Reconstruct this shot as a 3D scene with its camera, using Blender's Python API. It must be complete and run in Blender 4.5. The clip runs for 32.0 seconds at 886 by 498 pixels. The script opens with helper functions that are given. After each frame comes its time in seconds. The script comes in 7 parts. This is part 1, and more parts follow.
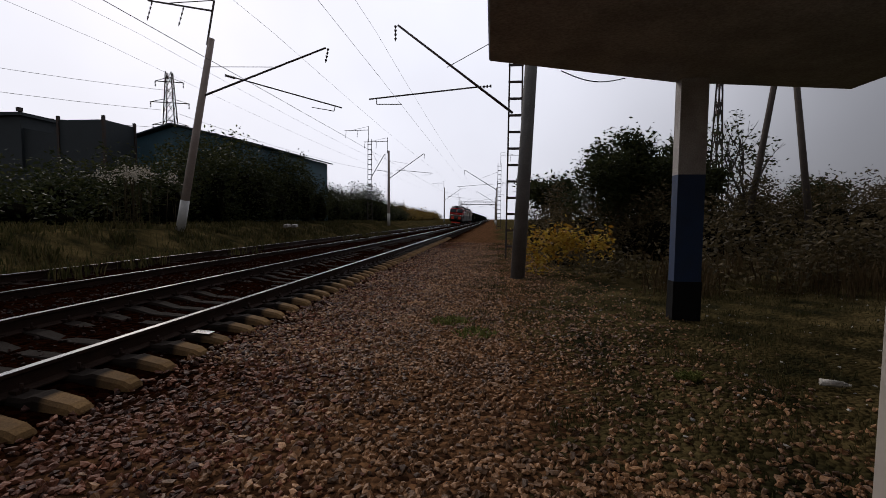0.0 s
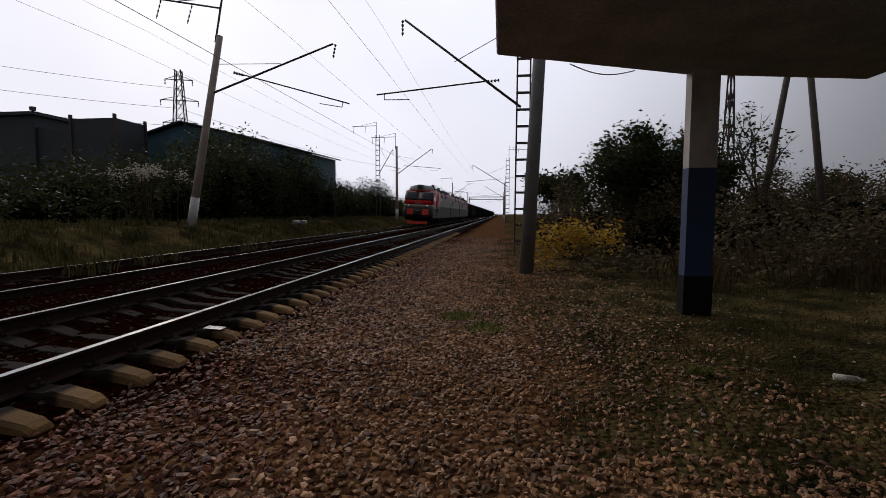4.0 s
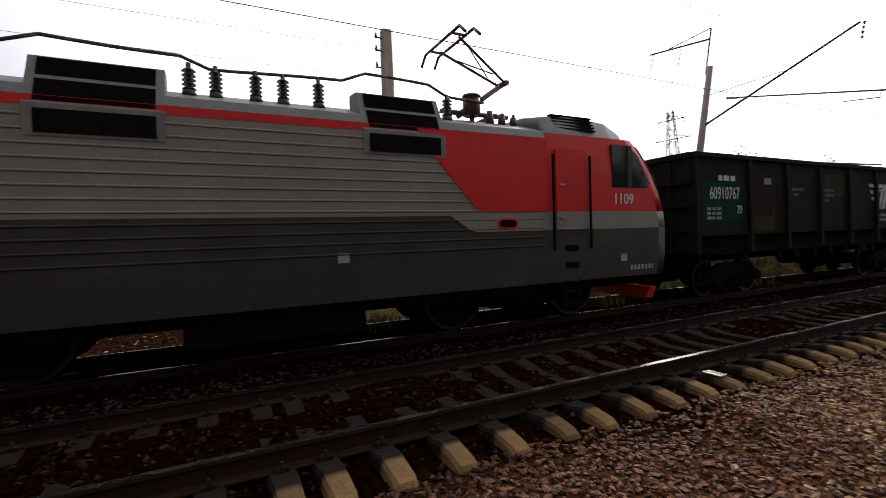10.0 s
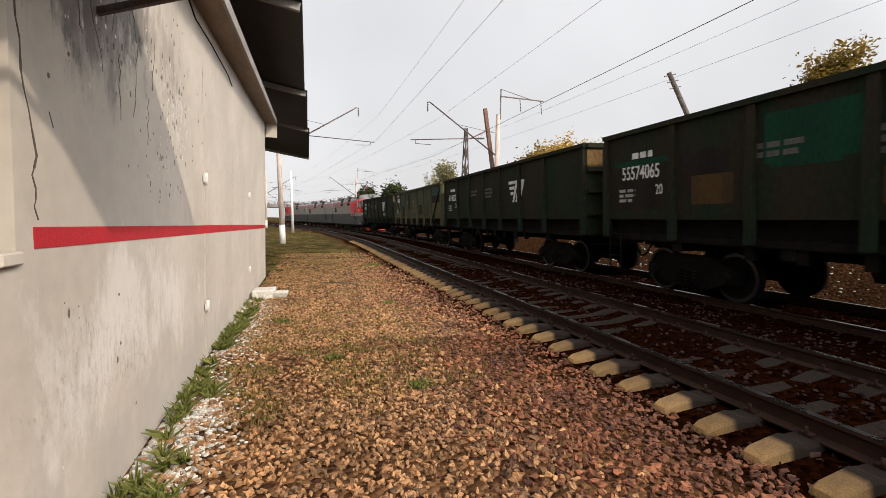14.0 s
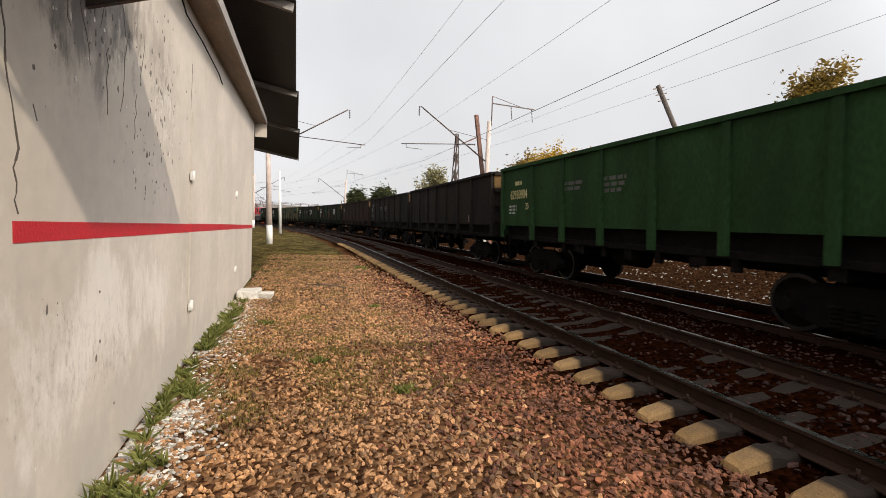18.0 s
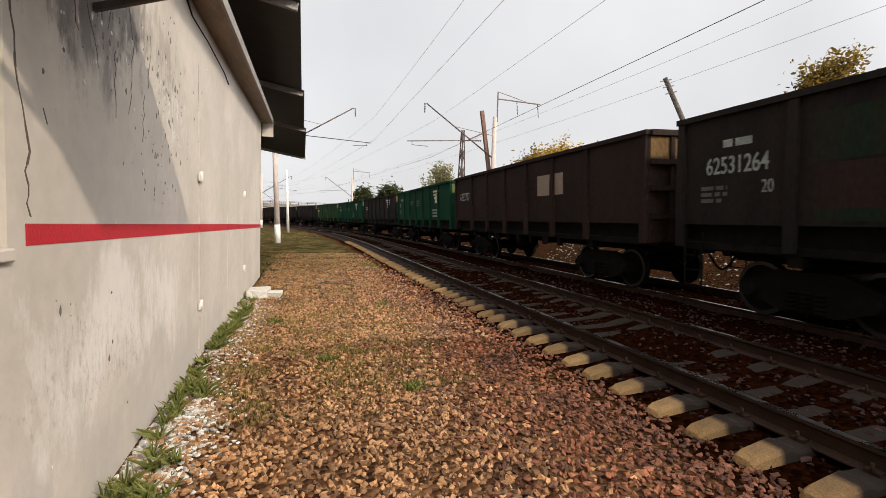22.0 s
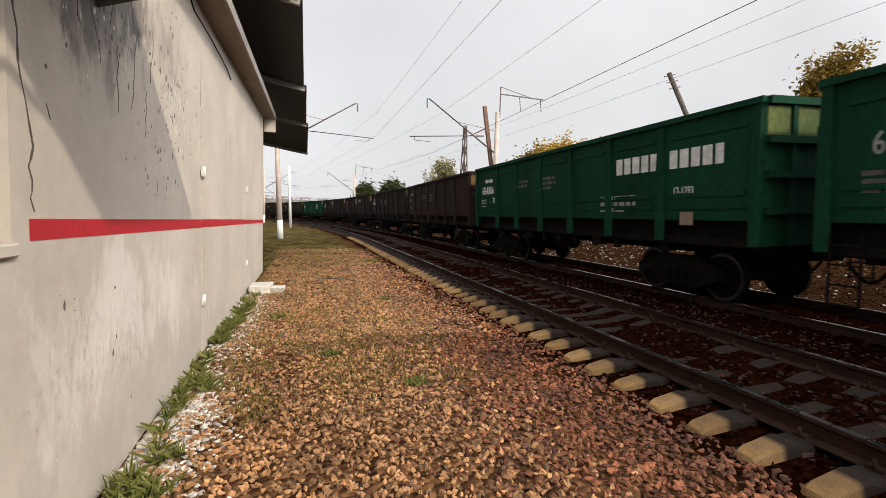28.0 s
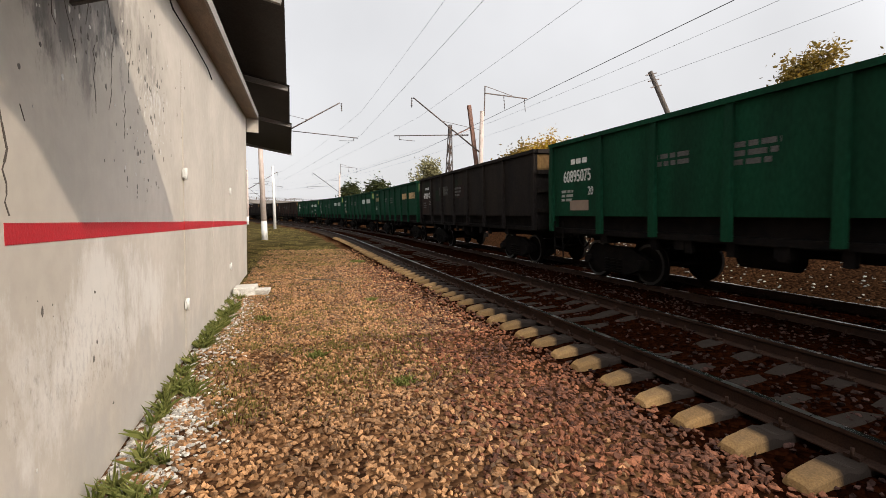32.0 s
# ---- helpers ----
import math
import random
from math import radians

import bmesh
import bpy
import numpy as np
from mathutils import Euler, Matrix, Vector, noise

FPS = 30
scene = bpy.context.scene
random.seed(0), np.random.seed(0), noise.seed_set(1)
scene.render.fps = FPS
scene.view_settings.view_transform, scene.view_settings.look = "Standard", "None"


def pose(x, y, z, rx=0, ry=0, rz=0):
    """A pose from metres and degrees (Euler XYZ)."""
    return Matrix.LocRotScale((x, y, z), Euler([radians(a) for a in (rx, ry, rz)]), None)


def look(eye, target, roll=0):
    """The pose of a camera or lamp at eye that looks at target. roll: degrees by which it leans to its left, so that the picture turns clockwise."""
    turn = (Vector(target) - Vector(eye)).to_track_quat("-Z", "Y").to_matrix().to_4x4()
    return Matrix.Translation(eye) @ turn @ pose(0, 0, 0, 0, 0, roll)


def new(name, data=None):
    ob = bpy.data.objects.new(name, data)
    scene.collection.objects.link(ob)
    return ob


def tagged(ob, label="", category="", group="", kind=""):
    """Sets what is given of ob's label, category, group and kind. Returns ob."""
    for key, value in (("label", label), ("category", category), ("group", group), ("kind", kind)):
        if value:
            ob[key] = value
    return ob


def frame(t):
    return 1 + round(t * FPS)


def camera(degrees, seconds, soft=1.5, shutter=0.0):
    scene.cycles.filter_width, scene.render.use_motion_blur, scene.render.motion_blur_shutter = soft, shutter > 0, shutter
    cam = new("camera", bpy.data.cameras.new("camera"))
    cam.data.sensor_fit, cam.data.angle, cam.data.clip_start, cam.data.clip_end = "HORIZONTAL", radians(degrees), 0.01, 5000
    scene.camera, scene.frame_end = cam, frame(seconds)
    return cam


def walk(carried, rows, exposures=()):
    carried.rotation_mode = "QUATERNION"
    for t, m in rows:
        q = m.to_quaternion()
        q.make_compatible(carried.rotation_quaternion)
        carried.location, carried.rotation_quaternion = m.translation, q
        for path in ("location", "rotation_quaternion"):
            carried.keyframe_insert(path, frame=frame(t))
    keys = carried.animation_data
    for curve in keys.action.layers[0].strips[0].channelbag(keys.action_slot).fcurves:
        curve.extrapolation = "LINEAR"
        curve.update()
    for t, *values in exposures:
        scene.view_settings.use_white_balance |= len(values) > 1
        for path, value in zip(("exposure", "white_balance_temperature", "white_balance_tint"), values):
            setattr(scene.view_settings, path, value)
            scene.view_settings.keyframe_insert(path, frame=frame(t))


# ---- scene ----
cam = camera(87.4, 32.0, soft=0.55, shutter=0.08)
# seconds, heading to the left of the track's direction, tilt, lean; the camera stands still and turns
PATH = [
    (0, 6.06, -3.73, 0.43),
    (0.5, 5.41, -3.96, -0.00),
    (1, 5.42, -4.32, -0.08),
    (1.5, 5.69, -4.23, -0.20),
    (2, 5.42, -3.82, 0.04),
    (2.5, 6.01, -3.68, -0.17),
    (3, 5.74, -3.48, 0.11),
    (3.5, 7.02, -3.72, 0.06),
    (4, 7.10, -4.31, 0.07),
    (4.5, 6.73, -5.28, 1.76),
    (6.5, 6.82, -6.29, -0.37),
    (7, 5.38, -6.96, -1.15),
    (7.5, 6.69, -6.56, -1.52),
    (8, 9.79, -5.78, -1.90),
    (8.5, 17.21, -4.78, -2.86),
    (9, 26.09, -2.77, -2.70),
    (9.5, 39.51, -0.97, -1.73),
    (9.8, 53.30, 0.40, -2.60),
    (10, 63.20, 1.30, -3.20),
    (10.2, 78.90, 0.90, -2.00),
    (10.4, 97.00, 0.10, -0.60),
    (10.6, 116.50, -0.60, -0.60),
    (10.8, 135.50, -1.30, -0.80),
    (11, 149.54, -2.01, -0.60),
    (11.5, 162.18, -3.49, 0.72),
    (12, 165.24, -3.79, 1.93),
    (12.5, 165.02, -3.84, 0.61),
    (13, 164.53, -3.88, -0.31),
    (13.5, 164.79, -3.72, 0.09),
    (14, 163.73, -3.52, 1.07),
    (14.5, 163.41, -3.29, 1.41),
    (15, 163.21, -2.65, 1.96),
    (15.5, 162.86, -3.04, 2.14),
    (17.5, 161.78, -3.09, 2.96),
    (18, 162.29, -2.89, 2.54),
    (18.5, 162.03, -2.89, 2.77),
    (19, 162.22, -2.92, 2.44),
    (19.5, 162.56, -2.65, 2.65),
    (20, 162.87, -2.56, 2.74),
    (20.5, 163.14, -2.39, 1.37),
    (21, 162.64, -2.23, 0.81),
    (21.5, 162.59, -3.33, 1.59),
    (22, 163.17, -3.31, 1.76),
    (22.5, 163.16, -3.36, 1.81),
    (23, 163.53, -3.08, 2.30),
    (23.5, 163.50, -3.03, 2.22),
    (24, 163.21, -3.22, 2.52),
    (24.5, 163.32, -3.46, 2.70),
    (25, 163.15, -3.37, 2.69),
    (25.5, 163.02, -3.77, 2.45),
    (27.5, 163.69, -3.89, 1.88),
    (28, 163.43, -3.86, 1.83),
    (28.5, 163.14, -3.62, 1.84),
    (29, 163.05, -3.67, 1.74),
    (29.5, 162.68, -3.68, 1.85),
    (30, 162.52, -3.51, 1.74),
    (30.5, 162.50, -3.57, 1.38),
    (31, 162.34, -3.45, 1.20),
    (31.5, 161.74, -3.69, 1.04),
    (32, 161.75, -3.90, 1.18),
]

def stand(t):
    """Where the camera is held: it rises a little during the turn."""
    e = min(1.0, max(0.0, (t - 8.5) / 3.0))
    e = e * e * (3 - 2 * e)
    return 0.0, 0.0, 1.54 + 0.214 * e


walk(cam, [(t, pose(*stand(t), 90 + p, 0, y) @ pose(0, 0, 0, 0, 0, r)) for t, y, p, r in PATH],
     exposures=[(0.0, -2.6, 6200, 15), (8.0, -2.6, 6200, 15), (9.4, -2.3, 6250, 15), (9.9, -1.65, 6450, 12), (10.2, -1.1, 6400, 10), (10.4, -0.5, 6600, 10), (10.8, -0.48, 6700, 10), (32.0, -0.48, 6700, 10)])

# ---- light ----
SUN_TO = Vector((1.0, -1.3, -1.0))           # the way that the sunlight goes
sun_el = math.atan2(1.0, math.hypot(1.0, 1.3))
sun_az = math.atan2(-1.0, 1.3)               # from +y to +x
world = bpy.data.worlds.new("sky")
scene.world = world
world.use_nodes = True
wn, wl = world.node_tree.nodes, world.node_tree.links
sky = wn.new("ShaderNodeTexSky")
sky.sky_type, sky.sun_disc = "NISHITA", False
sky.sun_elevation, sky.sun_rotation = sun_el, sun_az
sky.air_density, sky.dust_density, sky.ozone_density = 1.2, 5.0, 0.6
hazy = wn.new("ShaderNodeMix")                 # thin cloud whitens the blue
hazy.data_type = "RGBA"
hazy.inputs[0].default_value = 0.72
wl.new(sky.outputs[0], hazy.inputs[6])
dirs = wn.new("ShaderNodeTexCoord")            # the cloud is brightest round the veiled sun
dot = wn.new("ShaderNodeVectorMath")
dot.operation = "DOT_PRODUCT"
dot.inputs[1].default_value = (-SUN_TO.normalized())
wl.new(dirs.outputs["Generated"], dot.inputs[0])
glow = wn.new("ShaderNodeMapRange")
glow.interpolation_type = "SMOOTHERSTEP"
glow.inputs[1].default_value, glow.inputs[2].default_value, glow.inputs[3].default_value, glow.inputs[4].default_value = 0.12, 0.95, 24.0, 112.0
wl.new(dot.outputs["Value"], glow.inputs[0])
veil = wn.new("ShaderNodeTexNoise")
veil.inputs["Scale"].default_value, veil.inputs["Detail"].default_value = 1.6, 5
wl.new(dirs.outputs["Generated"], veil.inputs["Vector"])
soft = wn.new("ShaderNodeMapRange")
soft.inputs[1].default_value, soft.inputs[2].default_value, soft.inputs[3].default_value, soft.inputs[4].default_value = 0.3, 0.7, 0.88, 1.1
wl.new(veil.outputs[0], soft.inputs[0])
lum = wn.new("ShaderNodeMath")
lum.operation = "MULTIPLY"
wl.new(glow.outputs[0], lum.inputs[0])
wl.new(soft.outputs[0], lum.inputs[1])
tint = wn.new("ShaderNodeMix")
tint.data_type, tint.blend_type = "RGBA", "MULTIPLY"
tint.inputs[0].default_value = 1.0
tint.inputs[6].default_value = (0.97, 0.985, 1.03, 1)
wl.new(lum.outputs[0], tint.inputs[7])
wl.new(tint.outputs[2], hazy.inputs[7])
wl.new(hazy.outputs[2], wn["Background"].inputs[0])
wn["Background"].inputs[1].default_value = 0.065
sun_data = bpy.data.lights.new("sun", "SUN")
sun_data.energy, sun_data.angle, sun_data.color = 4.7, radians(1.2), (1.0, 0.9, 0.76)
sun = new("sun", sun_data)
sun.matrix_basis = look((0, 0, 30), Vector((0, 0, 30)) + SUN_TO)

# ---- building tools ----
ZR = 0.30                                       # head of the near rail
R_CURVE, S_CURVE = 250.0, -27.0                 # the line bends behind the camera
X_TRACK = -4.591                                # middle of the nearer track
GAP = 4.10                                      # from track to track
CANT = 0.054                                    # slope of the track's plane, up away from the platform


def on_line(s, lat=0.0):
    """Place and heading (degrees) on the line at s metres; lat: towards the platform from the nearer track's middle."""
    if s >= S_CURVE:
        return X_TRACK + lat, s, 0.0
    a = (S_CURVE - s) / R_CURVE
    r = R_CURVE - lat
    return X_TRACK + R_CURVE - r * math.cos(a), S_CURVE - r * math.sin(a), math.degrees(a)


def z_line(lat):
    return ZR - CANT * (lat - 0.795) if lat > -2 else ZR - CANT * (lat + GAP - 0.795)


def box(bm, x0, x1, y0, y1, z0, z1, m=None, mi=0):
    vs = [bm.verts.new(v) for v in ((x0, y0, z0), (x1, y0, z0), (x1, y1, z0), (x0, y1, z0), (x0, y0, z1), (x1, y0, z1), (x1, y1, z1), (x0, y1, z1))]
    if m is not None:
        for v in vs:
            v.co = m @ v.co
    for f in ((0, 3, 2, 1), (4, 5, 6, 7), (0, 1, 5, 4), (1, 2, 6, 5), (2, 3, 7, 6), (3, 0, 4, 7)):
        bm.faces.new([vs[i] for i in f]).material_index = mi
    return vs


def rod(bm, p, q, r, r2=None, n=8, mi=0):
    """A tapered round bar from p to q."""
    p, q = Vector(p), Vector(q)
    d = q - p
    if d.length < 1e-6:
        return
    turn = d.to_track_quat("Z", "Y").to_matrix()
    r2 = r if r2 is None else r2
    rings = []
    for c, rr in ((p, r), (q, r2)):
        rings.append([bm.verts.new(c + turn @ Vector((rr * math.cos(2 * math.pi * i / n), rr * math.sin(2 * math.pi * i / n), 0))) for i in range(n)])
    for i in range(n):
        f = bm.faces.new((rings[0][i], rings[0][(i + 1) % n], rings[1][(i + 1) % n], rings[1][i]))
        f.smooth, f.material_index = n > 5, mi
    bm.faces.new(rings[0][::-1]).material_index = mi
    bm.faces.new(rings[1]).material_index = mi


def pipe(bm, pts, r, n=6, mi=0):
    for a, b in zip(pts[:-1], pts[1:]):
        rod(bm, a, b, r, r, n, mi)


def bar(bm, p, q, w, h, mi=0):
    """A rectangular bar from p to q."""
    p, q = Vector(p), Vector(q)
    d = q - p
    m = Matrix.Translation(p) @ d.to_track_quat("Z", "Y").to_matrix().to_4x4()
    box(bm, -w / 2, w / 2, -h / 2, h / 2, 0, d.length, m, mi)


def prism(bm, outline, y0, y1, mi=0):
    """An outline in x and z, drawn out from y0 to y1."""
    a = [bm.verts.new((x, y0, z)) for x, z in outline]
    b = [bm.verts.new((x, y1, z)) for x, z in outline]
    n = len(outline)
    for i in range(n):
        bm.faces.new((a[i], a[(i + 1) % n], b[(i + 1) % n], b[i])).material_index = mi
    bm.faces.new(a).material_index = mi
    bm.faces.new(b[::-1]).material_index = mi
    return a, b


def bevel(bm, w, seg=1):
    bmesh.ops.bevel(bm, geom=bm.edges[:], offset=w, segments=seg, affect="EDGES", clamp_overlap=True)


def finish(bm, name, mats):
    bmesh.ops.recalc_face_normals(bm, faces=bm.faces[:])
    me = bpy.data.meshes.new(name)
    bm.to_mesh(me)
    bm.free()
    for m in mats if isinstance(mats, (list, tuple)) else [mats]:
        me.materials.append(m)
    return me


def part(name, bm, material, parent=None, label="", m=None):
    """One mesh object out of a bmesh or a mesh, under a thing or a part."""
    me = bm if isinstance(bm, bpy.types.Mesh) else finish(bm, name, material)
    ob = new(name, me)
    if parent is not None:
        ob.parent = parent
    if m is not None:
        ob.matrix_basis = m
    if label:
        ob["label"] = label
    return ob


def thing(name, label, category, group="", kind="", m=None):
    ob = new(name)
    ob.empty_display_size = 0.2
    if m is not None:
        ob.matrix_basis = m
    return tagged(ob, label, category, group, kind)


def soup(name, verts, faces, mats, smooth=False):
    me = bpy.data.meshes.new(name)
    me.from_pydata(verts.tolist() if hasattr(verts, "tolist") else verts, [], faces.tolist() if hasattr(faces, "tolist") else faces)
    for m in mats if isinstance(mats, (list, tuple)) else [mats]:
        me.materials.append(m)
    if smooth:
        me.polygons.foreach_set("use_smooth", [True] * len(me.polygons))
    me.update()
    return me


def sheet(bm, pts, x, th=0.004, mi=0):
    """A flat plate with an outline in y and z, standing at x."""
    a = [bm.verts.new((x, y, z)) for y, z in pts]
    b = [bm.verts.new((x + th, y, z)) for y, z in pts]
    n = len(pts)
    bm.faces.new(a).material_index = mi
    bm.faces.new(b[::-1]).material_index = mi
    for i in range(n):
        bm.faces.new((a[i], b[i], b[(i + 1) % n], a[(i + 1) % n])).material_index = mi


# ---- materials ----
def material(name, colour, rough=0.7, metal=0.0, vary=0.25, scale=3.0, fine=60.0, bump=0.3, second=None, patch=0.5, per_piece=0.0, spec=0.5, dist=0.01, stretch=(1, 1, 1), world_space=False):
    """A worn surface: a base colour, a second colour in patches, grain and relief at two scales."""
    m = bpy.data.materials.new(name)
    m.use_nodes = True
    n, l = m.node_tree.nodes, m.node_tree.links
    b = n["Principled BSDF"]
    b.inputs["Roughness"].default_value, b.inputs["Metallic"].default_value = rough, metal
    b.inputs["Specular IOR Level"].default_value = spec
    co = n.new("ShaderNodeTexCoord")
    if world_space:
        co_out = n.new("ShaderNodeNewGeometry").outputs["Position"]
    else:
        co_out = co.outputs["Object"]
    mp = n.new("ShaderNodeMapping")
    mp.inputs["Scale"].default_value = stretch
    l.new(co_out, mp.inputs[0])
    big, small = n.new("ShaderNodeTexNoise"), n.new("ShaderNodeTexNoise")
    big.inputs["Scale"].default_value, big.inputs["Detail"].default_value = scale, 6
    small.inputs["Scale"].default_value, small.inputs["Detail"].default_value = fine, 4
    l.new(mp.outputs[0], big.inputs["Vector"])
    l.new(mp.outputs[0], small.inputs["Vector"])
    ramp = n.new("ShaderNodeValToRGB")
    ramp.color_ramp.elements[0].position, ramp.color_ramp.elements[1].position = patch - 0.12, patch + 0.16
    c2 = second or tuple(c * (1 - vary) for c in colour)
    ramp.color_ramp.elements[0].color, ramp.color_ramp.elements[1].color = (*c2, 1), (*colour, 1)
    l.new(big.outputs[0], ramp.inputs[0])
    grain = n.new("ShaderNodeMix")
    grain.data_type, grain.blend_type = "RGBA", "MULTIPLY"
    grain.inputs[0].default_value = 1.0
    g = n.new("ShaderNodeMapRange")
    g.inputs[1].default_value, g.inputs[2].default_value, g.inputs[3].default_value, g.inputs[4].default_value = 0.3, 0.7, 1 - vary, 1 + vary * 0.6
    l.new(small.outputs[0], g.inputs[0])
    l.new(ramp.outputs[0], grain.inputs[6])
    l.new(g.outputs[0], grain.inputs[7])
    last = grain.outputs[2]
    if per_piece:
        info = n.new("ShaderNodeObjectInfo") if per_piece > 0 else n.new("ShaderNodeNewGeometry")
        hv = n.new("ShaderNodeHueSaturation")
        rr = n.new("ShaderNodeMapRange")
        rr.inputs[3].default_value, rr.inputs[4].default_value = 1 - abs(per_piece), 1 + abs(per_piece)
        l.new(info.outputs["Random" if per_piece > 0 else "Random Per Island"], rr.inputs[0])
        l.new(rr.outputs[0], hv.inputs["Value"])
        l.new(last, hv.inputs["Color"])
        last = hv.outputs[0]
    l.new(last, b.inputs["Base Color"])
    rg = n.new("ShaderNodeMapRange")
    rg.inputs[3].default_value, rg.inputs[4].default_value = max(0.05, rough - 0.12), min(1, rough + 0.12)
    l.new(big.outputs[0], rg.inputs[0])
    l.new(rg.outputs[0], b.inputs["Roughness"])
    if bump:
        bp = n.new("ShaderNodeBump")
        bp.inputs["Strength"].default_value, bp.inputs["Distance"].default_value = bump, dist
        add = n.new("ShaderNodeMath")
        l.new(big.outputs[0], add.inputs[0])
        l.new(small.outputs[0], add.inputs[1])
        l.new(add.outputs[0], bp.inputs["Height"])
        l.new(bp.outputs[0], b.inputs["Normal"])
    return m


def leaf_material(name, a, b2, rough=0.55):
    """Leaves that differ piece by piece between two colours and let some light through."""
    m = bpy.data.materials.new(name)
    m.use_nodes = True
    n, l = m.node_tree.nodes, m.node_tree.links
    b = n["Principled BSDF"]
    geo = n.new("ShaderNodeNewGeometry")
    ramp = n.new("ShaderNodeValToRGB")
    ramp.color_ramp.elements[0].color, ramp.color_ramp.elements[1].color = (*a, 1), (*b2, 1)
    l.new(geo.outputs["Random Per Island"], ramp.inputs[0])
    l.new(ramp.outputs[0], b.inputs["Base Color"])
    b.inputs["Roughness"].default_value = rough
    b.inputs["Specular IOR Level"].default_value = 0.08
    tr = n.new("ShaderNodeBsdfTranslucent")
    l.new(ramp.outputs[0], tr.inputs[0])
    mix = n.new("ShaderNodeMixShader")
    mix.inputs[0].default_value = 0.3
    l.new(b.outputs[0], mix.inputs[1])
    l.new(tr.outputs[0], mix.inputs[2])
    l.new(mix.outputs[0], n["Material Output"].inputs[0])
    return m


M_STONE_RED = material("red_ballast_stone", (0.175, 0.064, 0.030), 0.66, vary=0.35, scale=1.2, fine=90, bump=0.4, second=(0.088, 0.034, 0.018), per_piece=-0.7, world_space=True, spec=0.2)
M_STONE = material("ballast_stone", (0.29, 0.152, 0.067), 0.6, vary=0.35, scale=1.2, fine=90, bump=0.4, second=(0.185, 0.094, 0.042), per_piece=-0.7, world_space=True, spec=0.27)
# greasy track stones, made darker still for the shade beside the train
M_STONE_DARK = material("oily_shaded_ballast_stone", (0.042, 0.021, 0.017), 0.9, vary=0.4, scale=1.2, fine=90, bump=0.4, second=(0.022, 0.014, 0.012), per_piece=-0.7, spec=0.05, world_space=True)
M_SLEEPER = material("sleeper_concrete", (0.25, 0.15, 0.064), 0.85, vary=0.25, scale=4, fine=70, bump=0.5, second=(0.16, 0.10, 0.05), per_piece=0.25, spec=0.03)


def soil_and_shade_between_rails(m, dirt_shade):
    """Greasy brake grime and the train's shade, put into the sleepers' colour between the rails."""
    n, l = m.node_tree.nodes, m.node_tree.links
    b = n["Principled BSDF"]
    was = b.inputs["Base Color"].links[0].from_socket
    co = n.new("ShaderNodeTexCoord")
    sep = n.new("ShaderNodeSeparateXYZ")
    l.new(co.outputs["Object"], sep.inputs[0])
    ab = n.new("ShaderNodeMath")
    ab.operation = "ABSOLUTE"
    l.new(sep.outputs[0], ab.inputs[0])
    mr = n.new("ShaderNodeMapRange")
    mr.inputs[1].default_value, mr.inputs[2].default_value = 1.13, 1.19
    l.new(ab.outputs[0], mr.inputs[0])
    mix = n.new("ShaderNodeMix")
    mix.data_type = "RGBA"
    mix.inputs[6].default_value = (*dirt_shade, 1)
    l.new(mr.outputs[0], mix.inputs[0])
    l.new(was, mix.inputs[7])
    l.new(mix.outputs[2], b.inputs["Base Color"])


soil_and_shade_between_rails(M_SLEEPER, (0.021, 0.016, 0.013))
# darker sleeper copy for farther track and distance, train shade in its colour
M_SLEEPER_FAR = material("oily_shaded_sleeper_concrete", (0.034, 0.026, 0.022), 0.85, vary=0.3, scale=4, fine=70, bump=0.5, second=(0.02, 0.015, 0.012), per_piece=0.2, spec=0.0)
M_RAIL = material("rusty_rail", (0.026, 0.015, 0.011), 0.75, 0.1, vary=0.3, scale=5, fine=80, bump=0.4, second=(0.034, 0.018, 0.012), spec=0.08)
M_RAILTOP = material("polished_rail", (0.30, 0.29, 0.28), 0.26, 1.0, vary=0.1, scale=3, fine=40, bump=0.05)
M_CONCRETE = material("grey_concrete", (0.36, 0.34, 0.31), 0.85, vary=0.2, scale=2, fine=50, bump=0.5, second=(0.27, 0.25, 0.23))
M_POLE = material("pole_concrete", (0.44, 0.36, 0.31), 0.85, vary=0.2, scale=2, fine=40, bump=0.4, second=(0.35, 0.28, 0.24))
M_STEEL = material("dark_steel", (0.07, 0.066, 0.066), 0.6, 0.5, vary=0.3, scale=6, fine=60, bump=0.3, second=(0.09, 0.055, 0.04))
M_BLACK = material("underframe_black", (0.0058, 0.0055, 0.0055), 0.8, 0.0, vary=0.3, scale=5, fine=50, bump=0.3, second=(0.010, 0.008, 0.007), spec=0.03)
M_WHITE = material("white_paint", (0.60, 0.58, 0.54), 0.6, vary=0.14, scale=5, fine=60, bump=0.2)
M_INS = material("brown_porcelain", (0.045, 0.026, 0.02), 0.25, vary=0.15, bump=0)
M_WIRE = material("wire", (0.06, 0.055, 0.055), 0.5, 0.6, vary=0.1, bump=0)
M_GLASS = bpy.data.materials.new("dark_glass")
M_GLASS.use_nodes = True
_g = M_GLASS.node_tree.nodes["Principled BSDF"]
_g.inputs["Base Color"].default_value, _g.inputs["Roughness"].default_value = (0.015, 0.017, 0.02, 1), 0.06

# ---- ground ----
def lateral(x, y):
    """Distance from the nearer track's middle towards the platform."""
    if y >= S_CURVE:
        return x - X_TRACK
    cx = X_TRACK + R_CURVE
    return R_CURVE - math.hypot(cx - x, y - S_CURVE)


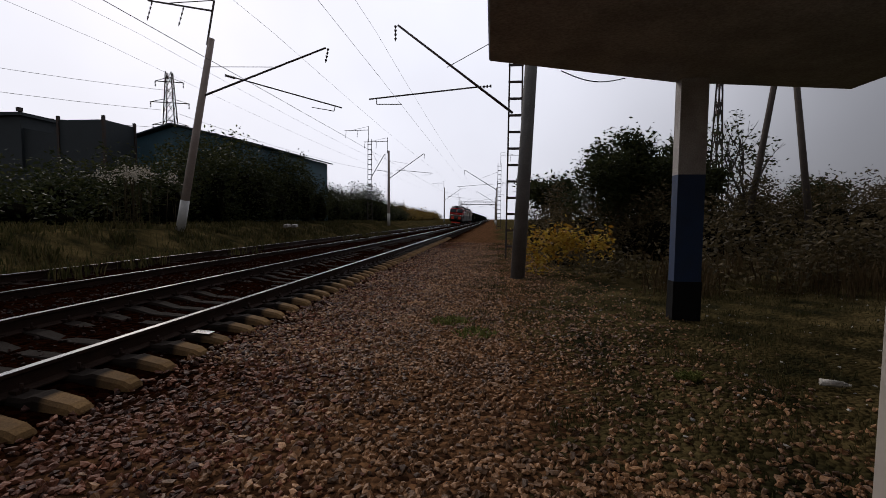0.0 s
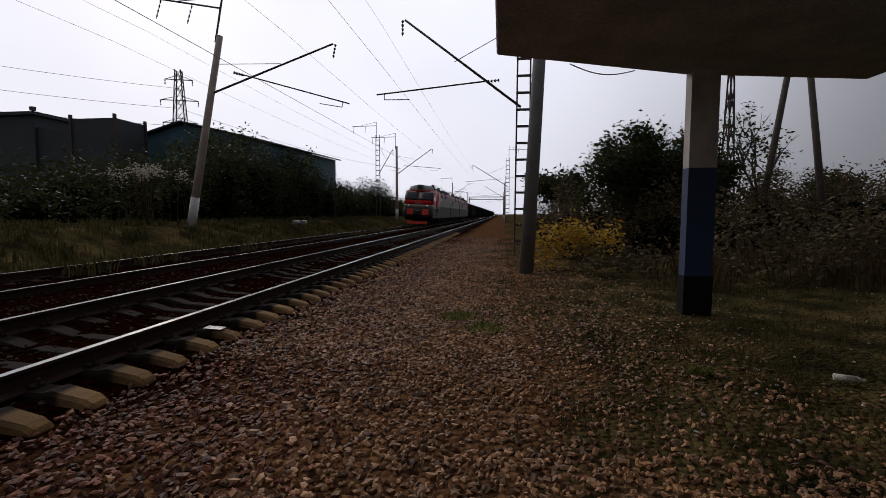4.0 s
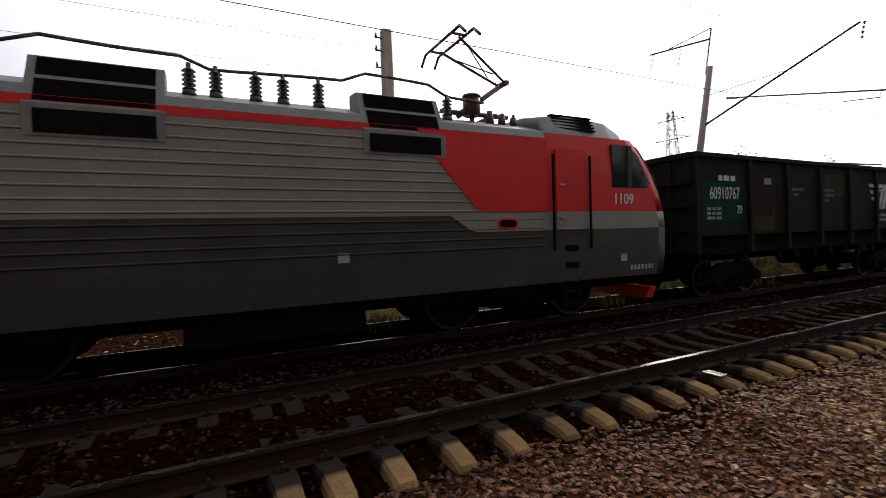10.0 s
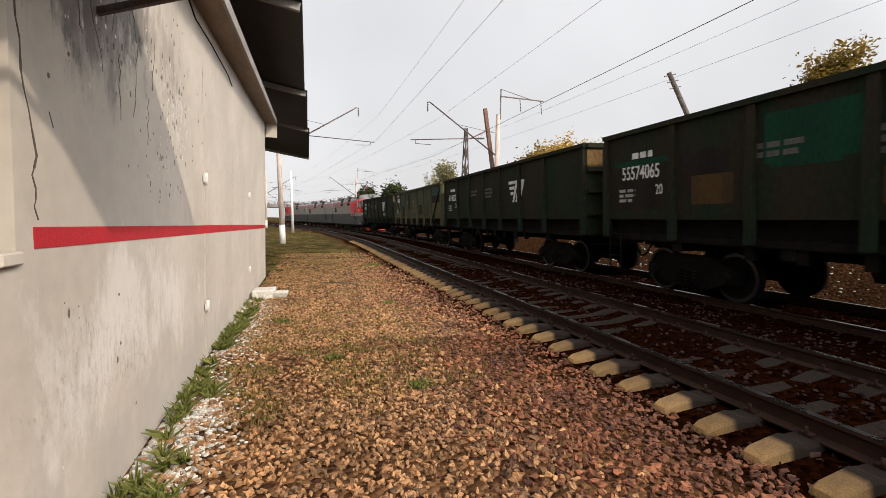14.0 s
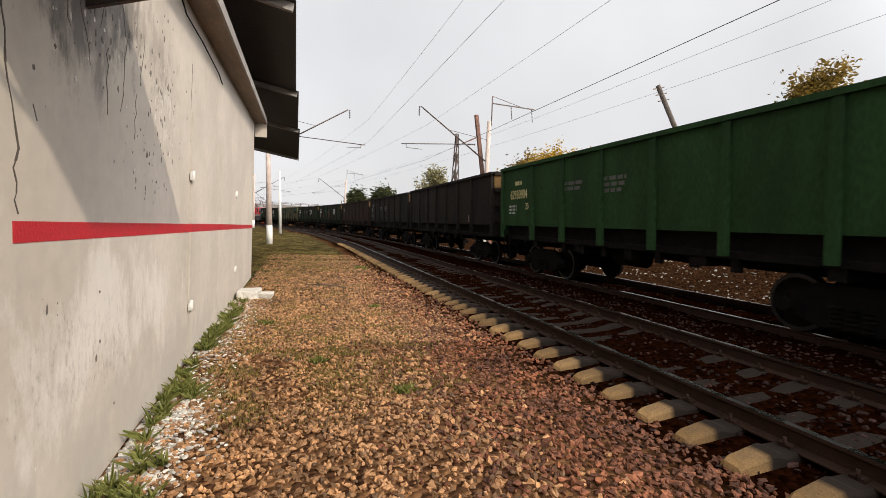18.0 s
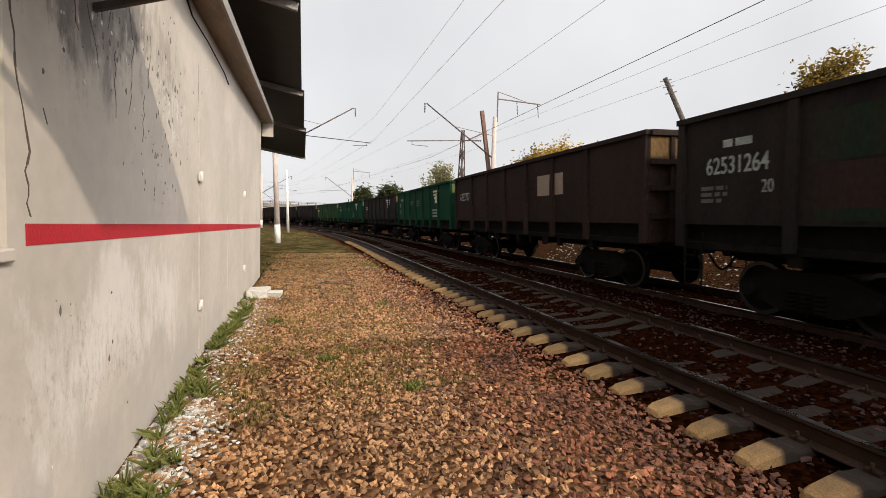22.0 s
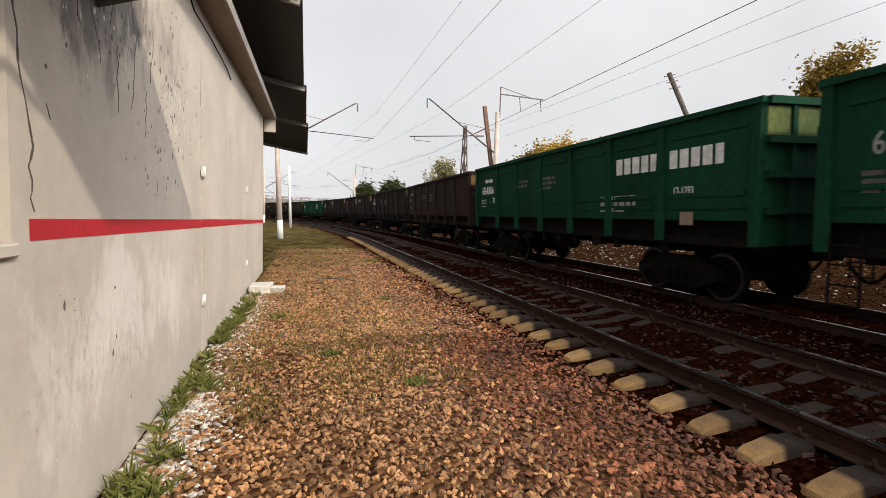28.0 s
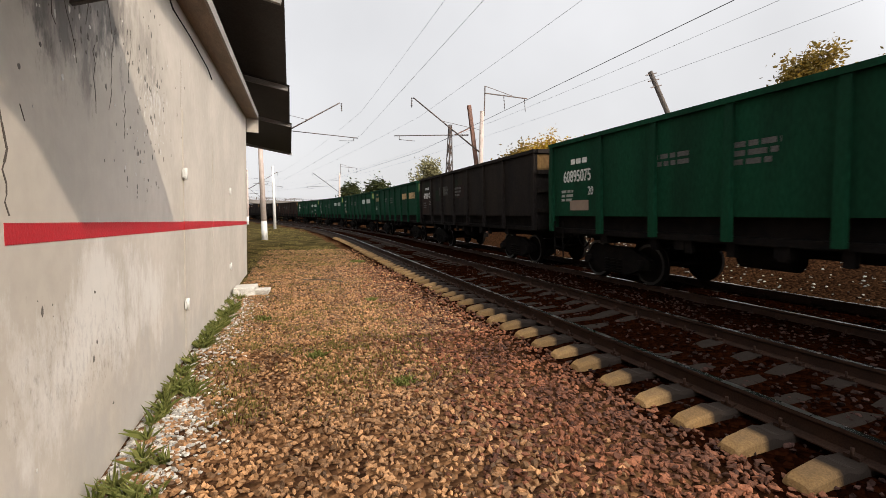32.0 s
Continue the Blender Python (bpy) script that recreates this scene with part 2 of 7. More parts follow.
def steps(v, table):
    for (a, za), (b, zb) in zip(table[:-1], table[1:]):
        if v <= b:
            return za + (zb - za) * max(0.0, min(1.0, (v - a) / (b - a)))
    return table[-1][1]


PROFILE = [(-60, 1.6), (-14, 1.2), (-9.5, 1.0), (-7.2, 0.02), (-6.2, 0.02), (-5.6, 0.21), (-5.2, 0.25), (-4.8, 0.20), (-4.1, 0.16), (-3.5, 0.155), (-3.0, 0.155), (-2.6, 0.13), (-2.2, 0.18), (-1.5, 0.26), (-1.1, 0.265), (-0.7, 0.20), (-0.4, 0.155), (-0.1, 0.118), (0.2, 0.09), (0.5, 0.097), (0.9, 0.07), (1.2, 0.03), (1.5, 0.0), (2.4, 0.0), (9.0, 0.0), (16.0, 0.35), (60, 1.2)]


def ground_z(x, y):
    return steps(lateral(x, y), PROFILE) + 0.035 * noise.noise((x * 0.7, y * 0.7, 3)) + 0.02 * noise.noise((x * 2.1, y * 2.1, 7))


def axis(fine_a, fine_b, step, far):
    v = list(np.arange(fine_a, fine_b, step))
    d = step
    while v[-1] < far:
        d *= 1.22
        v.append(v[-1] + d)
    d = step
    while v[0] > -far:
        d *= 1.22
        v.insert(0, v[0] - d)
    return v


gx, gy = axis(-16, 8, 0.22, 2500), axis(-24, 24, 0.35, 2500)
verts, grassy, oily_shade = [], [], []
for y in gy:
    for x in gx:
        verts.append((x, y, ground_z(x, y)))
        la = lateral(x, y)
        nz = noise.noise((x * 0.35, y * 0.35, 1)) * 0.9 + 0.5 * noise.noise((x * 1.4, y * 1.4, 9))
        if la > 2.2:
            if y > 1:
                w = (la - 4.45 + nz * 1.3) / 1.5
            else:
                w = (-y - 6.0 + nz * 6) / 7 - max(0, 3.0 - la) * 0.6
        elif la < -6.3:
            w = (-la - (6.6 if y > 1 else 10.5) + nz) / 1.2
        else:
            w = -1
        grassy.append(max(0.0, min(1.0, w)))
        # track bed darkening: grease, plus the train's shade put into the colour
        oily_shade.append(max(0.0, min(1.0, (2.4 + 0.5 * nz - la) / 0.9)) if la > -6.4 else 0.75 * max(0.0, min(1.0, (3 - y) / 4, (la + 14) / 3)))
nx = len(gx)
faces = [(j * nx + i, j * nx + i + 1, (j + 1) * nx + i + 1, (j + 1) * nx + i) for j in range(len(gy) - 1) for i in range(nx - 1)]


def ground_material():
    m = bpy.data.materials.new("gravel_and_dry_grass")
    m.use_nodes = True
    n, l = m.node_tree.nodes, m.node_tree.links
    b = n["Principled BSDF"]
    b.inputs["Roughness"].default_value = 0.95
    b.inputs["Specular IOR Level"].default_value = 0.0
    pos = n.new("ShaderNodeNewGeometry").outputs["Position"]
    vor = n.new("ShaderNodeTexVoronoi")
    vor.inputs["Scale"].default_value = 17
    l.new(pos, vor.inputs["Vector"])
    stones = n.new("ShaderNodeValToRGB")
    stones.color_ramp.elements[0].color, stones.color_ramp.elements[1].color = (0.038, 0.018, 0.010, 1), (0.16, 0.080, 0.037, 1)
    sep = n.new("ShaderNodeSeparateColor")
    l.new(vor.outputs["Color"], sep.inputs[0])
    l.new(sep.outputs[0], stones.inputs[0])
    big = n.new("ShaderNodeTexNoise")
    big.inputs["Scale"].default_value, big.inputs["Detail"].default_value = 1.3, 8
    l.new(pos, big.inputs["Vector"])
    grass = n.new("ShaderNodeValToRGB")
    e = grass.color_ramp.elements
    e[0].position, e[0].color = 0.35, (0.020, 0.019, 0.009, 1)
    e[1].position, e[1].color = 0.68, (0.105, 0.077, 0.032, 1)
    mid = e.new(0.5)
    mid.color = (0.052, 0.040, 0.016, 1)
    l.new(big.outputs[0], grass.inputs[0])
    at = n.new("ShaderNodeAttribute")
    at.attribute_name = "grassy"
    small = n.new("ShaderNodeTexNoise")
    small.inputs["Scale"].default_value, small.inputs["Detail"].default_value = 14, 6
    l.new(pos, small.inputs["Vector"])
    ad = n.new("ShaderNodeMath")
    ad.operation = "ADD"
    l.new(at.outputs["Fac"], ad.inputs[0])
    sc = n.new("ShaderNodeMapRange")
    sc.inputs[1].default_value, sc.inputs[2].default_value, sc.inputs[3].default_value, sc.inputs[4].default_value = 0.3, 0.7, -0.45, 0.45
    l.new(small.outputs[0], sc.inputs[0])
    l.new(sc.outputs[0], ad.inputs[1])
    st = n.new("ShaderNodeMapRange")
    st.inputs[1].default_value, st.inputs[2].default_value = 0.3, 0.7
    l.new(ad.outputs[0], st.inputs[0])
    mix = n.new("ShaderNodeMix")
    mix.data_type = "RGBA"
    l.new(st.outputs[0], mix.inputs[0])
    l.new(stones.outputs[0], mix.inputs[6])
    l.new(grass.outputs[0], mix.inputs[7])
    oil_and_shade = n.new("ShaderNodeAttribute")          # red stone, brake grime and the train's shade as colour along the tracks
    oil_and_shade.attribute_name = "oily_shade"
    baked_tone = n.new("ShaderNodeMix")
    baked_tone.data_type, baked_tone.blend_type = "RGBA", "MULTIPLY"
    baked_tone.inputs[7].default_value = (0.085, 0.048, 0.04, 1)
    l.new(oil_and_shade.outputs["Fac"], baked_tone.inputs[0])
    l.new(mix.outputs[2], baked_tone.inputs[6])
    l.new(baked_tone.outputs[2], b.inputs["Base Color"])
    bp = n.new("ShaderNodeBump")
    bp.inputs["Strength"].default_value, bp.inputs["Distance"].default_value = 1.0, 0.05
    inv = n.new("ShaderNodeMath")
    inv.operation = "SUBTRACT"
    inv.inputs[0].default_value = 1
    l.new(vor.outputs["Distance"], inv.inputs[1])
    l.new(inv.outputs[0], bp.inputs["Height"])
    l.new(bp.outputs[0], b.inputs["Normal"])
    return m


M_GROUND = ground_material()
me = soup("ground", verts, faces, M_GROUND, True)
at = me.attributes.new("grassy", "FLOAT", "POINT")
at.data.foreach_set("value", grassy)
at = me.attributes.new("oily_shade", "FLOAT", "POINT")
at.data.foreach_set("value", oily_shade)
tagged(new("ground", me), "brown crushed-stone gravel passing into dry autumn grass", "ground", kind="structure")

# ---- tracks ----
HEAD = [(-0.036, 0.0), (-0.037, -0.03), (-0.01, -0.05), (-0.009, -0.145), (-0.075, -0.17), (-0.075, -0.182),
        (0.075, -0.182), (0.075, -0.17), (0.009, -0.145), (0.01, -0.05), (0.037, -0.03), (0.036, 0.0)]
S_ALL = [s * 1.0 for s in range(-420, -60, 6)] + [s * 1.0 for s in range(-60, -20, 2)] + [-20.0, -10.0, 0.0, 10.0, 20.0, 40.0, 80.0, 160.0, 320.0, 700.0]


def build_rail(lat):
    bm = bmesh.new()
    rings = []
    for s in S_ALL:
        ring = []
        for x, z in HEAD:
            px, py, _ = on_line(s, lat + x)
            ring.append(bm.verts.new((px, py, z_line(lat) + z)))
        rings.append(ring)
    n = len(HEAD)
    for a, b in zip(rings[:-1], rings[1:]):
        for i in range(n):
            f = bm.faces.new((a[i], a[(i + 1) % n], b[(i + 1) % n], b[i]))
            f.material_index = 1 if i == n - 1 else 0
    return bm


def sleeper_mesh():
    """A prestressed concrete sleeper, 2.7 m long, deeper under the rails, with sloping ends."""
    bm = bmesh.new()
    half = [(0.3, -0.03, 0.105, 0.08), (0.55, 0.02, 0.11, 0.09), (0.795, 0.035, 0.112, 0.092), (1.0, 0.035, 0.108, 0.088), (1.08, 0.06, 0.10, 0.08), (1.37, 0.02, 0.094, 0.07), (1.43, -0.01, 0.088, 0.06), (1.45, -0.045, 0.075, 0.045)]
    rows = [(-x, zt, wb, wt) for x, zt, wb, wt in half[::-1]] + half
    rings = []
    for x, zt, wb, wt in rows:
        rings.append([bm.verts.new(v) for v in ((x, -wb - 0.02, -0.17), (x, -wb, zt - 0.03), (x, -wt, zt), (x, wt, zt), (x, wb, zt - 0.03), (x, wb + 0.02, -0.17))])
    for a, b in zip(rings[:-1], rings[1:]):
        for i in range(6):
            bm.faces.new((a[i], a[(i + 1) % 6], b[(i + 1) % 6], b[i]))
    bm.faces.new(rings[0])
    bm.faces.new(rings[-1][::-1])
    return bm


SLEEPERS = [finish(sleeper_mesh(), "sleeper", M_SLEEPER), finish(sleeper_mesh(), "sleeper", M_SLEEPER_FAR)]
rs = random.Random(5)
for k, lat0 in enumerate((0.0, -GAP)):
    track = thing("railway_track", ("nearer" if k == 0 else "farther") + " railway track with rusty rails on concrete sleepers", "railway track", "tracks", "structure")
    for d in (0.795, -0.795):
        part("rail", build_rail(lat0 + d), [M_RAIL, M_RAILTOP], track, "rusty rail with a bright worn head")
    far_v, far_f = [], []
    SLEEPER = SLEEPERS[k]
    src_v = np.array([v.co[:] for v in SLEEPER.vertices])
    src_f = [tuple(p.vertices) for p in SLEEPER.polygons]
    zmid = z_line(lat0) - 0.20
    tilt = math.degrees(math.atan(CANT))
    clips = bmesh.new()
    for i in range(-290, 330):
        s = i * 0.5 + (0.235 if i > 0 else 0.445) + rs.uniform(-0.03, 0.03)
        x, y, h = on_line(s, lat0 + rs.uniform(-0.015, 0.015))
        m = pose(x, y, zmid + rs.uniform(-0.008, 0.008), 0, tilt, h + rs.uniform(-0.9, 0.9))
        if -36 < s < 36:
            part("sleeper", SLEEPER, None, track, m=m)
        else:
            far_f += [tuple(q + len(far_v) * len(src_v) for q in f) for f in src_f]
            far_v.append(src_v @ np.array(m.to_3x3()).T + np.array(m.translation))
        if -16 < s < 18:
            for d in (0.795, -0.795):
                for e in (-1, 1):
                    box(clips, d + e * 0.06 - 0.035, d + e * 0.06 + 0.035, -0.05, 0.05, 0.035, 0.062, m)
                    rod(clips, m @ Vector((d + e * 0.085, 0, 0.03)), m @ Vector((d + e * 0.085, 0, 0.115)), 0.014, n=6)
    ob = part("sleepers_far", soup("sleepers_far", np.concatenate(far_v), far_f, M_SLEEPER_FAR), None, track)
    ob["kind"] = "stuff"
    ob = part("rail_fastenings", clips, M_RAIL, track, "rusty clips and bolts")
    ob["kind"] = "stuff"

# made-up plate that supplies the bright glint on one sleeper end
plate = thing("glint_plate", "small bright metal plate added for a glint on a sleeper end", "plate", m=pose(-3.47, 5.21, 0.143, 0, 4, 2))
bm = bmesh.new()
box(bm, -0.11, 0.11, -0.07, 0.07, 0.0, 0.006)
part("sheet", bm, M_RAILTOP, plate)

# ---- station building ----
WX = 1.2                                        # face of the wall towards the tracks
M_WALL = material("painted_plaster", (0.455, 0.402, 0.342), 0.8, vary=0.06, scale=1.1, fine=9, bump=0.28, second=(0.38, 0.335, 0.282), dist=0.016)


def stain(m, colour, middle, reach, amount, scale, boost=0.12):
    """Mould and soot in a patch of the wall."""
    n, l = m.node_tree.nodes, m.node_tree.links
    b = n["Principled BSDF"]
    was = b.inputs["Base Color"].links[0].from_socket
    pos = n.new("ShaderNodeNewGeometry").outputs["Position"]
    mp = n.new("ShaderNodeMapping")
    mp.inputs["Location"].default_value = [-a / c for a, c in zip(middle, reach)]
    mp.inputs["Scale"].default_value = [1 / c for c in reach]
    l.new(pos, mp.inputs[0])
    ln = n.new("ShaderNodeVectorMath")
    ln.operation = "LENGTH"
    l.new(mp.outputs[0], ln.inputs[0])
    no = n.new("ShaderNodeTexNoise")
    no.inputs["Scale"].default_value, no.inputs["Detail"].default_value, no.inputs["Roughness"].default_value = scale, 9, 0.72
    st = n.new("ShaderNodeMapping")
    st.inputs["Scale"].default_value = (1, 1, 0.45)
    l.new(pos, st.inputs[0])
    l.new(st.outputs[0], no.inputs["Vector"])
    fall = n.new("ShaderNodeMapRange")
    fall.inputs[1].default_value, fall.inputs[2].default_value, fall.inputs[3].default_value, fall.inputs[4].default_value = 0.2, 1.0, boost, -0.25
    l.new(ln.outputs["Value"], fall.inputs[0])
    ad = n.new("ShaderNodeMath")
    l.new(no.outputs[0], ad.inputs[0])
    l.new(fall.outputs[0], ad.inputs[1])
    edge = n.new("ShaderNodeMapRange")
    edge.inputs[1].default_value, edge.inputs[2].default_value, edge.inputs[4].default_value = 0.53, 0.66, amount
    l.new(ad.outputs[0], edge.inputs[0])
    mix = n.new("ShaderNodeMix")
    mix.data_type = "RGBA"
    mix.inputs[7].default_value = (*colour, 1)
    l.new(edge.outputs[0], mix.inputs[0])
    l.new(was, mix.inputs[6])
    l.new(mix.outputs[2], b.inputs["Base Color"])


stain(M_WALL, (0.055, 0.05, 0.047), (1.2, -3.4, 3.3), (1, 1.6, 1.5), 0.85, 4, 0.22)
stain(M_WALL, (0.10, 0.085, 0.075), (1.2, -4.9, 2.9), (1, 1.2, 0.8), 0.5, 17, 0.05)
stain(M_WALL, (0.17, 0.15, 0.135), (1.2, -3.2, 3.4), (1, 1.5, 1.5), 0.75, 1.6, 0.24)
stain(M_WALL, (0.66, 0.64, 0.60), (1.2, -5.1, 2.7), (1, 1.3, 0.8), 0.45, 13, 0.03)
stain(M_WALL, (0.22, 0.19, 0.16), (1.2, -4.5, 3.2), (1, 1.6, 0.7), 0.6, 5)
stain(M_WALL, (0.34, 0.31, 0.28), (1.2, -5.0, 0.2), (1, 6.0, 1.3), 0.6, 2.5, 0.16)
stain(M_WALL, (0.36, 0.32, 0.28), (1.2, -3.6, 1.9), (1, 2.6, 1.2), 0.45, 3, 0.14)
stain(M_WALL, (0.12, 0.10, 0.085), (1.2, -3.4, 0.9), (1, 2.2, 0.9), 0.6, 24, 0.03)
stain(M_WALL, (0.62, 0.59, 0.55), (1.2, -4.0, 1.0), (1, 4.0, 1.2), 0.5, 2)
M_RED = material("red_paint", (0.40, 0.012, 0.02), 0.55, vary=0.12, scale=4, fine=60, bump=0.3)
M_CORR = material("dark_corrugated_sheet", (0.055, 0.05, 0.048), 0.7, 0.2, vary=0.25, scale=2, fine=30, bump=0.2)
M_SOFFIT_BOARD = material("brown_soffit_board", (0.26, 0.20, 0.15), 0.85, vary=0.25, scale=3, fine=30, bump=0.4, stretch=(4, 0.6, 4))
M_FASCIA = material("grey_weathered_board", (0.30, 0.275, 0.25), 0.8, vary=0.25, scale=3, fine=40, bump=0.4)
Y0, Y1, Y2 = -14.5, -2.54, -1.1                 # far end of the wall, window niche
YN = -2.41                                      # near end of the wall before the niche
YE = 1.54                                       # near end of the wall
rc = random.Random(2)
wall = thing("wall_station", "pale grey painted plaster wall with a red stripe", "wall", kind="structure")
bm = bmesh.new()
box(bm, WX, WX + 0.4, Y0, YN, -0.3, 3.72)
box(bm, WX, WX + 0.4, Y2, YE, -0.3, 3.72)
box(bm, WX, WX + 0.4, YN, Y2, -0.3, 1.53)
box(bm, WX, WX + 0.4, YN, Y2, 3.3, 3.72)
part("plaster_face", bm, M_WALL, wall)
bm = bmesh.new()
sheet(bm, [(Y0 + 0.002, 1.44), (Y1 - 0.006, 1.59), (Y1 - 0.004, 1.69), (Y0 + 0.002, 1.53)], WX - 0.004, 0.02)
part("stripe", bm, M_RED, wall, "hand-painted red stripe")
bm = bmesh.new()
for k in range(8):
    ya = YN + 0.002 + k * 0.159
    box(bm, WX - rc.uniform(0.0, 0.035), WX + 0.36, ya, ya + 0.157, 1.53, 1.56 + rc.uniform(0, 0.03))
bevel(bm, 0.008)
part("window_sill", bm, M_WALL, wall, "broken plaster window sill")
bm = bmesh.new()
box(bm, WX + 0.28, WX + 0.30, YN, Y2, 1.59, 3.3)
part("window_shutter", bm, M_FASCIA, wall, "closed board behind the window niche")
bm = bmesh.new()
box(bm, WX + 0.4, 7.5, YE - 0.35, YE, -0.3, 3.72)
box(bm, WX + 0.4, 7.5, Y0, Y0 + 0.35, -0.3, 3.72)
box(bm, 7.1, 7.5, Y0 + 0.35, YE - 0.35, -0.3, 3.72)
part("side_walls", bm, M_WALL, wall)
M_CRACK = material("dark_crack", (0.075, 0.058, 0.045), 0.95, bump=0.2)


def crack(y, z0, z1, wander, w):
    bm = bmesh.new()
    p = Vector((WX - 0.0015, y, z0))
    while p.z < z1:
        q = p + Vector((0, rc.uniform(-wander, wander), rc.uniform(0.03, 0.09)))
        ww = w * rc.uniform(0.4, 1.5)
        sheet(bm, [(p.y - ww, p.z), (p.y + ww, p.z), (q.y + ww * 0.8, q.z), (q.y - ww * 0.8, q.z)], WX - 0.002, 0.004)
        p = q
    part("crack", bm, M_CRACK, wall, "dark jagged crack in the plaster")


crack(Y1 - 0.05, 1.72, 2.75, 0.034, 0.006)
crack(Y1 - 0.07, 2.75, 3.5, 0.012, 0.003)
crack(-6.12, 2.96, 3.5, 0.012, 0.003)
crack(-2.75, 2.17, 2.24, 0.05, 0.004)
for y, z, ln in ((-2.95, 2.95, 0.5), (-3.2, 3.1, 0.45), (-3.35, 2.62, 0.4), (-3.5, 2.9, 0.55), (-3.62, 2.38, 0.42), (-3.85, 2.45, 0.5), (-3.95, 3.0, 0.4), (-4.15, 2.3, 0.36), (-4.3, 2.75, 0.4), (-3.1, 2.75, 0.2)):
    crack(y, z, z + ln, 0.042, 0.0028)


def flakes(name, mat, label, n, middle, reach, size, seed, lift):
    """Small irregular breaks in the plaster round a middle (y, z)."""
    r = random.Random(seed)
    bm = bmesh.new()
    for _ in range(n):
        y, z = r.gauss(middle[0], reach[0]), r.gauss(middle[1], reach[1])
        if not (Y0 + 0.1 < y < Y1 - 0.1 and 0.3 < z < 3.6) or 1.35 < z < 1.75:
            continue
        k, a0, w = r.randrange(5, 8), r.uniform(0, 6.28), size * r.uniform(0.3, 1.6)
        tall_ = r.uniform(0.7, 2.4)
        sheet(bm, [(y + w * r.uniform(0.5, 1) * math.cos(a0 + 6.283 * i / k), z + tall_ * w * r.uniform(0.5, 1) * math.sin(a0 + 6.283 * i / k)) for i in range(k)], WX - lift, 0.004)
    part(name, bm, mat, wall, label)["kind"] = "stuff"


M_PIT = material("plaster_pit", (0.15, 0.13, 0.11), 0.95, vary=0.4, scale=20, bump=0.2)
M_CHIP = material("pale_plaster_chip", (0.60, 0.57, 0.52), 0.9, vary=0.2, bump=0.3)
for k, (mid, rch, n, sz) in enumerate((((-3.4, 2.95), (0.45, 0.35), 60, 0.015), ((-4.9, 2.75), (0.35, 0.4), 60, 0.014), ((-4.6, 2.2), (0.3, 0.2), 26, 0.012), ((-3.3, 0.9), (0.5, 0.4), 14, 0.012), ((-7.0, 2.6), (1.0, 0.5), 16, 0.013))):
    flakes("pits", M_PIT, "small dark pits in the plaster", n, mid, rch, sz, 40 + k, 0.0016)
    flakes("chips", M_CHIP, "pale lifted flakes of paint", n // 2, mid, rch, sz * 0.9, 60 + k, 0.0026)
cable = thing("wall_cable", "black cable hanging along the top of the wall", "cable")
bm = bmesh.new()
pipe(bm, [(WX - 0.015, -3.6, 3.9), (WX - 0.02, -5.0, 3.93), (WX - 0.02, -5.5, 3.97), (WX - 0.02, -5.75, 3.90), (WX - 0.02, -6.6, 3.93), (WX - 0.02, -7.9, 3.92), (WX - 0.02, -8.3, 3.86)], 0.009)
part("wire", bm, M_BLACK, cable)
hook = thing("wall_bracket", "rusty iron bracket sticking out of the wall", "bracket")
bm = bmesh.new()
pipe(bm, [(WX, -2.95, 2.98), (WX - 0.28, -2.8, 3.08), (WX - 0.30, -2.78, 3.25)], 0.014)
part("iron", bm, M_RAIL, hook)
roof = thing("roof_station", "flat roof slab with weathered fascia boards", "roof", kind="structure")


def eave_z(y):
    return 4.07 - 0.043 * (y + 5.75)


bm = bmesh.new()
for v in box(bm, WX + 0.4, 7.7, Y0 - 0.1, YE + 0.1, 0.12, 0.24):
    v.co.z += eave_z(v.co.y)
part("slab", bm, M_CONCRETE, roof)
bm = bmesh.new()                                # wall head under the eaves
for v in box(bm, WX + 0.004, WX + 0.396, Y0 + 0.004, YE - 0.004, 3.72, 0.10):
    if v.co.z < 1:
        v.co.z += eave_z(v.co.y)
part("wall_head", bm, M_WALL, roof)
bm = bmesh.new()
for v in box(bm, WX - 0.29, WX + 0.4, Y0 - 0.1, -2.6, 0.0, 0.05):
    v.co.z += eave_z(v.co.y) + 0.12 * max(0.0, WX - v.co.x)
part("soffit", bm, M_SOFFIT_BOARD, roof, "brown weathered soffit boards")
bm = bmesh.new()
for v in box(bm, WX - 0.325, WX - 0.292, Y0 - 0.12, -2.58, -0.01, 0.13):
    v.co.z += eave_z(v.co.y) + 0.035
part("fascia", bm, M_FASCIA, roof, "thin grey fascia board")
bm = bmesh.new()
for v in box(bm, WX - 0.32, WX - 0.004, Y0 - 0.18, Y0 - 0.121, -0.36, 0.10):
    v.co.z += eave_z(v.co.y)
part("eave_return", bm, M_WALL, roof, "pale boxed end of the eaves")


def corrugated(bm, x0, x1, y0, y1, z0, z1, pitch=0.18, depth=0.035, along_y=True):
    """A corrugated sheet; its waves follow one another along y; z runs from z0 at x0 to z1 at x1."""
    k = max(2, int(round((y1 - y0) / pitch * 4)))
    top = []
    for i in range(k + 1):
        y = y0 + (y1 - y0) * i / k
        d = depth * (0.5 + 0.5 * math.sin(i * math.pi / 2))
        top.append((bm.verts.new((x0, y, z0 + d)), bm.verts.new((x1, y, z1 + d)), bm.verts.new((x0, y, z0 + d - 0.006)), bm.verts.new((x1, y, z1 + d - 0.006))))
    for a, b in zip(top[:-1], top[1:]):
        bm.faces.new((a[0], b[0], b[1], a[1]))
        bm.faces.new((a[2], a[3], b[3], b[2]))
        bm.faces.new((a[0], a[2], b[2], b[0]))
        bm.faces.new((a[1], b[1], b[3], a[3]))


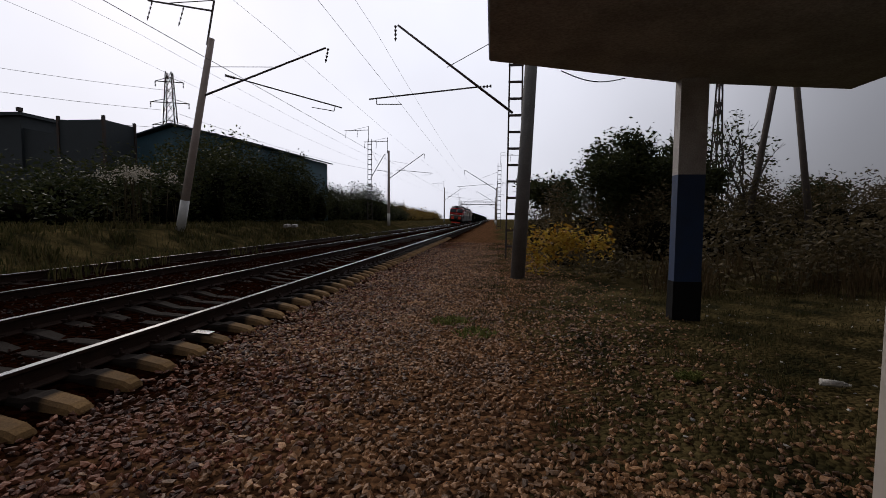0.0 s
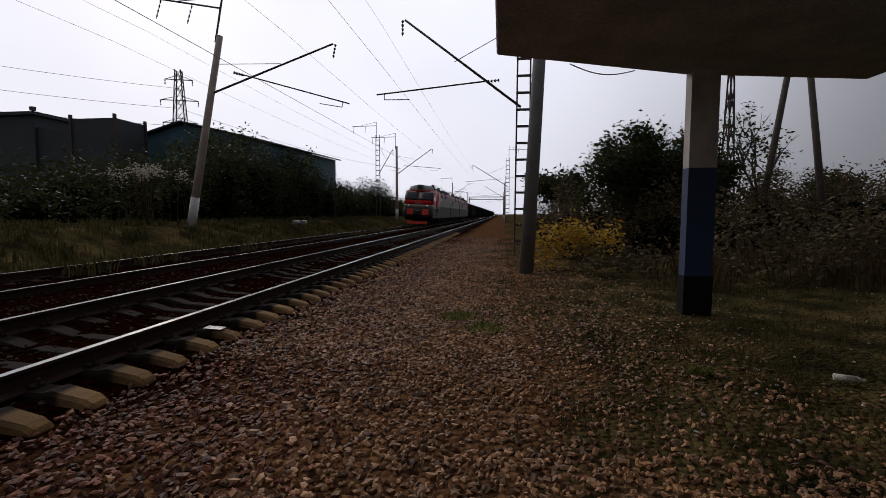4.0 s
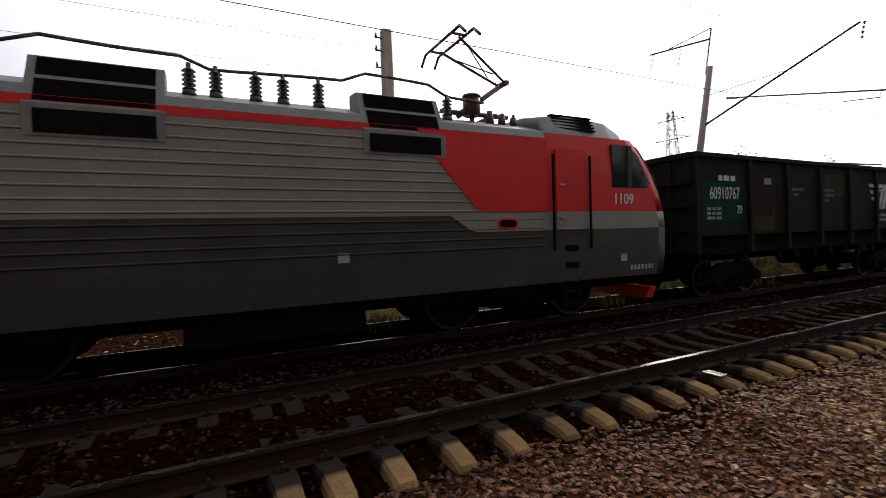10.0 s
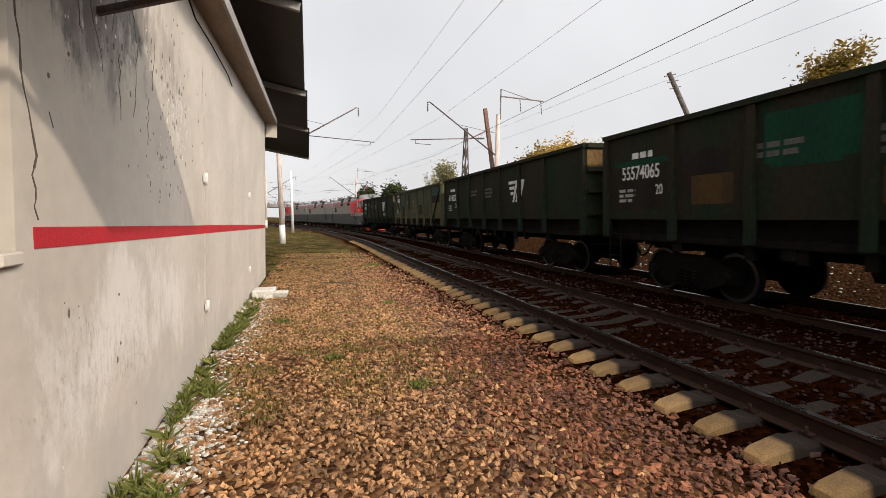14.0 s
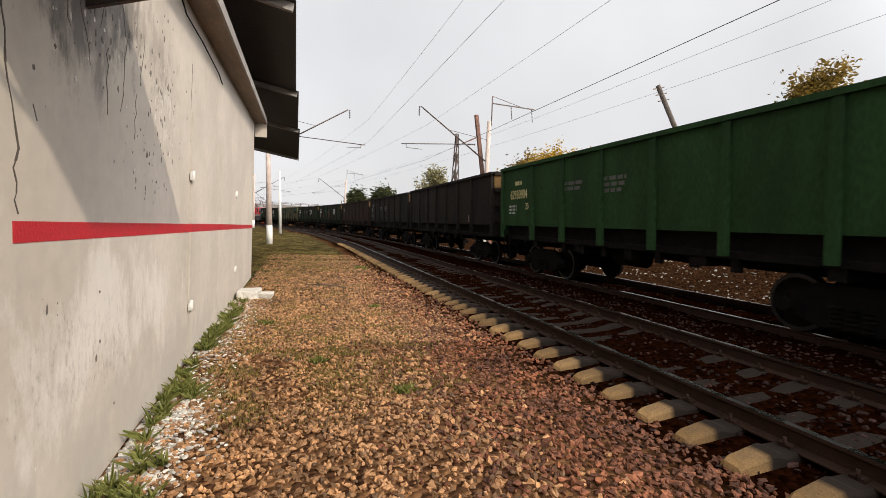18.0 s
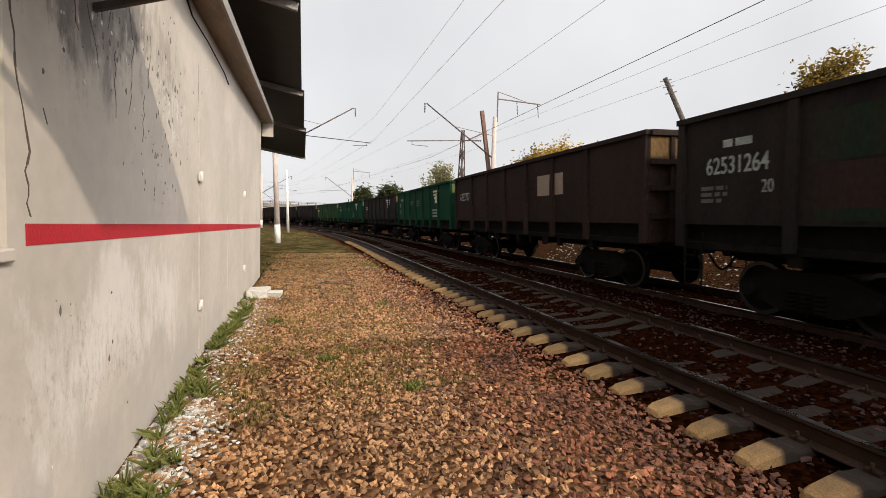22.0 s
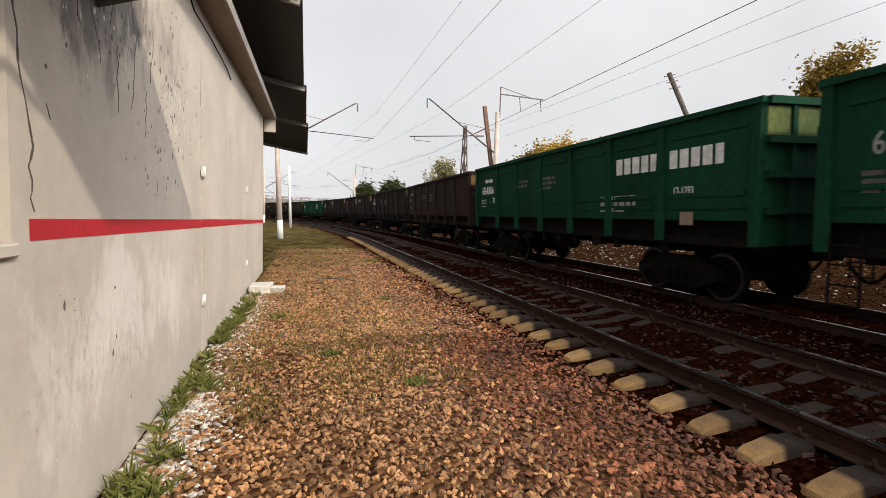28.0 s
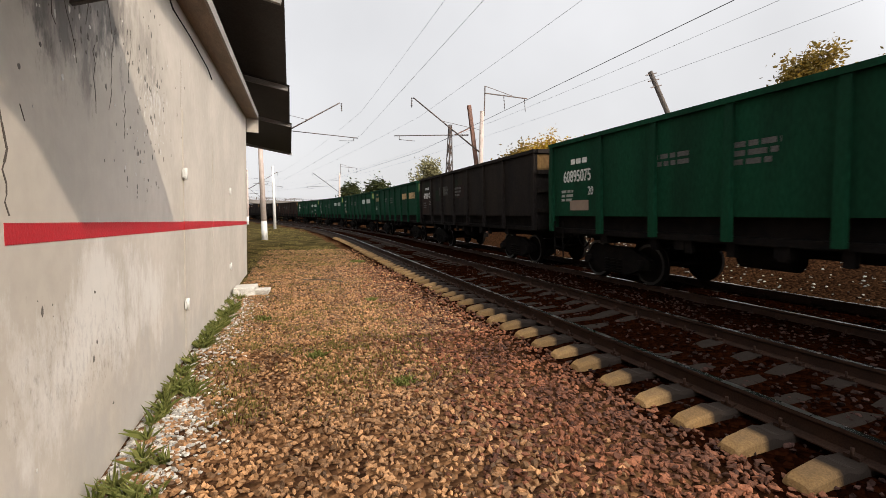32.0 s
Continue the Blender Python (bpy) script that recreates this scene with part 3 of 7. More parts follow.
upper = thing("upper_roof", "overhanging dark corrugated roof on timber beams above the old flat roof", "roof", kind="structure")
UZ = 5.25
for k, (a, b) in enumerate(((-8.2, -2.6), (-13.7, -8.0), (-19.2, -13.5), (-28.2, -19.0))):
    bm = bmesh.new()
    corrugated(bm, 0.16 - 0.07 * k, 4.5, a, b, UZ - 0.01 * k, UZ + 0.75)
    part("roof_sheet", bm, M_CORR, upper)
    bm = bmesh.new()
    bar(bm, (0.13 - 0.07 * k, a + 0.06, UZ - 0.08), (4.5, a + 0.06, UZ + 0.66), 0.08, 0.13)
    part("beam", bm, M_FASCIA, upper, "weathered timber beam")
bm = bmesh.new()
box(bm, 2.6, 7.3, -26.0, Y0 - 0.21, -0.3, 5.3)
box(bm, 2.6, 7.3, Y0 - 0.2, -2.6, 4.75, 5.3)
part("attic_wall", bm, M_WALL, upper)
awning = thing("window_awning", "short corrugated awning over the window niche", "awning")
bm = bmesh.new()
corrugated(bm, -0.6, WX + 0.0, -3.40, -1.05, 3.42, 3.62, pitch=0.12, depth=0.03)
part("sheet", bm, M_CORR, awning)
for y in (-3.3, -1.15):
    bm = bmesh.new()
    bar(bm, (-0.55, y, 3.39), (WX, y, 3.57), 0.05, 0.05)
    bar(bm, (-0.1, y, 3.42), (WX + 0.01, y, 2.95), 0.04, 0.04)
    part("bracket", bm, M_STEEL, awning)
door = thing("door_1", "double metal door painted over like the wall", "door", kind="structure")
for y0, y1 in ((-8.28, -6.16), (-10.42, -8.32)):
    bm = bmesh.new()
    za, zb = 1.59 + (y0 - Y1) * 0.01246, 1.59 + (y1 - Y1) * 0.01246
    sheet(bm, [(y0, 0.10), (y1, 0.10), (y1, zb), (y0, za)], WX - 0.012, 0.014)
    sheet(bm, [(y0, za + 0.098), (y1, zb + 0.099), (y1, 2.95), (y0, 2.95)], WX - 0.012, 0.014)
    sheet(bm, [(y0, za), (y1, zb), (y1, zb + 0.099), (y0, za + 0.098)], WX - 0.013, 0.014, 1)
    leaf = part("door_leaf", bm, [M_WALL, M_RED], door)
    edge = y1 if y0 > -9 else y0
    for z in (0.66, 2.2):
        bm = bmesh.new()
        rod(bm, (WX - 0.03, edge, z - 0.07), (WX - 0.03, edge, z + 0.07), 0.022)
        box(bm, WX - 0.025, WX - 0.012, edge - 0.07, edge + 0.07, z - 0.045, z + 0.045)
        part("hinge", bm, M_WHITE, leaf)

# ---- waiting canopy beside the track ----
canopy = thing("waiting_canopy", "dark concrete canopy slab on a white and blue column", "canopy")
M_SLAB = material("dirty_slab", (0.16, 0.15, 0.14), 0.9, vary=0.3, scale=1.5, fine=30, bump=0.6)
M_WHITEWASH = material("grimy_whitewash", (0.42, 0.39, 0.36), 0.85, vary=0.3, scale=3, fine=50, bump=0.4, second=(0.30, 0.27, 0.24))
M_SOFFIT = material("weathered_slab_concrete", (0.42, 0.41, 0.41), 0.9, vary=0.3, scale=1.5, fine=30, bump=0.6)
M_FOOT = material("black_column_foot", (0.012, 0.011, 0.011), 0.85, vary=0.3, scale=4, fine=40, bump=0.4, spec=0.1)
M_BLUE = material("blue_paint", (0.012, 0.032, 0.085), 0.8, vary=0.2, scale=4, fine=50, bump=0.3)
bm = bmesh.new()
rim = [(-0.08, 2.6), (5.75, 2.6), (5.75, 8.32), (2.8, 7.72), (-0.08, 6.48)]
lo, hi = [bm.verts.new((x, y, 3.68)) for x, y in rim], [bm.verts.new((x, y, 3.92)) for x, y in rim]
bm.faces.new(lo[::-1])
bm.faces.new(hi)
for i in range(5):
    bm.faces.new((lo[i], lo[(i + 1) % 5], hi[(i + 1) % 5], hi[i]))
bevel(bm, 0.02)
part("slab", bm, M_SOFFIT, canopy)
bm = bmesh.new()
box(bm, 2.79, 3.21, 7.45, 7.70, -0.2, 0.60)
part("column_base", bm, M_FOOT, canopy, "black foot of the column")
bm = bmesh.new()
box(bm, 2.80, 3.20, 7.46, 7.69, 0.60, 2.24)
part("column_lower", bm, M_BLUE, canopy, "blue painted half of the column")
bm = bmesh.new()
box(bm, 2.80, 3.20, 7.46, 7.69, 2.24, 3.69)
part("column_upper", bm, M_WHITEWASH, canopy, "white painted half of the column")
loop = thing("loose_cable", "thin black cable sagging under the canopy edge", "cable")
bm = bmesh.new()
pipe(bm, [(0.95 + 0.1 * k, 6.94 + 0.043 * k, 3.67 - 0.1 * math.sin(math.pi * k / 10)) for k in range(11)], 0.008)
part("wire", bm, M_BLACK, loop)

# ---- the train ----
TRAIN = [(0.0, 161.5), (4.0, 99.9), (6.6, 60.6), (10.3, 5.2), (11.0, -6.4), (12.0, -21.95), (13.0, -37.05), (15.0, -67.5), (18.0, -113.3), (20.0, -144.25), (21.0, -159.7), (22.0, -175.05), (23.0, -190.85), (25.0, -222.3), (28.0, -269.95), (29.0, -285.7), (30.0, -301.1), (31.0, -316.9), (32.0, -332.4)]   # seconds, rear coupling of the locomotive


def train_at(t):
    for (a, pa), (b, pb) in zip(TRAIN[:-1], TRAIN[1:]):
        if t <= b:
            return pa + (pb - pa) * (t - a) / (b - a)
    return TRAIN[-1][1]


MOVING = []                                     # thing, its middle behind the locomotive's rear coupling


def rides(ob, behind):
    MOVING.append((ob, behind))
    s = train_at(0) + behind
    x, y, h = on_line(s, -GAP)
    ob.matrix_basis = pose(x, y, ZR + 0.043, 0, math.degrees(math.atan(CANT)), h)
    return ob


M_LGREY = material("light_grey_enamel", (0.225, 0.20, 0.168), 0.55, vary=0.12, scale=1.2, fine=25, bump=0.08, second=(0.20, 0.175, 0.145), spec=0.3)
M_DGREY = material("dark_grey_enamel", (0.046, 0.043, 0.038), 0.62, vary=0.18, scale=1.5, fine=25, bump=0.08, second=(0.034, 0.031, 0.027), spec=0.2)
M_LRED = material("red_enamel", (0.58, 0.010, 0.008), 0.42, vary=0.08, scale=1.5, fine=25, bump=0.06, second=(0.50, 0.010, 0.008), spec=0.3)
M_ROOF = material("roof_grey", (0.16, 0.155, 0.15), 0.6, vary=0.2, scale=2, fine=30, bump=0.2)
M_ORANGE = material("signal_orange", (0.80, 0.06, 0.02), 0.5, vary=0.08, scale=2, fine=25, bump=0.05)
M_CHROME = material("worn_bright_metal", (0.55, 0.54, 0.52), 0.35, 0.9, vary=0.15, bump=0)
M_FAINT0 = material("faded_notice", (0.35, 0.35, 0.33), 0.7, vary=0.3, bump=0)
M_MAROON = material("maroon_steel", (0.09, 0.025, 0.025), 0.5, 0.2)


M_LENS = bpy.data.materials.new("lamp_lens")
M_LENS.use_nodes = True
_e = M_LENS.node_tree.nodes["Principled BSDF"]
_e.inputs["Emission Color"].default_value, _e.inputs["Emission Strength"].default_value = (1, 0.95, 0.88, 1), 3.0
M_RIM = material("worn_wheel_rim", (0.014, 0.013, 0.013), 0.5, 0.2, vary=0.4, scale=6, fine=40, bump=0.1)


def wheel_mesh(r, w=0.13):
    bm = bmesh.new()
    prof = [(0.0, r + 0.028), (0.03, r + 0.028), (0.035, r), (w, r - 0.005), (w, r - 0.07), (w - 0.03, r - 0.09), (0.08, 0.14), (0.15, 0.12), (0.15, 0.0)]
    n = 20
    rings = []
    for x, rr in prof:
        rings.append([bm.verts.new((x, rr * math.cos(2 * math.pi * i / n), rr * math.sin(2 * math.pi * i / n))) for i in range(n)])
    for k, (a, b) in enumerate(zip(rings[:-1], rings[1:])):
        for i in range(n):
            bm.faces.new((a[i], a[(i + 1) % n], b[(i + 1) % n], b[i])).material_index = 1 if k == 3 else 0
    bm.faces.new(rings[0])
    bmesh.ops.remove_doubles(bm, verts=bm.verts[:], dist=1e-4)
    return finish(bm, "wheel", [M_BLACK, M_RIM])


WHEEL, BIG_WHEEL = wheel_mesh(0.475), wheel_mesh(0.62)


def bogie(parent, y, base, wheel, r, frame_h, name="bogie"):
    """Two axles with wheels between side frames with springs."""
    bm = bmesh.new()
    for e in (-1, 1):
        x = e * 1.02
        outline = [(-base / 2 - 0.25, r - 0.1), (-base / 2 + 0.1, r - 0.14), (-0.45, r - 0.28), (0.45, r - 0.28), (base / 2 - 0.1, r - 0.14), (base / 2 + 0.25, r - 0.1),
                   (base / 2 + 0.25, r + 0.12), (0.5, frame_h), (-0.5, frame_h), (-base / 2 - 0.25, r + 0.12)]
        a = [bm.verts.new((x - 0.07, y + u, z)) for u, z in outline]
        b = [bm.verts.new((x + 0.07, y + u, z)) for u, z in outline]
        for i in range(len(a)):
            bm.faces.new((a[i], a[(i + 1) % len(a)], b[(i + 1) % len(a)], b[i]))
        bm.faces.new(a)
        bm.faces.new(b[::-1])
        for u in (-0.22, 0.0, 0.22):
            for k in range(5):
                rod(bm, (x + e * 0.075, y + u, r - 0.24 + k * 0.07), (x + e * 0.075, y + u, r - 0.205 + k * 0.07), 0.08, n=10)
        for u in (-base / 2, base / 2):
            rod(bm, (x - 0.12, y + u, r), (x + e * 0.20, y + u, r), 0.13, 0.11, n=10)
    box(bm, -1.0, 1.0, y - 0.22, y + 0.22, r - 0.05, r + 0.25)
    for u in (-base / 2, base / 2):
        rod(bm, (-1.0, y + u, r), (1.0, y + u, r), 0.075, n=8)
        for e in (-1, 1):
            bar(bm, (e * 0.78, y + u * 0.42, r - 0.2), (e * 0.78, y + u * 0.42, r + 0.2), 0.06, 0.1)
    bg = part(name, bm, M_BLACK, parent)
    for u in (-base / 2, base / 2):
        part("wheel", wheel, None, bg, m=pose(0.74, y + u, r))
        part("wheel", wheel, None, bg, m=pose(-0.74, y + u, r, 0, 0, 180))
    return bg


def coupler(parent, y, e):
    bm = bmesh.new()
    box(bm, -0.11, 0.11, min(y - e * 0.5, y), max(y - e * 0.5, y), 0.95, 1.15)
    box(bm, -0.2, 0.2, min(y, y + e * 0.26), max(y, y + e * 0.26), 0.90, 1.2)
    bevel(bm, 0.02)
    part("coupler", bm, M_BLACK, parent)
    bm = bmesh.new()
    pts = [Vector((0.45, y - e * 0.3, 0.95)) + Vector((0, e * 0.07 * k, -0.30 * math.sin(k * math.pi / 9))) for k in range(10)]
    pipe(bm, pts, 0.025)
    part("brake_hose", bm, M_BLACK, parent)


def text_mesh(body, size, mat, bold=0.0, narrow=1.0):
    cu = bpy.data.curves.new("lettering", "FONT")
    cu.body, cu.size, cu.extrude, cu.offset = body, size, 0.003, bold
    ob = bpy.data.objects.new("lettering", cu)
    scene.collection.objects.link(ob)
    dg = bpy.context.evaluated_depsgraph_get()
    me = bpy.data.meshes.new_from_object(ob.evaluated_get(dg))
    bpy.data.objects.remove(ob)
    bpy.data.curves.remove(cu)
    me.transform(Matrix.Diagonal((narrow, 1, 1, 1)))
    me.materials.clear()
    me.materials.append(mat)
    return me


# -- electric locomotive: local y runs towards the rear of the train, x = +1.58 is the platform side --
HW = 1.575


def loco_section(behind, cab):
    """cab: -1 leading end, +1 rear end, 0 a section without a cab."""
    t = thing("locomotive_section", "grey electric locomotive section with a red driver's cab" if cab else "grey electric locomotive middle section without a cab", "locomotive", "locomotive sections")
    ya, yb = -8.5, 8.5                          # body ends
    ca = ya + 3.6 if cab < 0 else ya            # start and end of the straight body
    cb = yb - 3.6 if cab > 0 else yb
    prof = [(-HW, 0.82), (HW, 0.82), (HW, 3.55), (HW - 0.10, 3.75), (0.75, 4.02), (-0.75, 4.02), (-HW + 0.10, 3.75), (-HW, 3.55)]
    bm = bmesh.new()
    prism(bm, [(-HW, 0.82), (HW, 0.82), (HW, 2.13), (-HW, 2.13)], ca, cb)
    part("lower_body", bm, M_DGREY, t)
    bm = bmesh.new()
    prism(bm, [(-HW, 2.13), (HW, 2.13), (HW, 3.55), (-HW, 3.55)], ca, cb)
    part("upper_body", bm, M_LGREY, t)
    bm = bmesh.new()
    prism(bm, [(-HW, 3.55), (HW, 3.55), (HW - 0.10, 3.75), (0.75, 4.02), (-0.75, 4.02), (-HW + 0.10, 3.75)], ca, cb)
    part("roof", bm, M_ROOF, t)
    for e in (-1, 1):
        x = e * HW
        bm = bmesh.new()
        k = 0
        z = 1.55
        while z < 3.45:                         # horizontal ribs of the side sheets
            mi = 0 if z > 2.14 else 1
            prism(bm, [(x, z - 0.02), (x + e * 0.016, z - 0.005), (x + e * 0.016, z + 0.005), (x, z + 0.02)], ca + 0.1, cb - 0.1, mi)
            z += 0.165
        part("side_ribs", bm, [M_LGREY, M_DGREY], t)
        bm = bmesh.new()
        sheet(bm, [(ca, 3.48), (cb, 3.48), (cb, 3.60), (ca, 3.60)], x if e > 0 else x - 0.006, 0.006)
        part("red_band", bm, M_LRED, t, "thin red band along the eaves")
        for yv in ((2.0 * cab, -2.1 * cab) if cab else (2.85, -2.4)):   # roof air intakes with louvres
            bm = bmesh.new()
            pts = [(x * 1.012, 3.12), (x * 1.012, 3.5), (x * 0.90, 3.86), (x * 0.80, 4.16), (x * 0.55, 4.2), (x * 0.55, 3.5)]
            prism(bm, pts, yv - 0.72, yv + 0.72)
            v = part("air_intake", bm, M_ROOF, t, "sloping roof air intake with dark louvres")
            for (xa, za), (xb, zb) in (((x * 1.014, 3.16), (x * 1.014, 3.44)), ((x * 1.005, 3.54), (x * 0.915, 3.83)), ((x * 0.893, 3.90), (x * 0.815, 4.13))):
                for q in range(5):
                    f = (q + 0.5) / 5
                    bm = bmesh.new()
                    zz, xx = za + (zb - za) * f, xa + (xb - xa) * f
                    box(bm, xx + e * 0.002 - 0.012, xx + e * 0.002 + 0.012, yv - 0.62, yv + 0.62, zz - 0.032, zz + 0.026)
                    part("louvre", bm, M_BLACK, v)
        for yv in ((-6.3,) if cab >= 0 else ()):
            bm = bmesh.new()
            box(bm, x - 0.01, x + 0.014, yv - 0.62, yv + 0.62, 2.3, 3.12)
            for z in (2.38, 2.75):
                box(bm, x - 0.02, x + 0.022, yv - 0.54, yv + 0.54, z, z + 0.29, None, 1)
            part("side_vent", bm, [M_LGREY, M_BLACK], t)
        if cab < 0:
            for yv in (-2.3, 2.5, 7.3):         # round windows
                bm = bmesh.new()
                rod(bm, (x - e * 0.02, yv, 2.95), (x + e * 0.022, yv, 2.95), 0.24, n=18)
                w = part("porthole", bm, M_LGREY, t)
                bm = bmesh.new()
                rod(bm, (x, yv, 2.95), (x + e * 0.026, yv, 2.95), 0.19, n=18)
                part("pane", bm, M_GLASS, w)
        if cab >= 0:
            bm = bmesh.new()                    # faded red operator's mark, as plain shapes
            yc = -4.0
            for q in range(3):
                sheet(bm, [(yc - 0.75 + q * 0.52, 2.92), (yc - 0.40 + q * 0.52, 2.92), (yc - 0.30 + q * 0.52, 3.18), (yc - 0.65 + q * 0.52, 3.18)], x if e > 0 else x - 0.019, 0.019)
            part("operator_mark", bm, M_LRED, t)
            for yv, zv in ((0.9, 1.42), (6.9, 1.15)):
                bm = bmesh.new()
                box(bm, x - 0.002, x + 0.005 * e + 0.003, yv - 0.09, yv + 0.09, zv, zv + 0.15)
                part("notice", bm, M_FAINT0, t)
        if cab == 0:
            bm = bmesh.new()
            box(bm, x - 0.012, x + 0.024, 4.5, 5.2, 2.134, 3.3)
            box(bm, x - 0.012, x + 0.022, 4.5, 5.2, 1.35, 2.134, None, 1)
            for q in range(6):
                box(bm, x - 0.03, x + 0.03, 4.56, 5.14, 2.38 + q * 0.15, 2.4 + q * 0.15)
            dr = part("side_door", bm, [M_LGREY, M_DGREY], t)
            for yv in (4.44, 5.26):
                bm = bmesh.new()
                bar(bm, (x + e * 0.04, yv, 1.3), (x + e * 0.04, yv, 3.1), 0.03, 0.03)
                part("handrail", bm, M_BLACK, dr)
    # underframe, bogies, couplers
    bm = bmesh.new()
    box(bm, -1.35, 1.35, ya + 0.3, yb - 0.3, 0.62, 0.83)
    box(bm, -1.3, 1.3, -1.3, 1.3, 0.32, 0.7)
    part("underframe", bm, M_BLACK, t)
    for y in (-4.6, 4.6):
        bogie(t, y, 2.9, BIG_WHEEL, 0.62, 0.95)
    coupler(t, ya - 0.2, -1)
    coupler(t, yb + 0.2, 1)
    # roof gear: handrails, insulators, bus bar
    bm = bmesh.new()
    pts = [(0.95, y, 4.38 + 0.05 * math.sin(y * 1.1) + (0.16 if abs(abs(y) - 2.05) < 0.9 else 0.0)) for y in np.linspace(ca + 1, cb - 1.0 if cab > 0 else cb - 0.6, 30)]
    pipe(bm, pts, 0.025, 6)
    part("roof_busbar", bm, M_STEEL, t)
    for y in (-5.5, -3.4, -1.1, -0.75, -0.2, 0.2, 0.75, 3.1, 5.5, 7.6):
        if not (ca + 0.4 < y < cb - 0.4):
            continue
        bm = bmesh.new()
        for k in range(5):
            rod(bm, (0.95, y, 4.02 + k * 0.065), (0.95, y, 4.055 + k * 0.065), 0.10, 0.06, 10)
        rod(bm, (0.95, y, 3.9), (0.95, y, 4.4), 0.035, n=8)
        rod(bm, (0.95, y, 3.9), (0.95, y, 4.02), 0.11, 0.09, n=10)
        part("insulator", bm, M_INS, t, "ribbed brown insulator")
    for y, ln in ((-5.6, 1.0), (5.7, 1.2)):
        if ca + 0.6 < y < cb - 0.6:
            bm = bmesh.new()
            box(bm, -0.8, 0.8, y - ln / 2, y + ln / 2, 3.95, 4.22)
            bevel(bm, 0.04)
            part("roof_box", bm, M_ROOF, t)
    if cab >= 0:                                # resistor hood at the leading end, with a handrail round it
        bm = bmesh.new()
        box(bm, -0.95, 0.95, ca + 1.25, ca + 2.7, 3.9, 4.40)
        bevel(bm, 0.07, 2)
        part("roof_hood", bm, M_ROOF, t, "dark rounded roof hood")
        bm = bmesh.new()
        rod(bm, (-0.9, ca + 0.75, 4.18), (0.95, ca + 0.75, 4.18), 0.19, n=14)
        part("air_tank", bm, M_ROOF, t, "grey roof air tank")
        for e in (-1, 1):
            bm = bmesh.new()
            bar(bm, (e * 1.25, ca + 0.3, 4.42), (e * 1.25, ca + 3.1, 4.42), 0.04, 0.03)
            for q in (0.4, 2.9):
                bar(bm, (e * 1.25, ca + q, 3.78), (e * 1.25, ca + q, 4.42), 0.04, 0.03)
            part("roof_handrail", bm, M_STEEL, t)
    if cab:
        loco_cab(t, cab)
    return rides(t, behind)


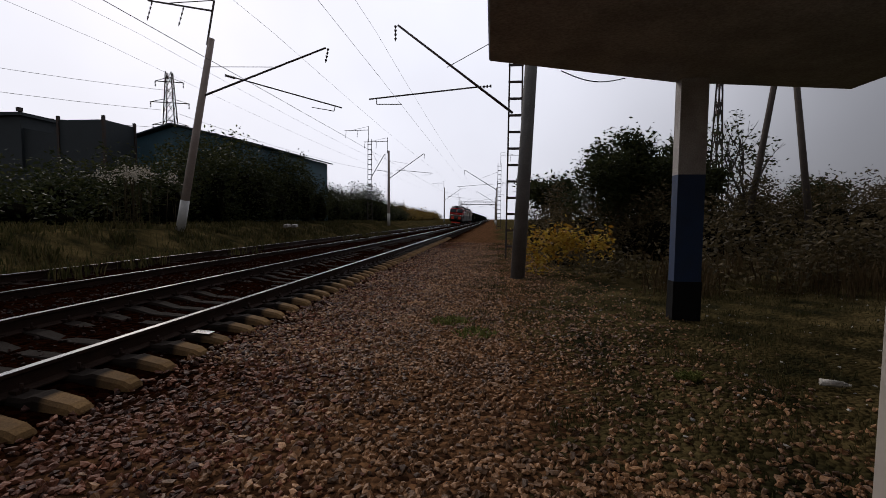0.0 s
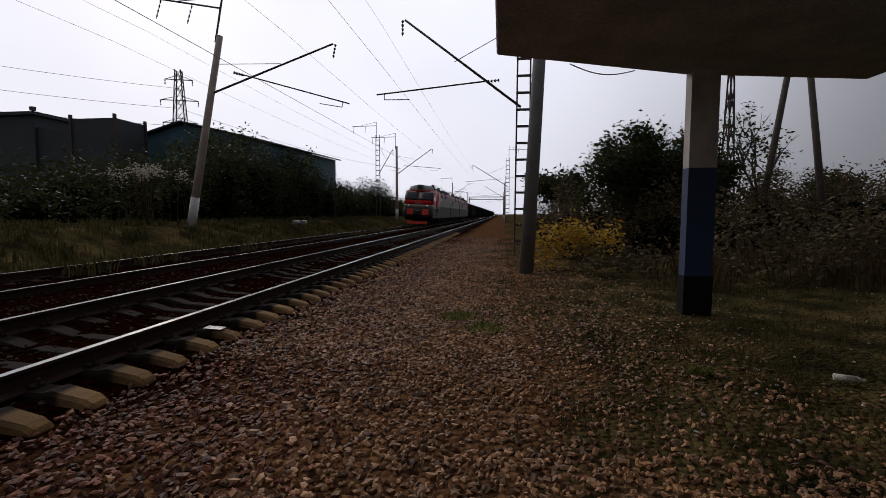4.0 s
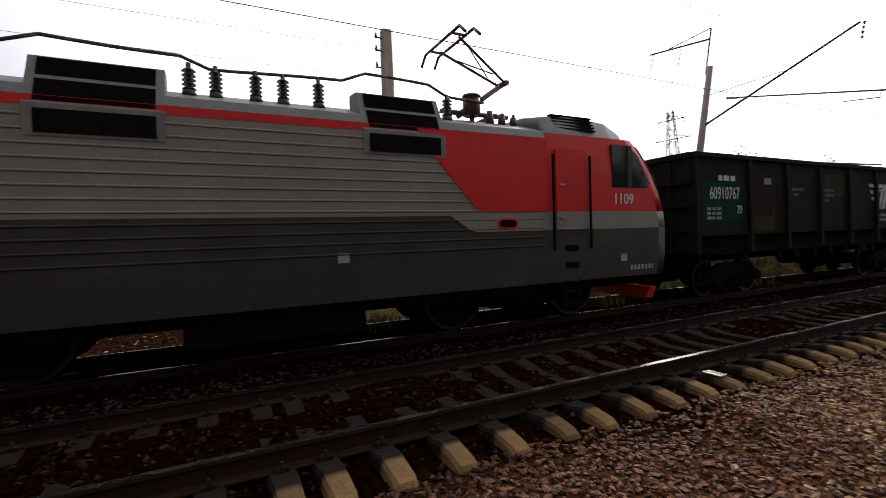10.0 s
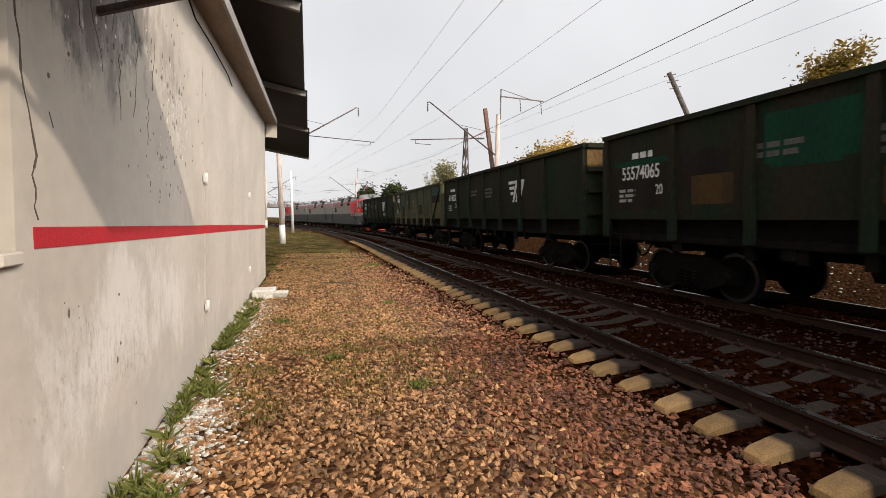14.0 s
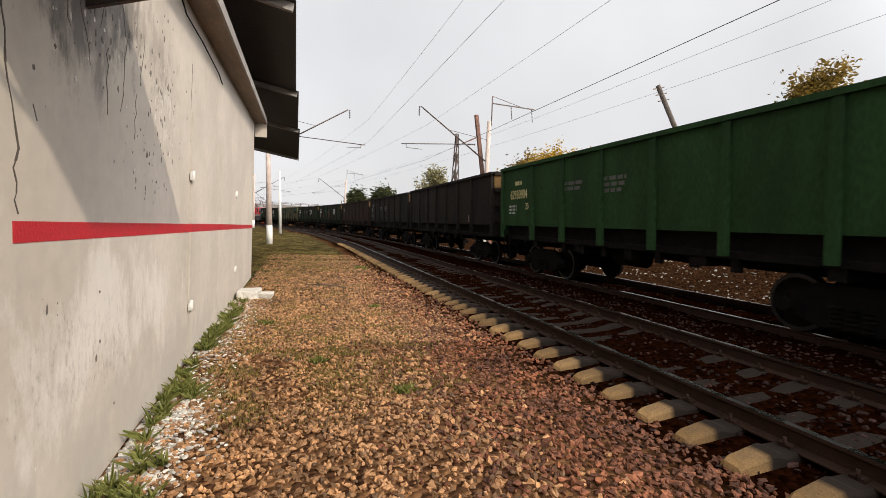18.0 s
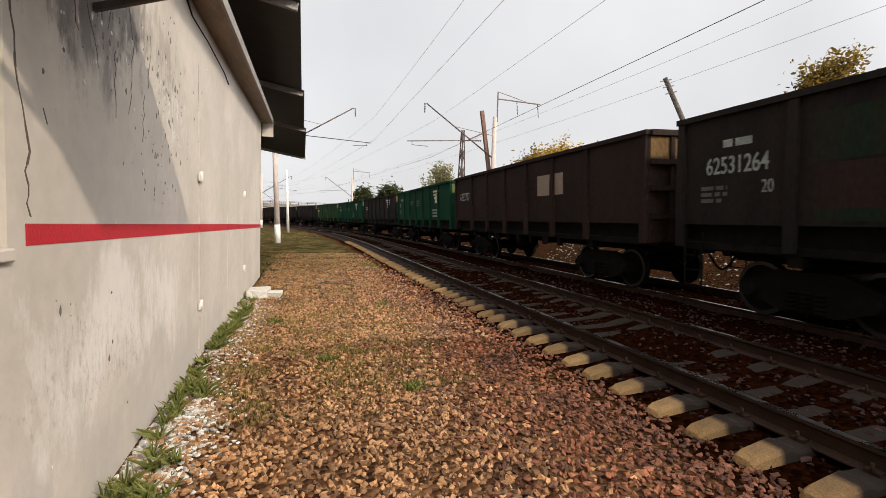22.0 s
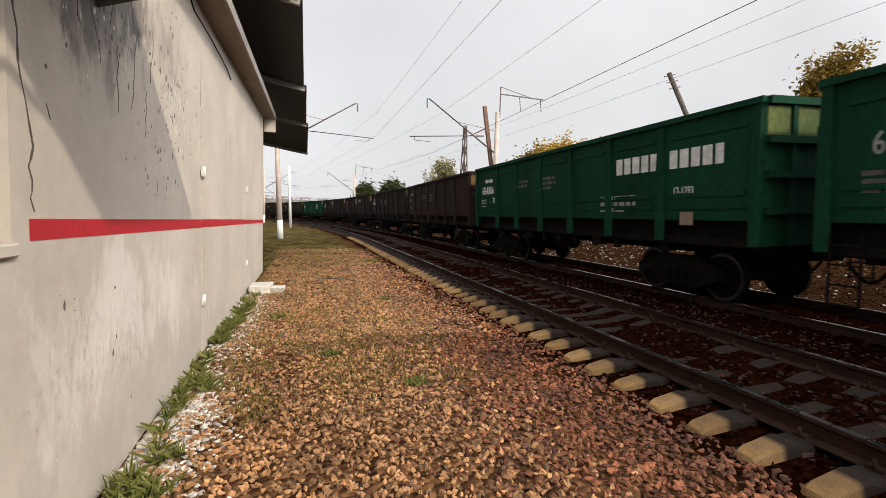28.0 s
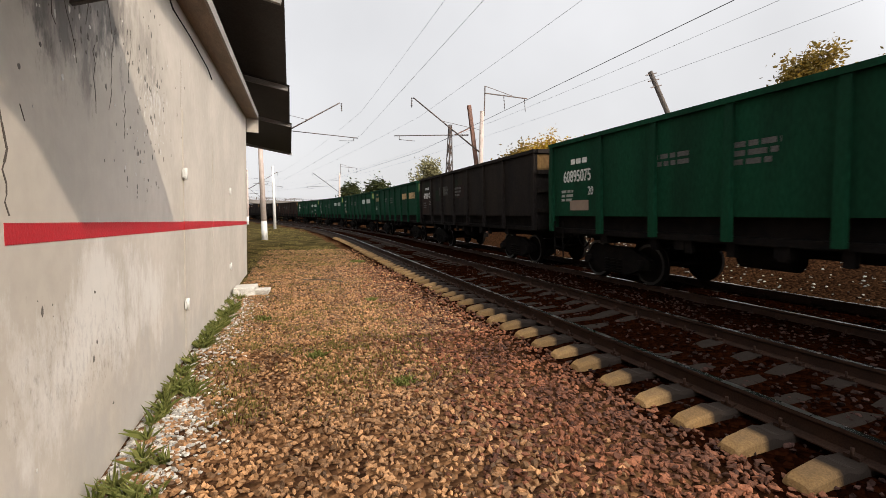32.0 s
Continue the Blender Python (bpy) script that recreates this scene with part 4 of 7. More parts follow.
def loco_cab(t, e):
    """The driver's cab at the end e of a section, tapered in plan and raked at the front."""
    y0 = e * 4.9
    # stations along the nose: y, half width, roof height, bottom
    st = [(0.0, HW, 3.80, 0.82), (1.5, HW, 3.86, 0.82), (2.5, HW - 0.03, 3.84, 0.75)]
    bands = [(0.82, 1.84, 0), (1.84, 2.2, 1), (2.2, 3.72, 2)]
    FRONT = [(0.82, 3.50), (1.25, 3.58), (1.84, 3.60), (2.2, 3.54), (2.6, 3.40), (3.0, 3.18), (3.4, 2.90), (3.72, 2.62)]

    def outline(z):
        """The nose in plan at a height: half an oval with straight sides."""
        fr = steps(z, FRONT)
        k = max(0.0, z - 3.1) * 0.16
        w = HW - k * 0.6
        pts = [(w, 0.0)]
        for q in range(11):
            a = math.pi * q / 20
            pts.append((w - 0.42 * (1 - math.cos(a) ** 0.9) if q < 10 else w - 0.42, fr - 0.5 + 0.5 * math.sin(a)))
        return pts + [(-x, y) for x, y in pts[::-1]]

    for za, zb, mi in bands:
        bm = bmesh.new()
        rows = [z for z, _ in FRONT if za - 1e-6 <= z <= zb + 1e-6]
        rings = [[bm.verts.new((x, y0 + e * y, z)) for x, y in outline(z)] for z in rows]
        n = len(rings[0])
        for a, b in zip(rings[:-1], rings[1:]):
            for i in range(n):
                bm.faces.new((a[i], a[(i + 1) % n], b[(i + 1) % n], b[i])).smooth = 0 < i < n - 2
        bm.faces.new(rings[0])
        bm.faces.new(rings[-1][::-1])
        part(("cab_lower", "cab_belt", "cab_upper")[mi], bm, (M_DGREY, M_LGREY, M_LRED)[mi], t)
    bm = bmesh.new()                            # rounded cab roof
    n = 7
    rings = []
    for y, w, z in ((0.0, HW - 0.08, 4.05), (0.05, HW - 0.08, 4.22), (0.9, HW - 0.12, 4.36), (1.9, HW - 0.22, 4.30), (2.45, HW - 0.35, 4.05), (2.66, HW - 0.45, 3.74)):
        ring = []
        for i in range(n):
            a = math.pi * i / (n - 1)
            ring.append(bm.verts.new((w * math.cos(a) if 0 < i < n - 1 else w * math.cos(a), y0 + e * y, 3.72 + (z - 3.72) * math.sin(a) ** 0.55 if 0 < i < n - 1 else 3.70)))
        rings.append(ring)
    for a, b in zip(rings[:-1], rings[1:]):
        for i in range(n - 1):
            bm.faces.new((a[i], a[i + 1], b[i + 1], b[i])).smooth = True
    bm.faces.new(rings[0])
    part("cab_roof", bm, M_ROOF, t)
    for sx in (-1, 1):
        x = sx * HW
        bm = bmesh.new()
        sheet(bm, [(y0, 2.2), (y0 - e * 1.45, 2.2), (y0 - e * 1.62, 2.26), (y0 - e * 2.5, 3.25), (y0 - e * 2.7, 3.58), (y0, 3.58)], x if sx > 0 else x - 0.018, 0.018)
        part("red_panel", bm, M_LRED, t, "red side panel with a slanting end")
        bm = bmesh.new()
        sheet(bm, [(y0, 1.84), (y0 - e * 1.6, 1.84), (y0 - e * 1.75, 1.88), (y0 - e * 2.15, 2.14), (y0, 2.14)], x if sx > 0 else x - 0.015, 0.015)
        part("belt_panel", bm, M_LGREY, t)
        bm = bmesh.new()
        sheet(bm, [(y0 + e * 1.70, 2.70), (y0 + e * 2.72, 2.70), (y0 + e * 2.82, 2.80), (y0 + e * 2.45, 3.38), (y0 + e * 2.2, 3.58), (y0 + e * 1.70, 3.58)], sx * (HW - 0.09), 0.10 * sx)
        w = part("cab_window", bm, M_GLASS, t, "dark cab side window")
        bm = bmesh.new()
        bar(bm, (sx * (HW + 0.015), y0 + e * 2.2, 2.70), (sx * (HW + 0.015), y0 + e * 2.2, 3.58), 0.03, 0.12)
        part("window_post", bm, M_DGREY, w)
        bm = bmesh.new()
        box(bm, x - 0.012, x + 0.022, min(y0 + e * 0.19, y0 + e * 0.94), max(y0 + e * 0.19, y0 + e * 0.94), 2.2, 3.42)
        box(bm, x - 0.012, x + 0.02, min(y0 + e * 0.19, y0 + e * 0.94), max(y0 + e * 0.19, y0 + e * 0.94), 1.85, 2.2, None, 1)
        d = part("cab_door", bm, [M_LRED, M_LGREY], t)
        for yy in (0.1, 1.04):
            bm = bmesh.new()
            bar(bm, (x + sx * 0.05, y0 + e * yy, 1.45), (x + sx * 0.05, y0 + e * yy, 3.3), 0.035, 0.035)
            part("handrail", bm, M_BLACK, d)
        bm = bmesh.new()
        bar(bm, (x + sx * 0.04, y0 + e * 0.25, 2.72), (x + sx * 0.04, y0 + e * 0.40, 2.72), 0.03, 0.03)
        part("door_handle", bm, M_CHROME, d)
        bm = bmesh.new()
        bar(bm, (x + sx * 0.04, y0 + e * 0.25, 2.08), (x + sx * 0.04, y0 + e * 0.40, 2.08), 0.03, 0.03)
        part("door_handle", bm, M_CHROME, d)
        bm = bmesh.new()
        bar(bm, (x + sx * 0.03, y0 + e * 0.3, 1.86), (x + sx * 0.03, y0 + e * 0.85, 1.86), 0.02, 0.02)
        part("door_bar", bm, M_CHROME, d)
        pill = [(y0 - e * (0.95 + 0.23 * math.cos(q * math.pi / 8) * (1 if abs(math.cos(q * math.pi / 8)) < 0.8 else 1)), 1.98 + 0.10 * math.copysign(abs(math.sin(q * math.pi / 8)) ** 0.5, math.sin(q * math.pi / 8))) for q in range(16)]
        bm = bmesh.new()
        sheet(bm, pill, sx * (HW + 0.016) if sx > 0 else sx * (HW + 0.016) - 0.006, 0.006)
        rec = part("latch_recess", bm, M_LRED, t, "red-rimmed dark latch recess")
        bm = bmesh.new()
        sheet(bm, [((a - y0 + e * 0.95) * 0.8 + y0 - e * 0.95, (b - 1.98) * 0.72 + 1.98) for a, b in pill], sx * (HW + 0.02) if sx > 0 else sx * (HW + 0.02) - 0.006, 0.006)
        part("recess_plate", bm, M_BLACK, rec)
        bm = bmesh.new()
        rr = random.Random(5)
        u = 2.2
        while u < 2.9:
            wdt = rr.uniform(0.03, 0.08)
            box(bm, x - 0.004, x + 0.004, min(y0 + e * u, y0 + e * (u + wdt)), max(y0 + e * u, y0 + e * (u + wdt)), 0.95, 1.05)
            u += wdt + 0.04
        part("small_writing", bm, M_FAINT0, t)["kind"] = "stuff"
        for z in (1.08, 1.42):
            bm = bmesh.new()
            box(bm, x - 0.01, x + 0.012, min(y0 + e * 0.40, y0 + e * 0.75), max(y0 + e * 0.40, y0 + e * 0.75), z, z + 0.12)
            part("foothold", bm, M_BLACK, t)
        bm = bmesh.new()
        for z in (0.35, 0.60):
            box(bm, x - 0.25, x + 0.02, min(y0 + e * 0.40, y0 + e * 0.75), max(y0 + e * 0.40, y0 + e * 0.75), z, z + 0.04)
        for yy in (0.40, 0.75):
            bar(bm, (x, y0 + e * yy, 0.3), (x, y0 + e * yy, 0.85), 0.03, 0.03)
        part("steps", bm, M_BLACK, t)
        # number on the cab side, reading from the platform side
        me = text_mesh("1109", 0.30, M_WHITE, 0.006)
        m = pose(sx * (HW + 0.006), y0 + (1.72 if sx * e > 0 else 2.5) * e, 2.36, 90, 0, 90 if sx > 0 else -90)
        part("number", me, None, t, m=m)
    # front: windscreens, buffer panels, plough
    f = y0 + e * 3.56
    for sx in (-1, 1):
        bm = bmesh.new()                        # a raked pane that follows the nose
        rows = []
        for z in (2.66, 2.85, 3.05, 3.25, 3.45, 3.60):
            half = outline(z)[5:12]             # from the corner of the nose to its flat front
            run = [(x, y) for x, y in half] + [(0.5, half[-1][1]), (0.04, half[-1][1])]
            rows.append([(bm.verts.new((sx * x, y0 + e * (y - 0.03), z)), bm.verts.new((sx * x * 1.008, y0 + e * (y + 0.022), z + 0.01))) for x, y in run])
        for k in (0, 1):
            for ra, rb_ in zip(rows[:-1], rows[1:]):
                for i in range(len(ra) - 1):
                    bm.faces.new((ra[i][k], ra[i + 1][k], rb_[i + 1][k], rb_[i][k])).smooth = True
        for row in (rows[0], rows[-1]):
            for i in range(len(row) - 1):
                bm.faces.new((row[i][0], row[i + 1][0], row[i + 1][1], row[i][1]))
        for i in (0, -1):
            for ra, rb_ in zip(rows[:-1], rows[1:]):
                bm.faces.new((ra[i][0], rb_[i][0], rb_[i][1], ra[i][1]))
        part("windscreen", bm, M_GLASS, t, "dark windscreen")
        bm = bmesh.new()
        box(bm, sx * 0.80 - 0.34, sx * 0.80 + 0.34, min(f - e * 0.2, f + e * 0.06), max(f - e * 0.2, f + e * 0.06), 1.12, 1.74)
        bevel(bm, 0.03)
        part("buffer_panel", bm, M_ORANGE, t, "orange panel over the buffer")
        bm = bmesh.new()
        rod(bm, (sx * 1.0, f - e * 0.25, 2.12), (sx * 1.0, f + e * 0.01, 2.12), 0.085, n=14)
        lamp = part("headlamp", bm, M_BLACK, t, "round lamp in a dark rim")
        bm = bmesh.new()
        rod(bm, (sx * 1.0, f + e * 0.005, 2.12), (sx * 1.0, f + e * 0.02, 2.12), 0.06, n=14)
        part("lens", bm, M_LENS if e < 0 else M_GLASS, lamp, "glowing lamp lens" if e < 0 else "unlit lamp lens")
        bm = bmesh.new()
        pipe(bm, [(sx * 1.35, f - e * 0.5, 2.35), (sx * 1.45, f - e * 0.25, 2.4), (sx * 1.45, f - e * 0.25, 3.1)], 0.02)
        part("mirror_bracket", bm, M_BLACK, t)
    bm = bmesh.new()
    yl = sorted((y0 + e * 1.85, y0 + e * 2.72))
    box(bm, -0.36, 0.36, yl[0], yl[1], 3.92, 4.30)
    bevel(bm, 0.08, 2)
    lb = part("roof_lamp_box", bm, M_ROOF, t)
    bm = bmesh.new()
    rod(bm, (0, y0 + e * 2.70, 4.12), (0, y0 + e * 2.75, 4.12), 0.10, n=16)
    part("roof_lamp", bm, M_GLASS, lb)
    for sx in (-1, 1):                          # louvres in the cab roof
        for q in range(5):
            bm = bmesh.new()
            xx = sx * (1.425 - (0.175 + q * 0.07) * 0.432)
            yq = sorted((y0 + e * 0.35, y0 + e * 1.45))
            box(bm, xx - 0.05, xx + 0.05, yq[0], yq[1], 3.86 + q * 0.07, 3.89 + q * 0.07)
            part("roof_louvre", bm, M_BLACK, t)
    bm = bmesh.new()                            # operator's mark on the nose, as plain shapes
    for q in range(3):
        box(bm, -0.34 + q * 0.24, -0.16 + q * 0.24, min(f - e * 0.16, f - e * 0.06), max(f - e * 0.16, f - e * 0.06), 2.32, 2.46)
    part("nose_mark", bm, M_FAINT0, t)
    bm = bmesh.new()
    pl = [(-1.12, 0.46), (1.12, 0.46), (1.0, 0.18), (-1.0, 0.18)]
    prism(bm, pl, min(f - e * 0.22, f), max(f - e * 0.22, f))
    part("plough", bm, M_ORANGE, t, "orange track plough")
    bm = bmesh.new()
    box(bm, -0.34, 0.34, min(f, f + e * 0.03), max(f, f + e * 0.03), 1.45, 1.72)
    pl_ = part("plate", bm, M_BLACK, t)
    for q in range(5):
        bm = bmesh.new()
        box(bm, -0.30 + q * 0.125, -0.21 + q * 0.125, min(f + e * 0.03, f + e * 0.036), max(f + e * 0.03, f + e * 0.036), 1.52, 1.65)
        part("plate_bar", bm, M_FAINT0, pl_)
    bm = bmesh.new()
    rod(bm, (0.75, y0 - e * 1.15, 4.12), (0.75, y0 - e * 1.15, 4.48), 0.17, 0.17, 14)
    rod(bm, (0.75, y0 - e * 1.15, 4.48), (0.75, y0 - e * 1.15, 4.52), 0.19, 0.17, 14)
    part("choke_drum", bm, M_MAROON, t, "maroon roof choke drum")
    bm = bmesh.new()
    rod(bm, (0.75, y0 - e * 1.15, 3.9), (0.75, y0 - e * 1.15, 4.12), 0.05, 0.05, 8)
    part("drum_post", bm, M_INS, t)
    for q in range(3):
        bm = bmesh.new()
        rod(bm, (0.85, y0 - e * (0.8 - q * 0.28), 3.92), (0.85, y0 - e * (0.8 - q * 0.28), 4.22 - 0.04 * q), 0.09, 0.06, 9)
        bar(bm, (0.85, y0 - e * (0.8 - q * 0.28), 4.18), (0.6, y0 - e * (0.6 - q * 0.28), 4.24), 0.05, 0.05)
        part("roof_switch", bm, M_MAROON, t)
    # pantograph
    bm = bmesh.new()
    py = y0 - e * 1.4
    up = e > 0
    if up:
        for sx in (-0.45, 0.45):
            pipe(bm, [(sx, py + e * 1.3, 4.25), (sx * 0.6, py - e * 0.2, 4.3)], 0.05)
        bar(bm, (-0.6, py + e * 0.9, 4.22), (0.6, py + e * 0.9, 4.22), 0.08, 0.08)
        pipe(bm, [(0, py + e * 0.35, 4.3), (0, py + e * 1.5, 5.1)], 0.06)
        pipe(bm, [(0.1, py + e * 0.2, 4.3), (0.1, py + e * 1.42, 5.02)], 0.02)
        for sx in (-1, 1):
            pipe(bm, [(sx * 0.12, py + e * 1.5, 5.1), (sx * 0.42, py + e * 0.2, 5.78)], 0.028)
            pipe(bm, [(sx * 0.12, py + e * 1.2, 5.26), (-sx * 0.35, py + e * 0.45, 5.64)], 0.014)
        bar(bm, (-0.2, py + e * 1.5, 5.1), (0.2, py + e * 1.5, 5.1), 0.09, 0.09)
        for yy in (0.02, 0.34):
            pipe(bm, [(-1.0, py + e * yy, 5.62), (-0.78, py + e * yy, 5.82), (0.78, py + e * yy, 5.82), (1.0, py + e * yy, 5.62)], 0.03)
        for sx in (-0.5, 0.5):
            bar(bm, (sx, py + e * 0.02, 5.79), (sx, py + e * 0.34, 5.79), 0.04, 0.04)
    else:
        pipe(bm, [(0.5, py - 0.9, 4.3), (0.5, py + 0.9, 4.35), (-0.5, py + 0.9, 4.35), (-0.5, py - 0.9, 4.3)], 0.03)
        pipe(bm, [(-0.85, py, 4.4), (0.85, py, 4.4)], 0.03)
    part("pantograph", bm, M_MAROON, t, "raised pantograph" if up else "lowered pantograph")


loco_section(-43.75, -1)
loco_section(-26.25, 0)
loco_section(-8.75, 1)

# -- open coal wagons --
LW, WZ0, WZ1, WW = 13.05, 1.18, 3.60, 1.56       # body length, lower edge, upper edge, half width


def wagon_paint(name, a, b, patch=0.45):
    return material(name, a, 0.85, 0.0, vary=0.30, scale=1.1, fine=22, bump=0.25, second=b, patch=patch, spec=0.06, stretch=(1, 1.5, 0.4))


M_GREEN = wagon_paint("green_wagon_paint", (0.006, 0.038, 0.019), (0.005, 0.023, 0.012), 0.42)
M_FADED = wagon_paint("faded_green_paint", (0.020, 0.046, 0.017), (0.014, 0.030, 0.012), 0.45)
M_DARKGREEN = wagon_paint("dirty_dark_green_paint", (0.012, 0.0185, 0.0115), (0.020, 0.016, 0.010), 0.5)
M_BROWN = wagon_paint("brown_wagon_paint", (0.026, 0.0155, 0.012), (0.017, 0.011, 0.009), 0.45)
M_DARK = wagon_paint("blackened_wagon_paint", (0.0125, 0.0105, 0.0098), (0.019, 0.0145, 0.0115), 0.5)
M_TAN = wagon_paint("patched_tan_paint", (0.075, 0.064, 0.034), (0.036, 0.044, 0.028), 0.45)
M_OLIVE = wagon_paint("faded_olive_paint", (0.042, 0.038, 0.016), (0.026, 0.023, 0.013), 0.5)
# dusty end paints, brightened for the sun on the upper rear ends
M_END_SUNLIT = wagon_paint("dusty_sunlit_ochre_end", (0.14, 0.085, 0.034), (0.08, 0.045, 0.022), 0.5)
M_END_GREEN_SUNLIT = wagon_paint("dusty_sunlit_green_end", (0.11, 0.125, 0.045), (0.05, 0.075, 0.03), 0.5)
M_MARK = material("wagon_marking", (0.62, 0.62, 0.58), 0.7, vary=0.3, scale=6, fine=40, bump=0)
M_DULL = material("sooty_marking", (0.07, 0.066, 0.06), 0.8, vary=0.4, scale=6, fine=40, bump=0)
M_FAINT = material("faded_marking", (0.26, 0.27, 0.24), 0.7, vary=0.35, scale=6, fine=40, bump=0)
M_PATCH = material("bare_patch", (0.22, 0.155, 0.11), 0.7, vary=0.2, scale=4, fine=40, bump=0)


POSTS = (-6.44, -4.3, -2.58, -0.86, 0.86, 2.58, 4.3, 6.44)      # side posts along the body


def wagon_meshes(mat):
    """The shared meshes of one kind of wagon."""
    d = {}
    baked_tone = M_END_GREEN_SUNLIT if mat in (M_GREEN, M_TAN) else M_END_SUNLIT
    for e in (-1, 1):
        bm = bmesh.new()
        x0, x1 = (WW - 0.10, WW - 0.07) if e > 0 else (-WW + 0.07, -WW + 0.10)
        box(bm, x0, x1, -LW / 2, LW / 2, WZ0 + 0.42, WZ1 - 0.06)
        d["side", e] = finish(bm, "side_wall", mat)
        bm = bmesh.new()
        xa, xb = sorted((e * (WW - 0.12), e * (WW + 0.015)))
        box(bm, xa, xb, -LW / 2 - 0.02, LW / 2 + 0.02, WZ1 - 0.10, WZ1)
        d["rail", e] = finish(bm, "top_rail", mat)
        bm = bmesh.new()
        xa, xb = sorted((e * (WW - 0.40), e * (WW - 0.28)))
        box(bm, xa, xb, -LW / 2 + 0.03, LW / 2 - 0.03, WZ0 - 0.08, WZ0 + 0.5)
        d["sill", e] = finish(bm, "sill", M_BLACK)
        bm = bmesh.new()                        # end wall with cross ribs
        ya, yb = sorted((e * (LW / 2 - 0.03), e * (LW / 2)))
        box(bm, -WW + 0.1, WW - 0.1, ya, yb, WZ0, WZ1 - 0.05)
        d["end", e] = finish(bm, "end_wall", mat)
        bm = bmesh.new()
        ya, yb = sorted((e * (LW / 2 - 0.005), e * (LW / 2 + 0.09)))
        box(bm, -WW + 0.1, WW - 0.1, ya, yb, 0, 0.12)
        d["rib", e] = finish(bm, "end_rib", mat)
        bm = bmesh.new()
        ya, yb = sorted((e * (LW / 2 - 0.005), e * (LW / 2 + 0.06)))
        box(bm, -0.05, 0.05, ya, yb, WZ0, WZ1 - 0.1)
        d["upright", e] = finish(bm, "end_upright", mat)
        bm = bmesh.new()                        # dusty upper field of the end wall, its sunlight painted in at the rear
        ya, yb = sorted((e * (LW / 2 - 0.002), e * (LW / 2 + 0.012)))
        box(bm, -WW + 0.12, WW - 0.12, ya, yb, WZ1 - 0.62, WZ1 - 0.14)
        d["field", e] = finish(bm, "end_field", baked_tone if e > 0 else mat)
        bm = bmesh.new()                        # a tapered side post
        xo = e * (WW + 0.03)
        pts = [(e * (WW - 0.08), WZ0 + 0.0), (xo, WZ0 + 0.0), (xo, WZ0 + 1.4), (e * (WW - 0.01), WZ1 - 0.1), (e * (WW - 0.08), WZ1 - 0.1)]
        prism(bm, pts, -0.075, 0.075)
        d["post", e] = finish(bm, "side_post", mat)
        bm = bmesh.new()                        # pressed ribs in the side panels
        x0, x1 = sorted((e * (WW - 0.08), e * (WW - 0.05)))
        for z in (1.85, 2.08, 3.22):
            for ya, yb in zip(POSTS[:-1], POSTS[1:]):
                box(bm, x0, x1, ya + 0.22, yb - 0.22, z - 0.04, z + 0.04)
        d["stiff", e] = finish(bm, "pressed_ribs", mat)
    bm = bmesh.new()
    box(bm, -0.25, 0.25, -6.3, 6.3, 0.85, 1.2)
    box(bm, -1.45, 1.45, -LW / 2 + 0.05, LW / 2 - 0.05, 1.14, 1.26)
    for y in (-4.3, -2.0, 0, 2.0, 4.3):
        box(bm, -1.42, 1.42, y - 0.12, y + 0.12, 0.95, 1.16)
    for k in range(7):                          # flaps of the bottom doors, hanging between the bogies
        y = -2.7 + k * 0.9
        for e in (-1, 1):
            box(bm, e * 1.35 - 0.05, e * 1.35 + 0.05, y - 0.08, y + 0.08, 0.9, 1.2)
    rod(bm, (0.7, -1.2, 0.85), (0.7, -0.2, 0.85), 0.2, n=12)
    pipe(bm, [(-0.6, -3.5, 0.9), (0.2, 0.5, 0.85), (-0.5, 3.4, 0.9)], 0.03)
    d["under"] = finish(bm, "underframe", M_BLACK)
    bm = bmesh.new()
    vs = []
    for j in range(15):
        for i in range(7):
            vs.append(bm.verts.new((-1.42 + i * 2.84 / 6, -6.3 + j * 0.9, 2.9 + 0.28 * noise.noise((i * 0.9, j * 0.8, 2)) + 0.12 * math.cos((i - 3) / 3))))
    for j in range(14):
        for i in range(6):
            bm.faces.new((vs[j * 7 + i], vs[j * 7 + i + 1], vs[(j + 1) * 7 + i + 1], vs[(j + 1) * 7 + i]))
    d["coal"] = finish(bm, "coal", M_COAL)
    return d


M_COAL = material("coal", (0.015, 0.015, 0.016), 0.6, vary=0.4, scale=8, fine=30, bump=1.0, dist=0.06)
_under = {}


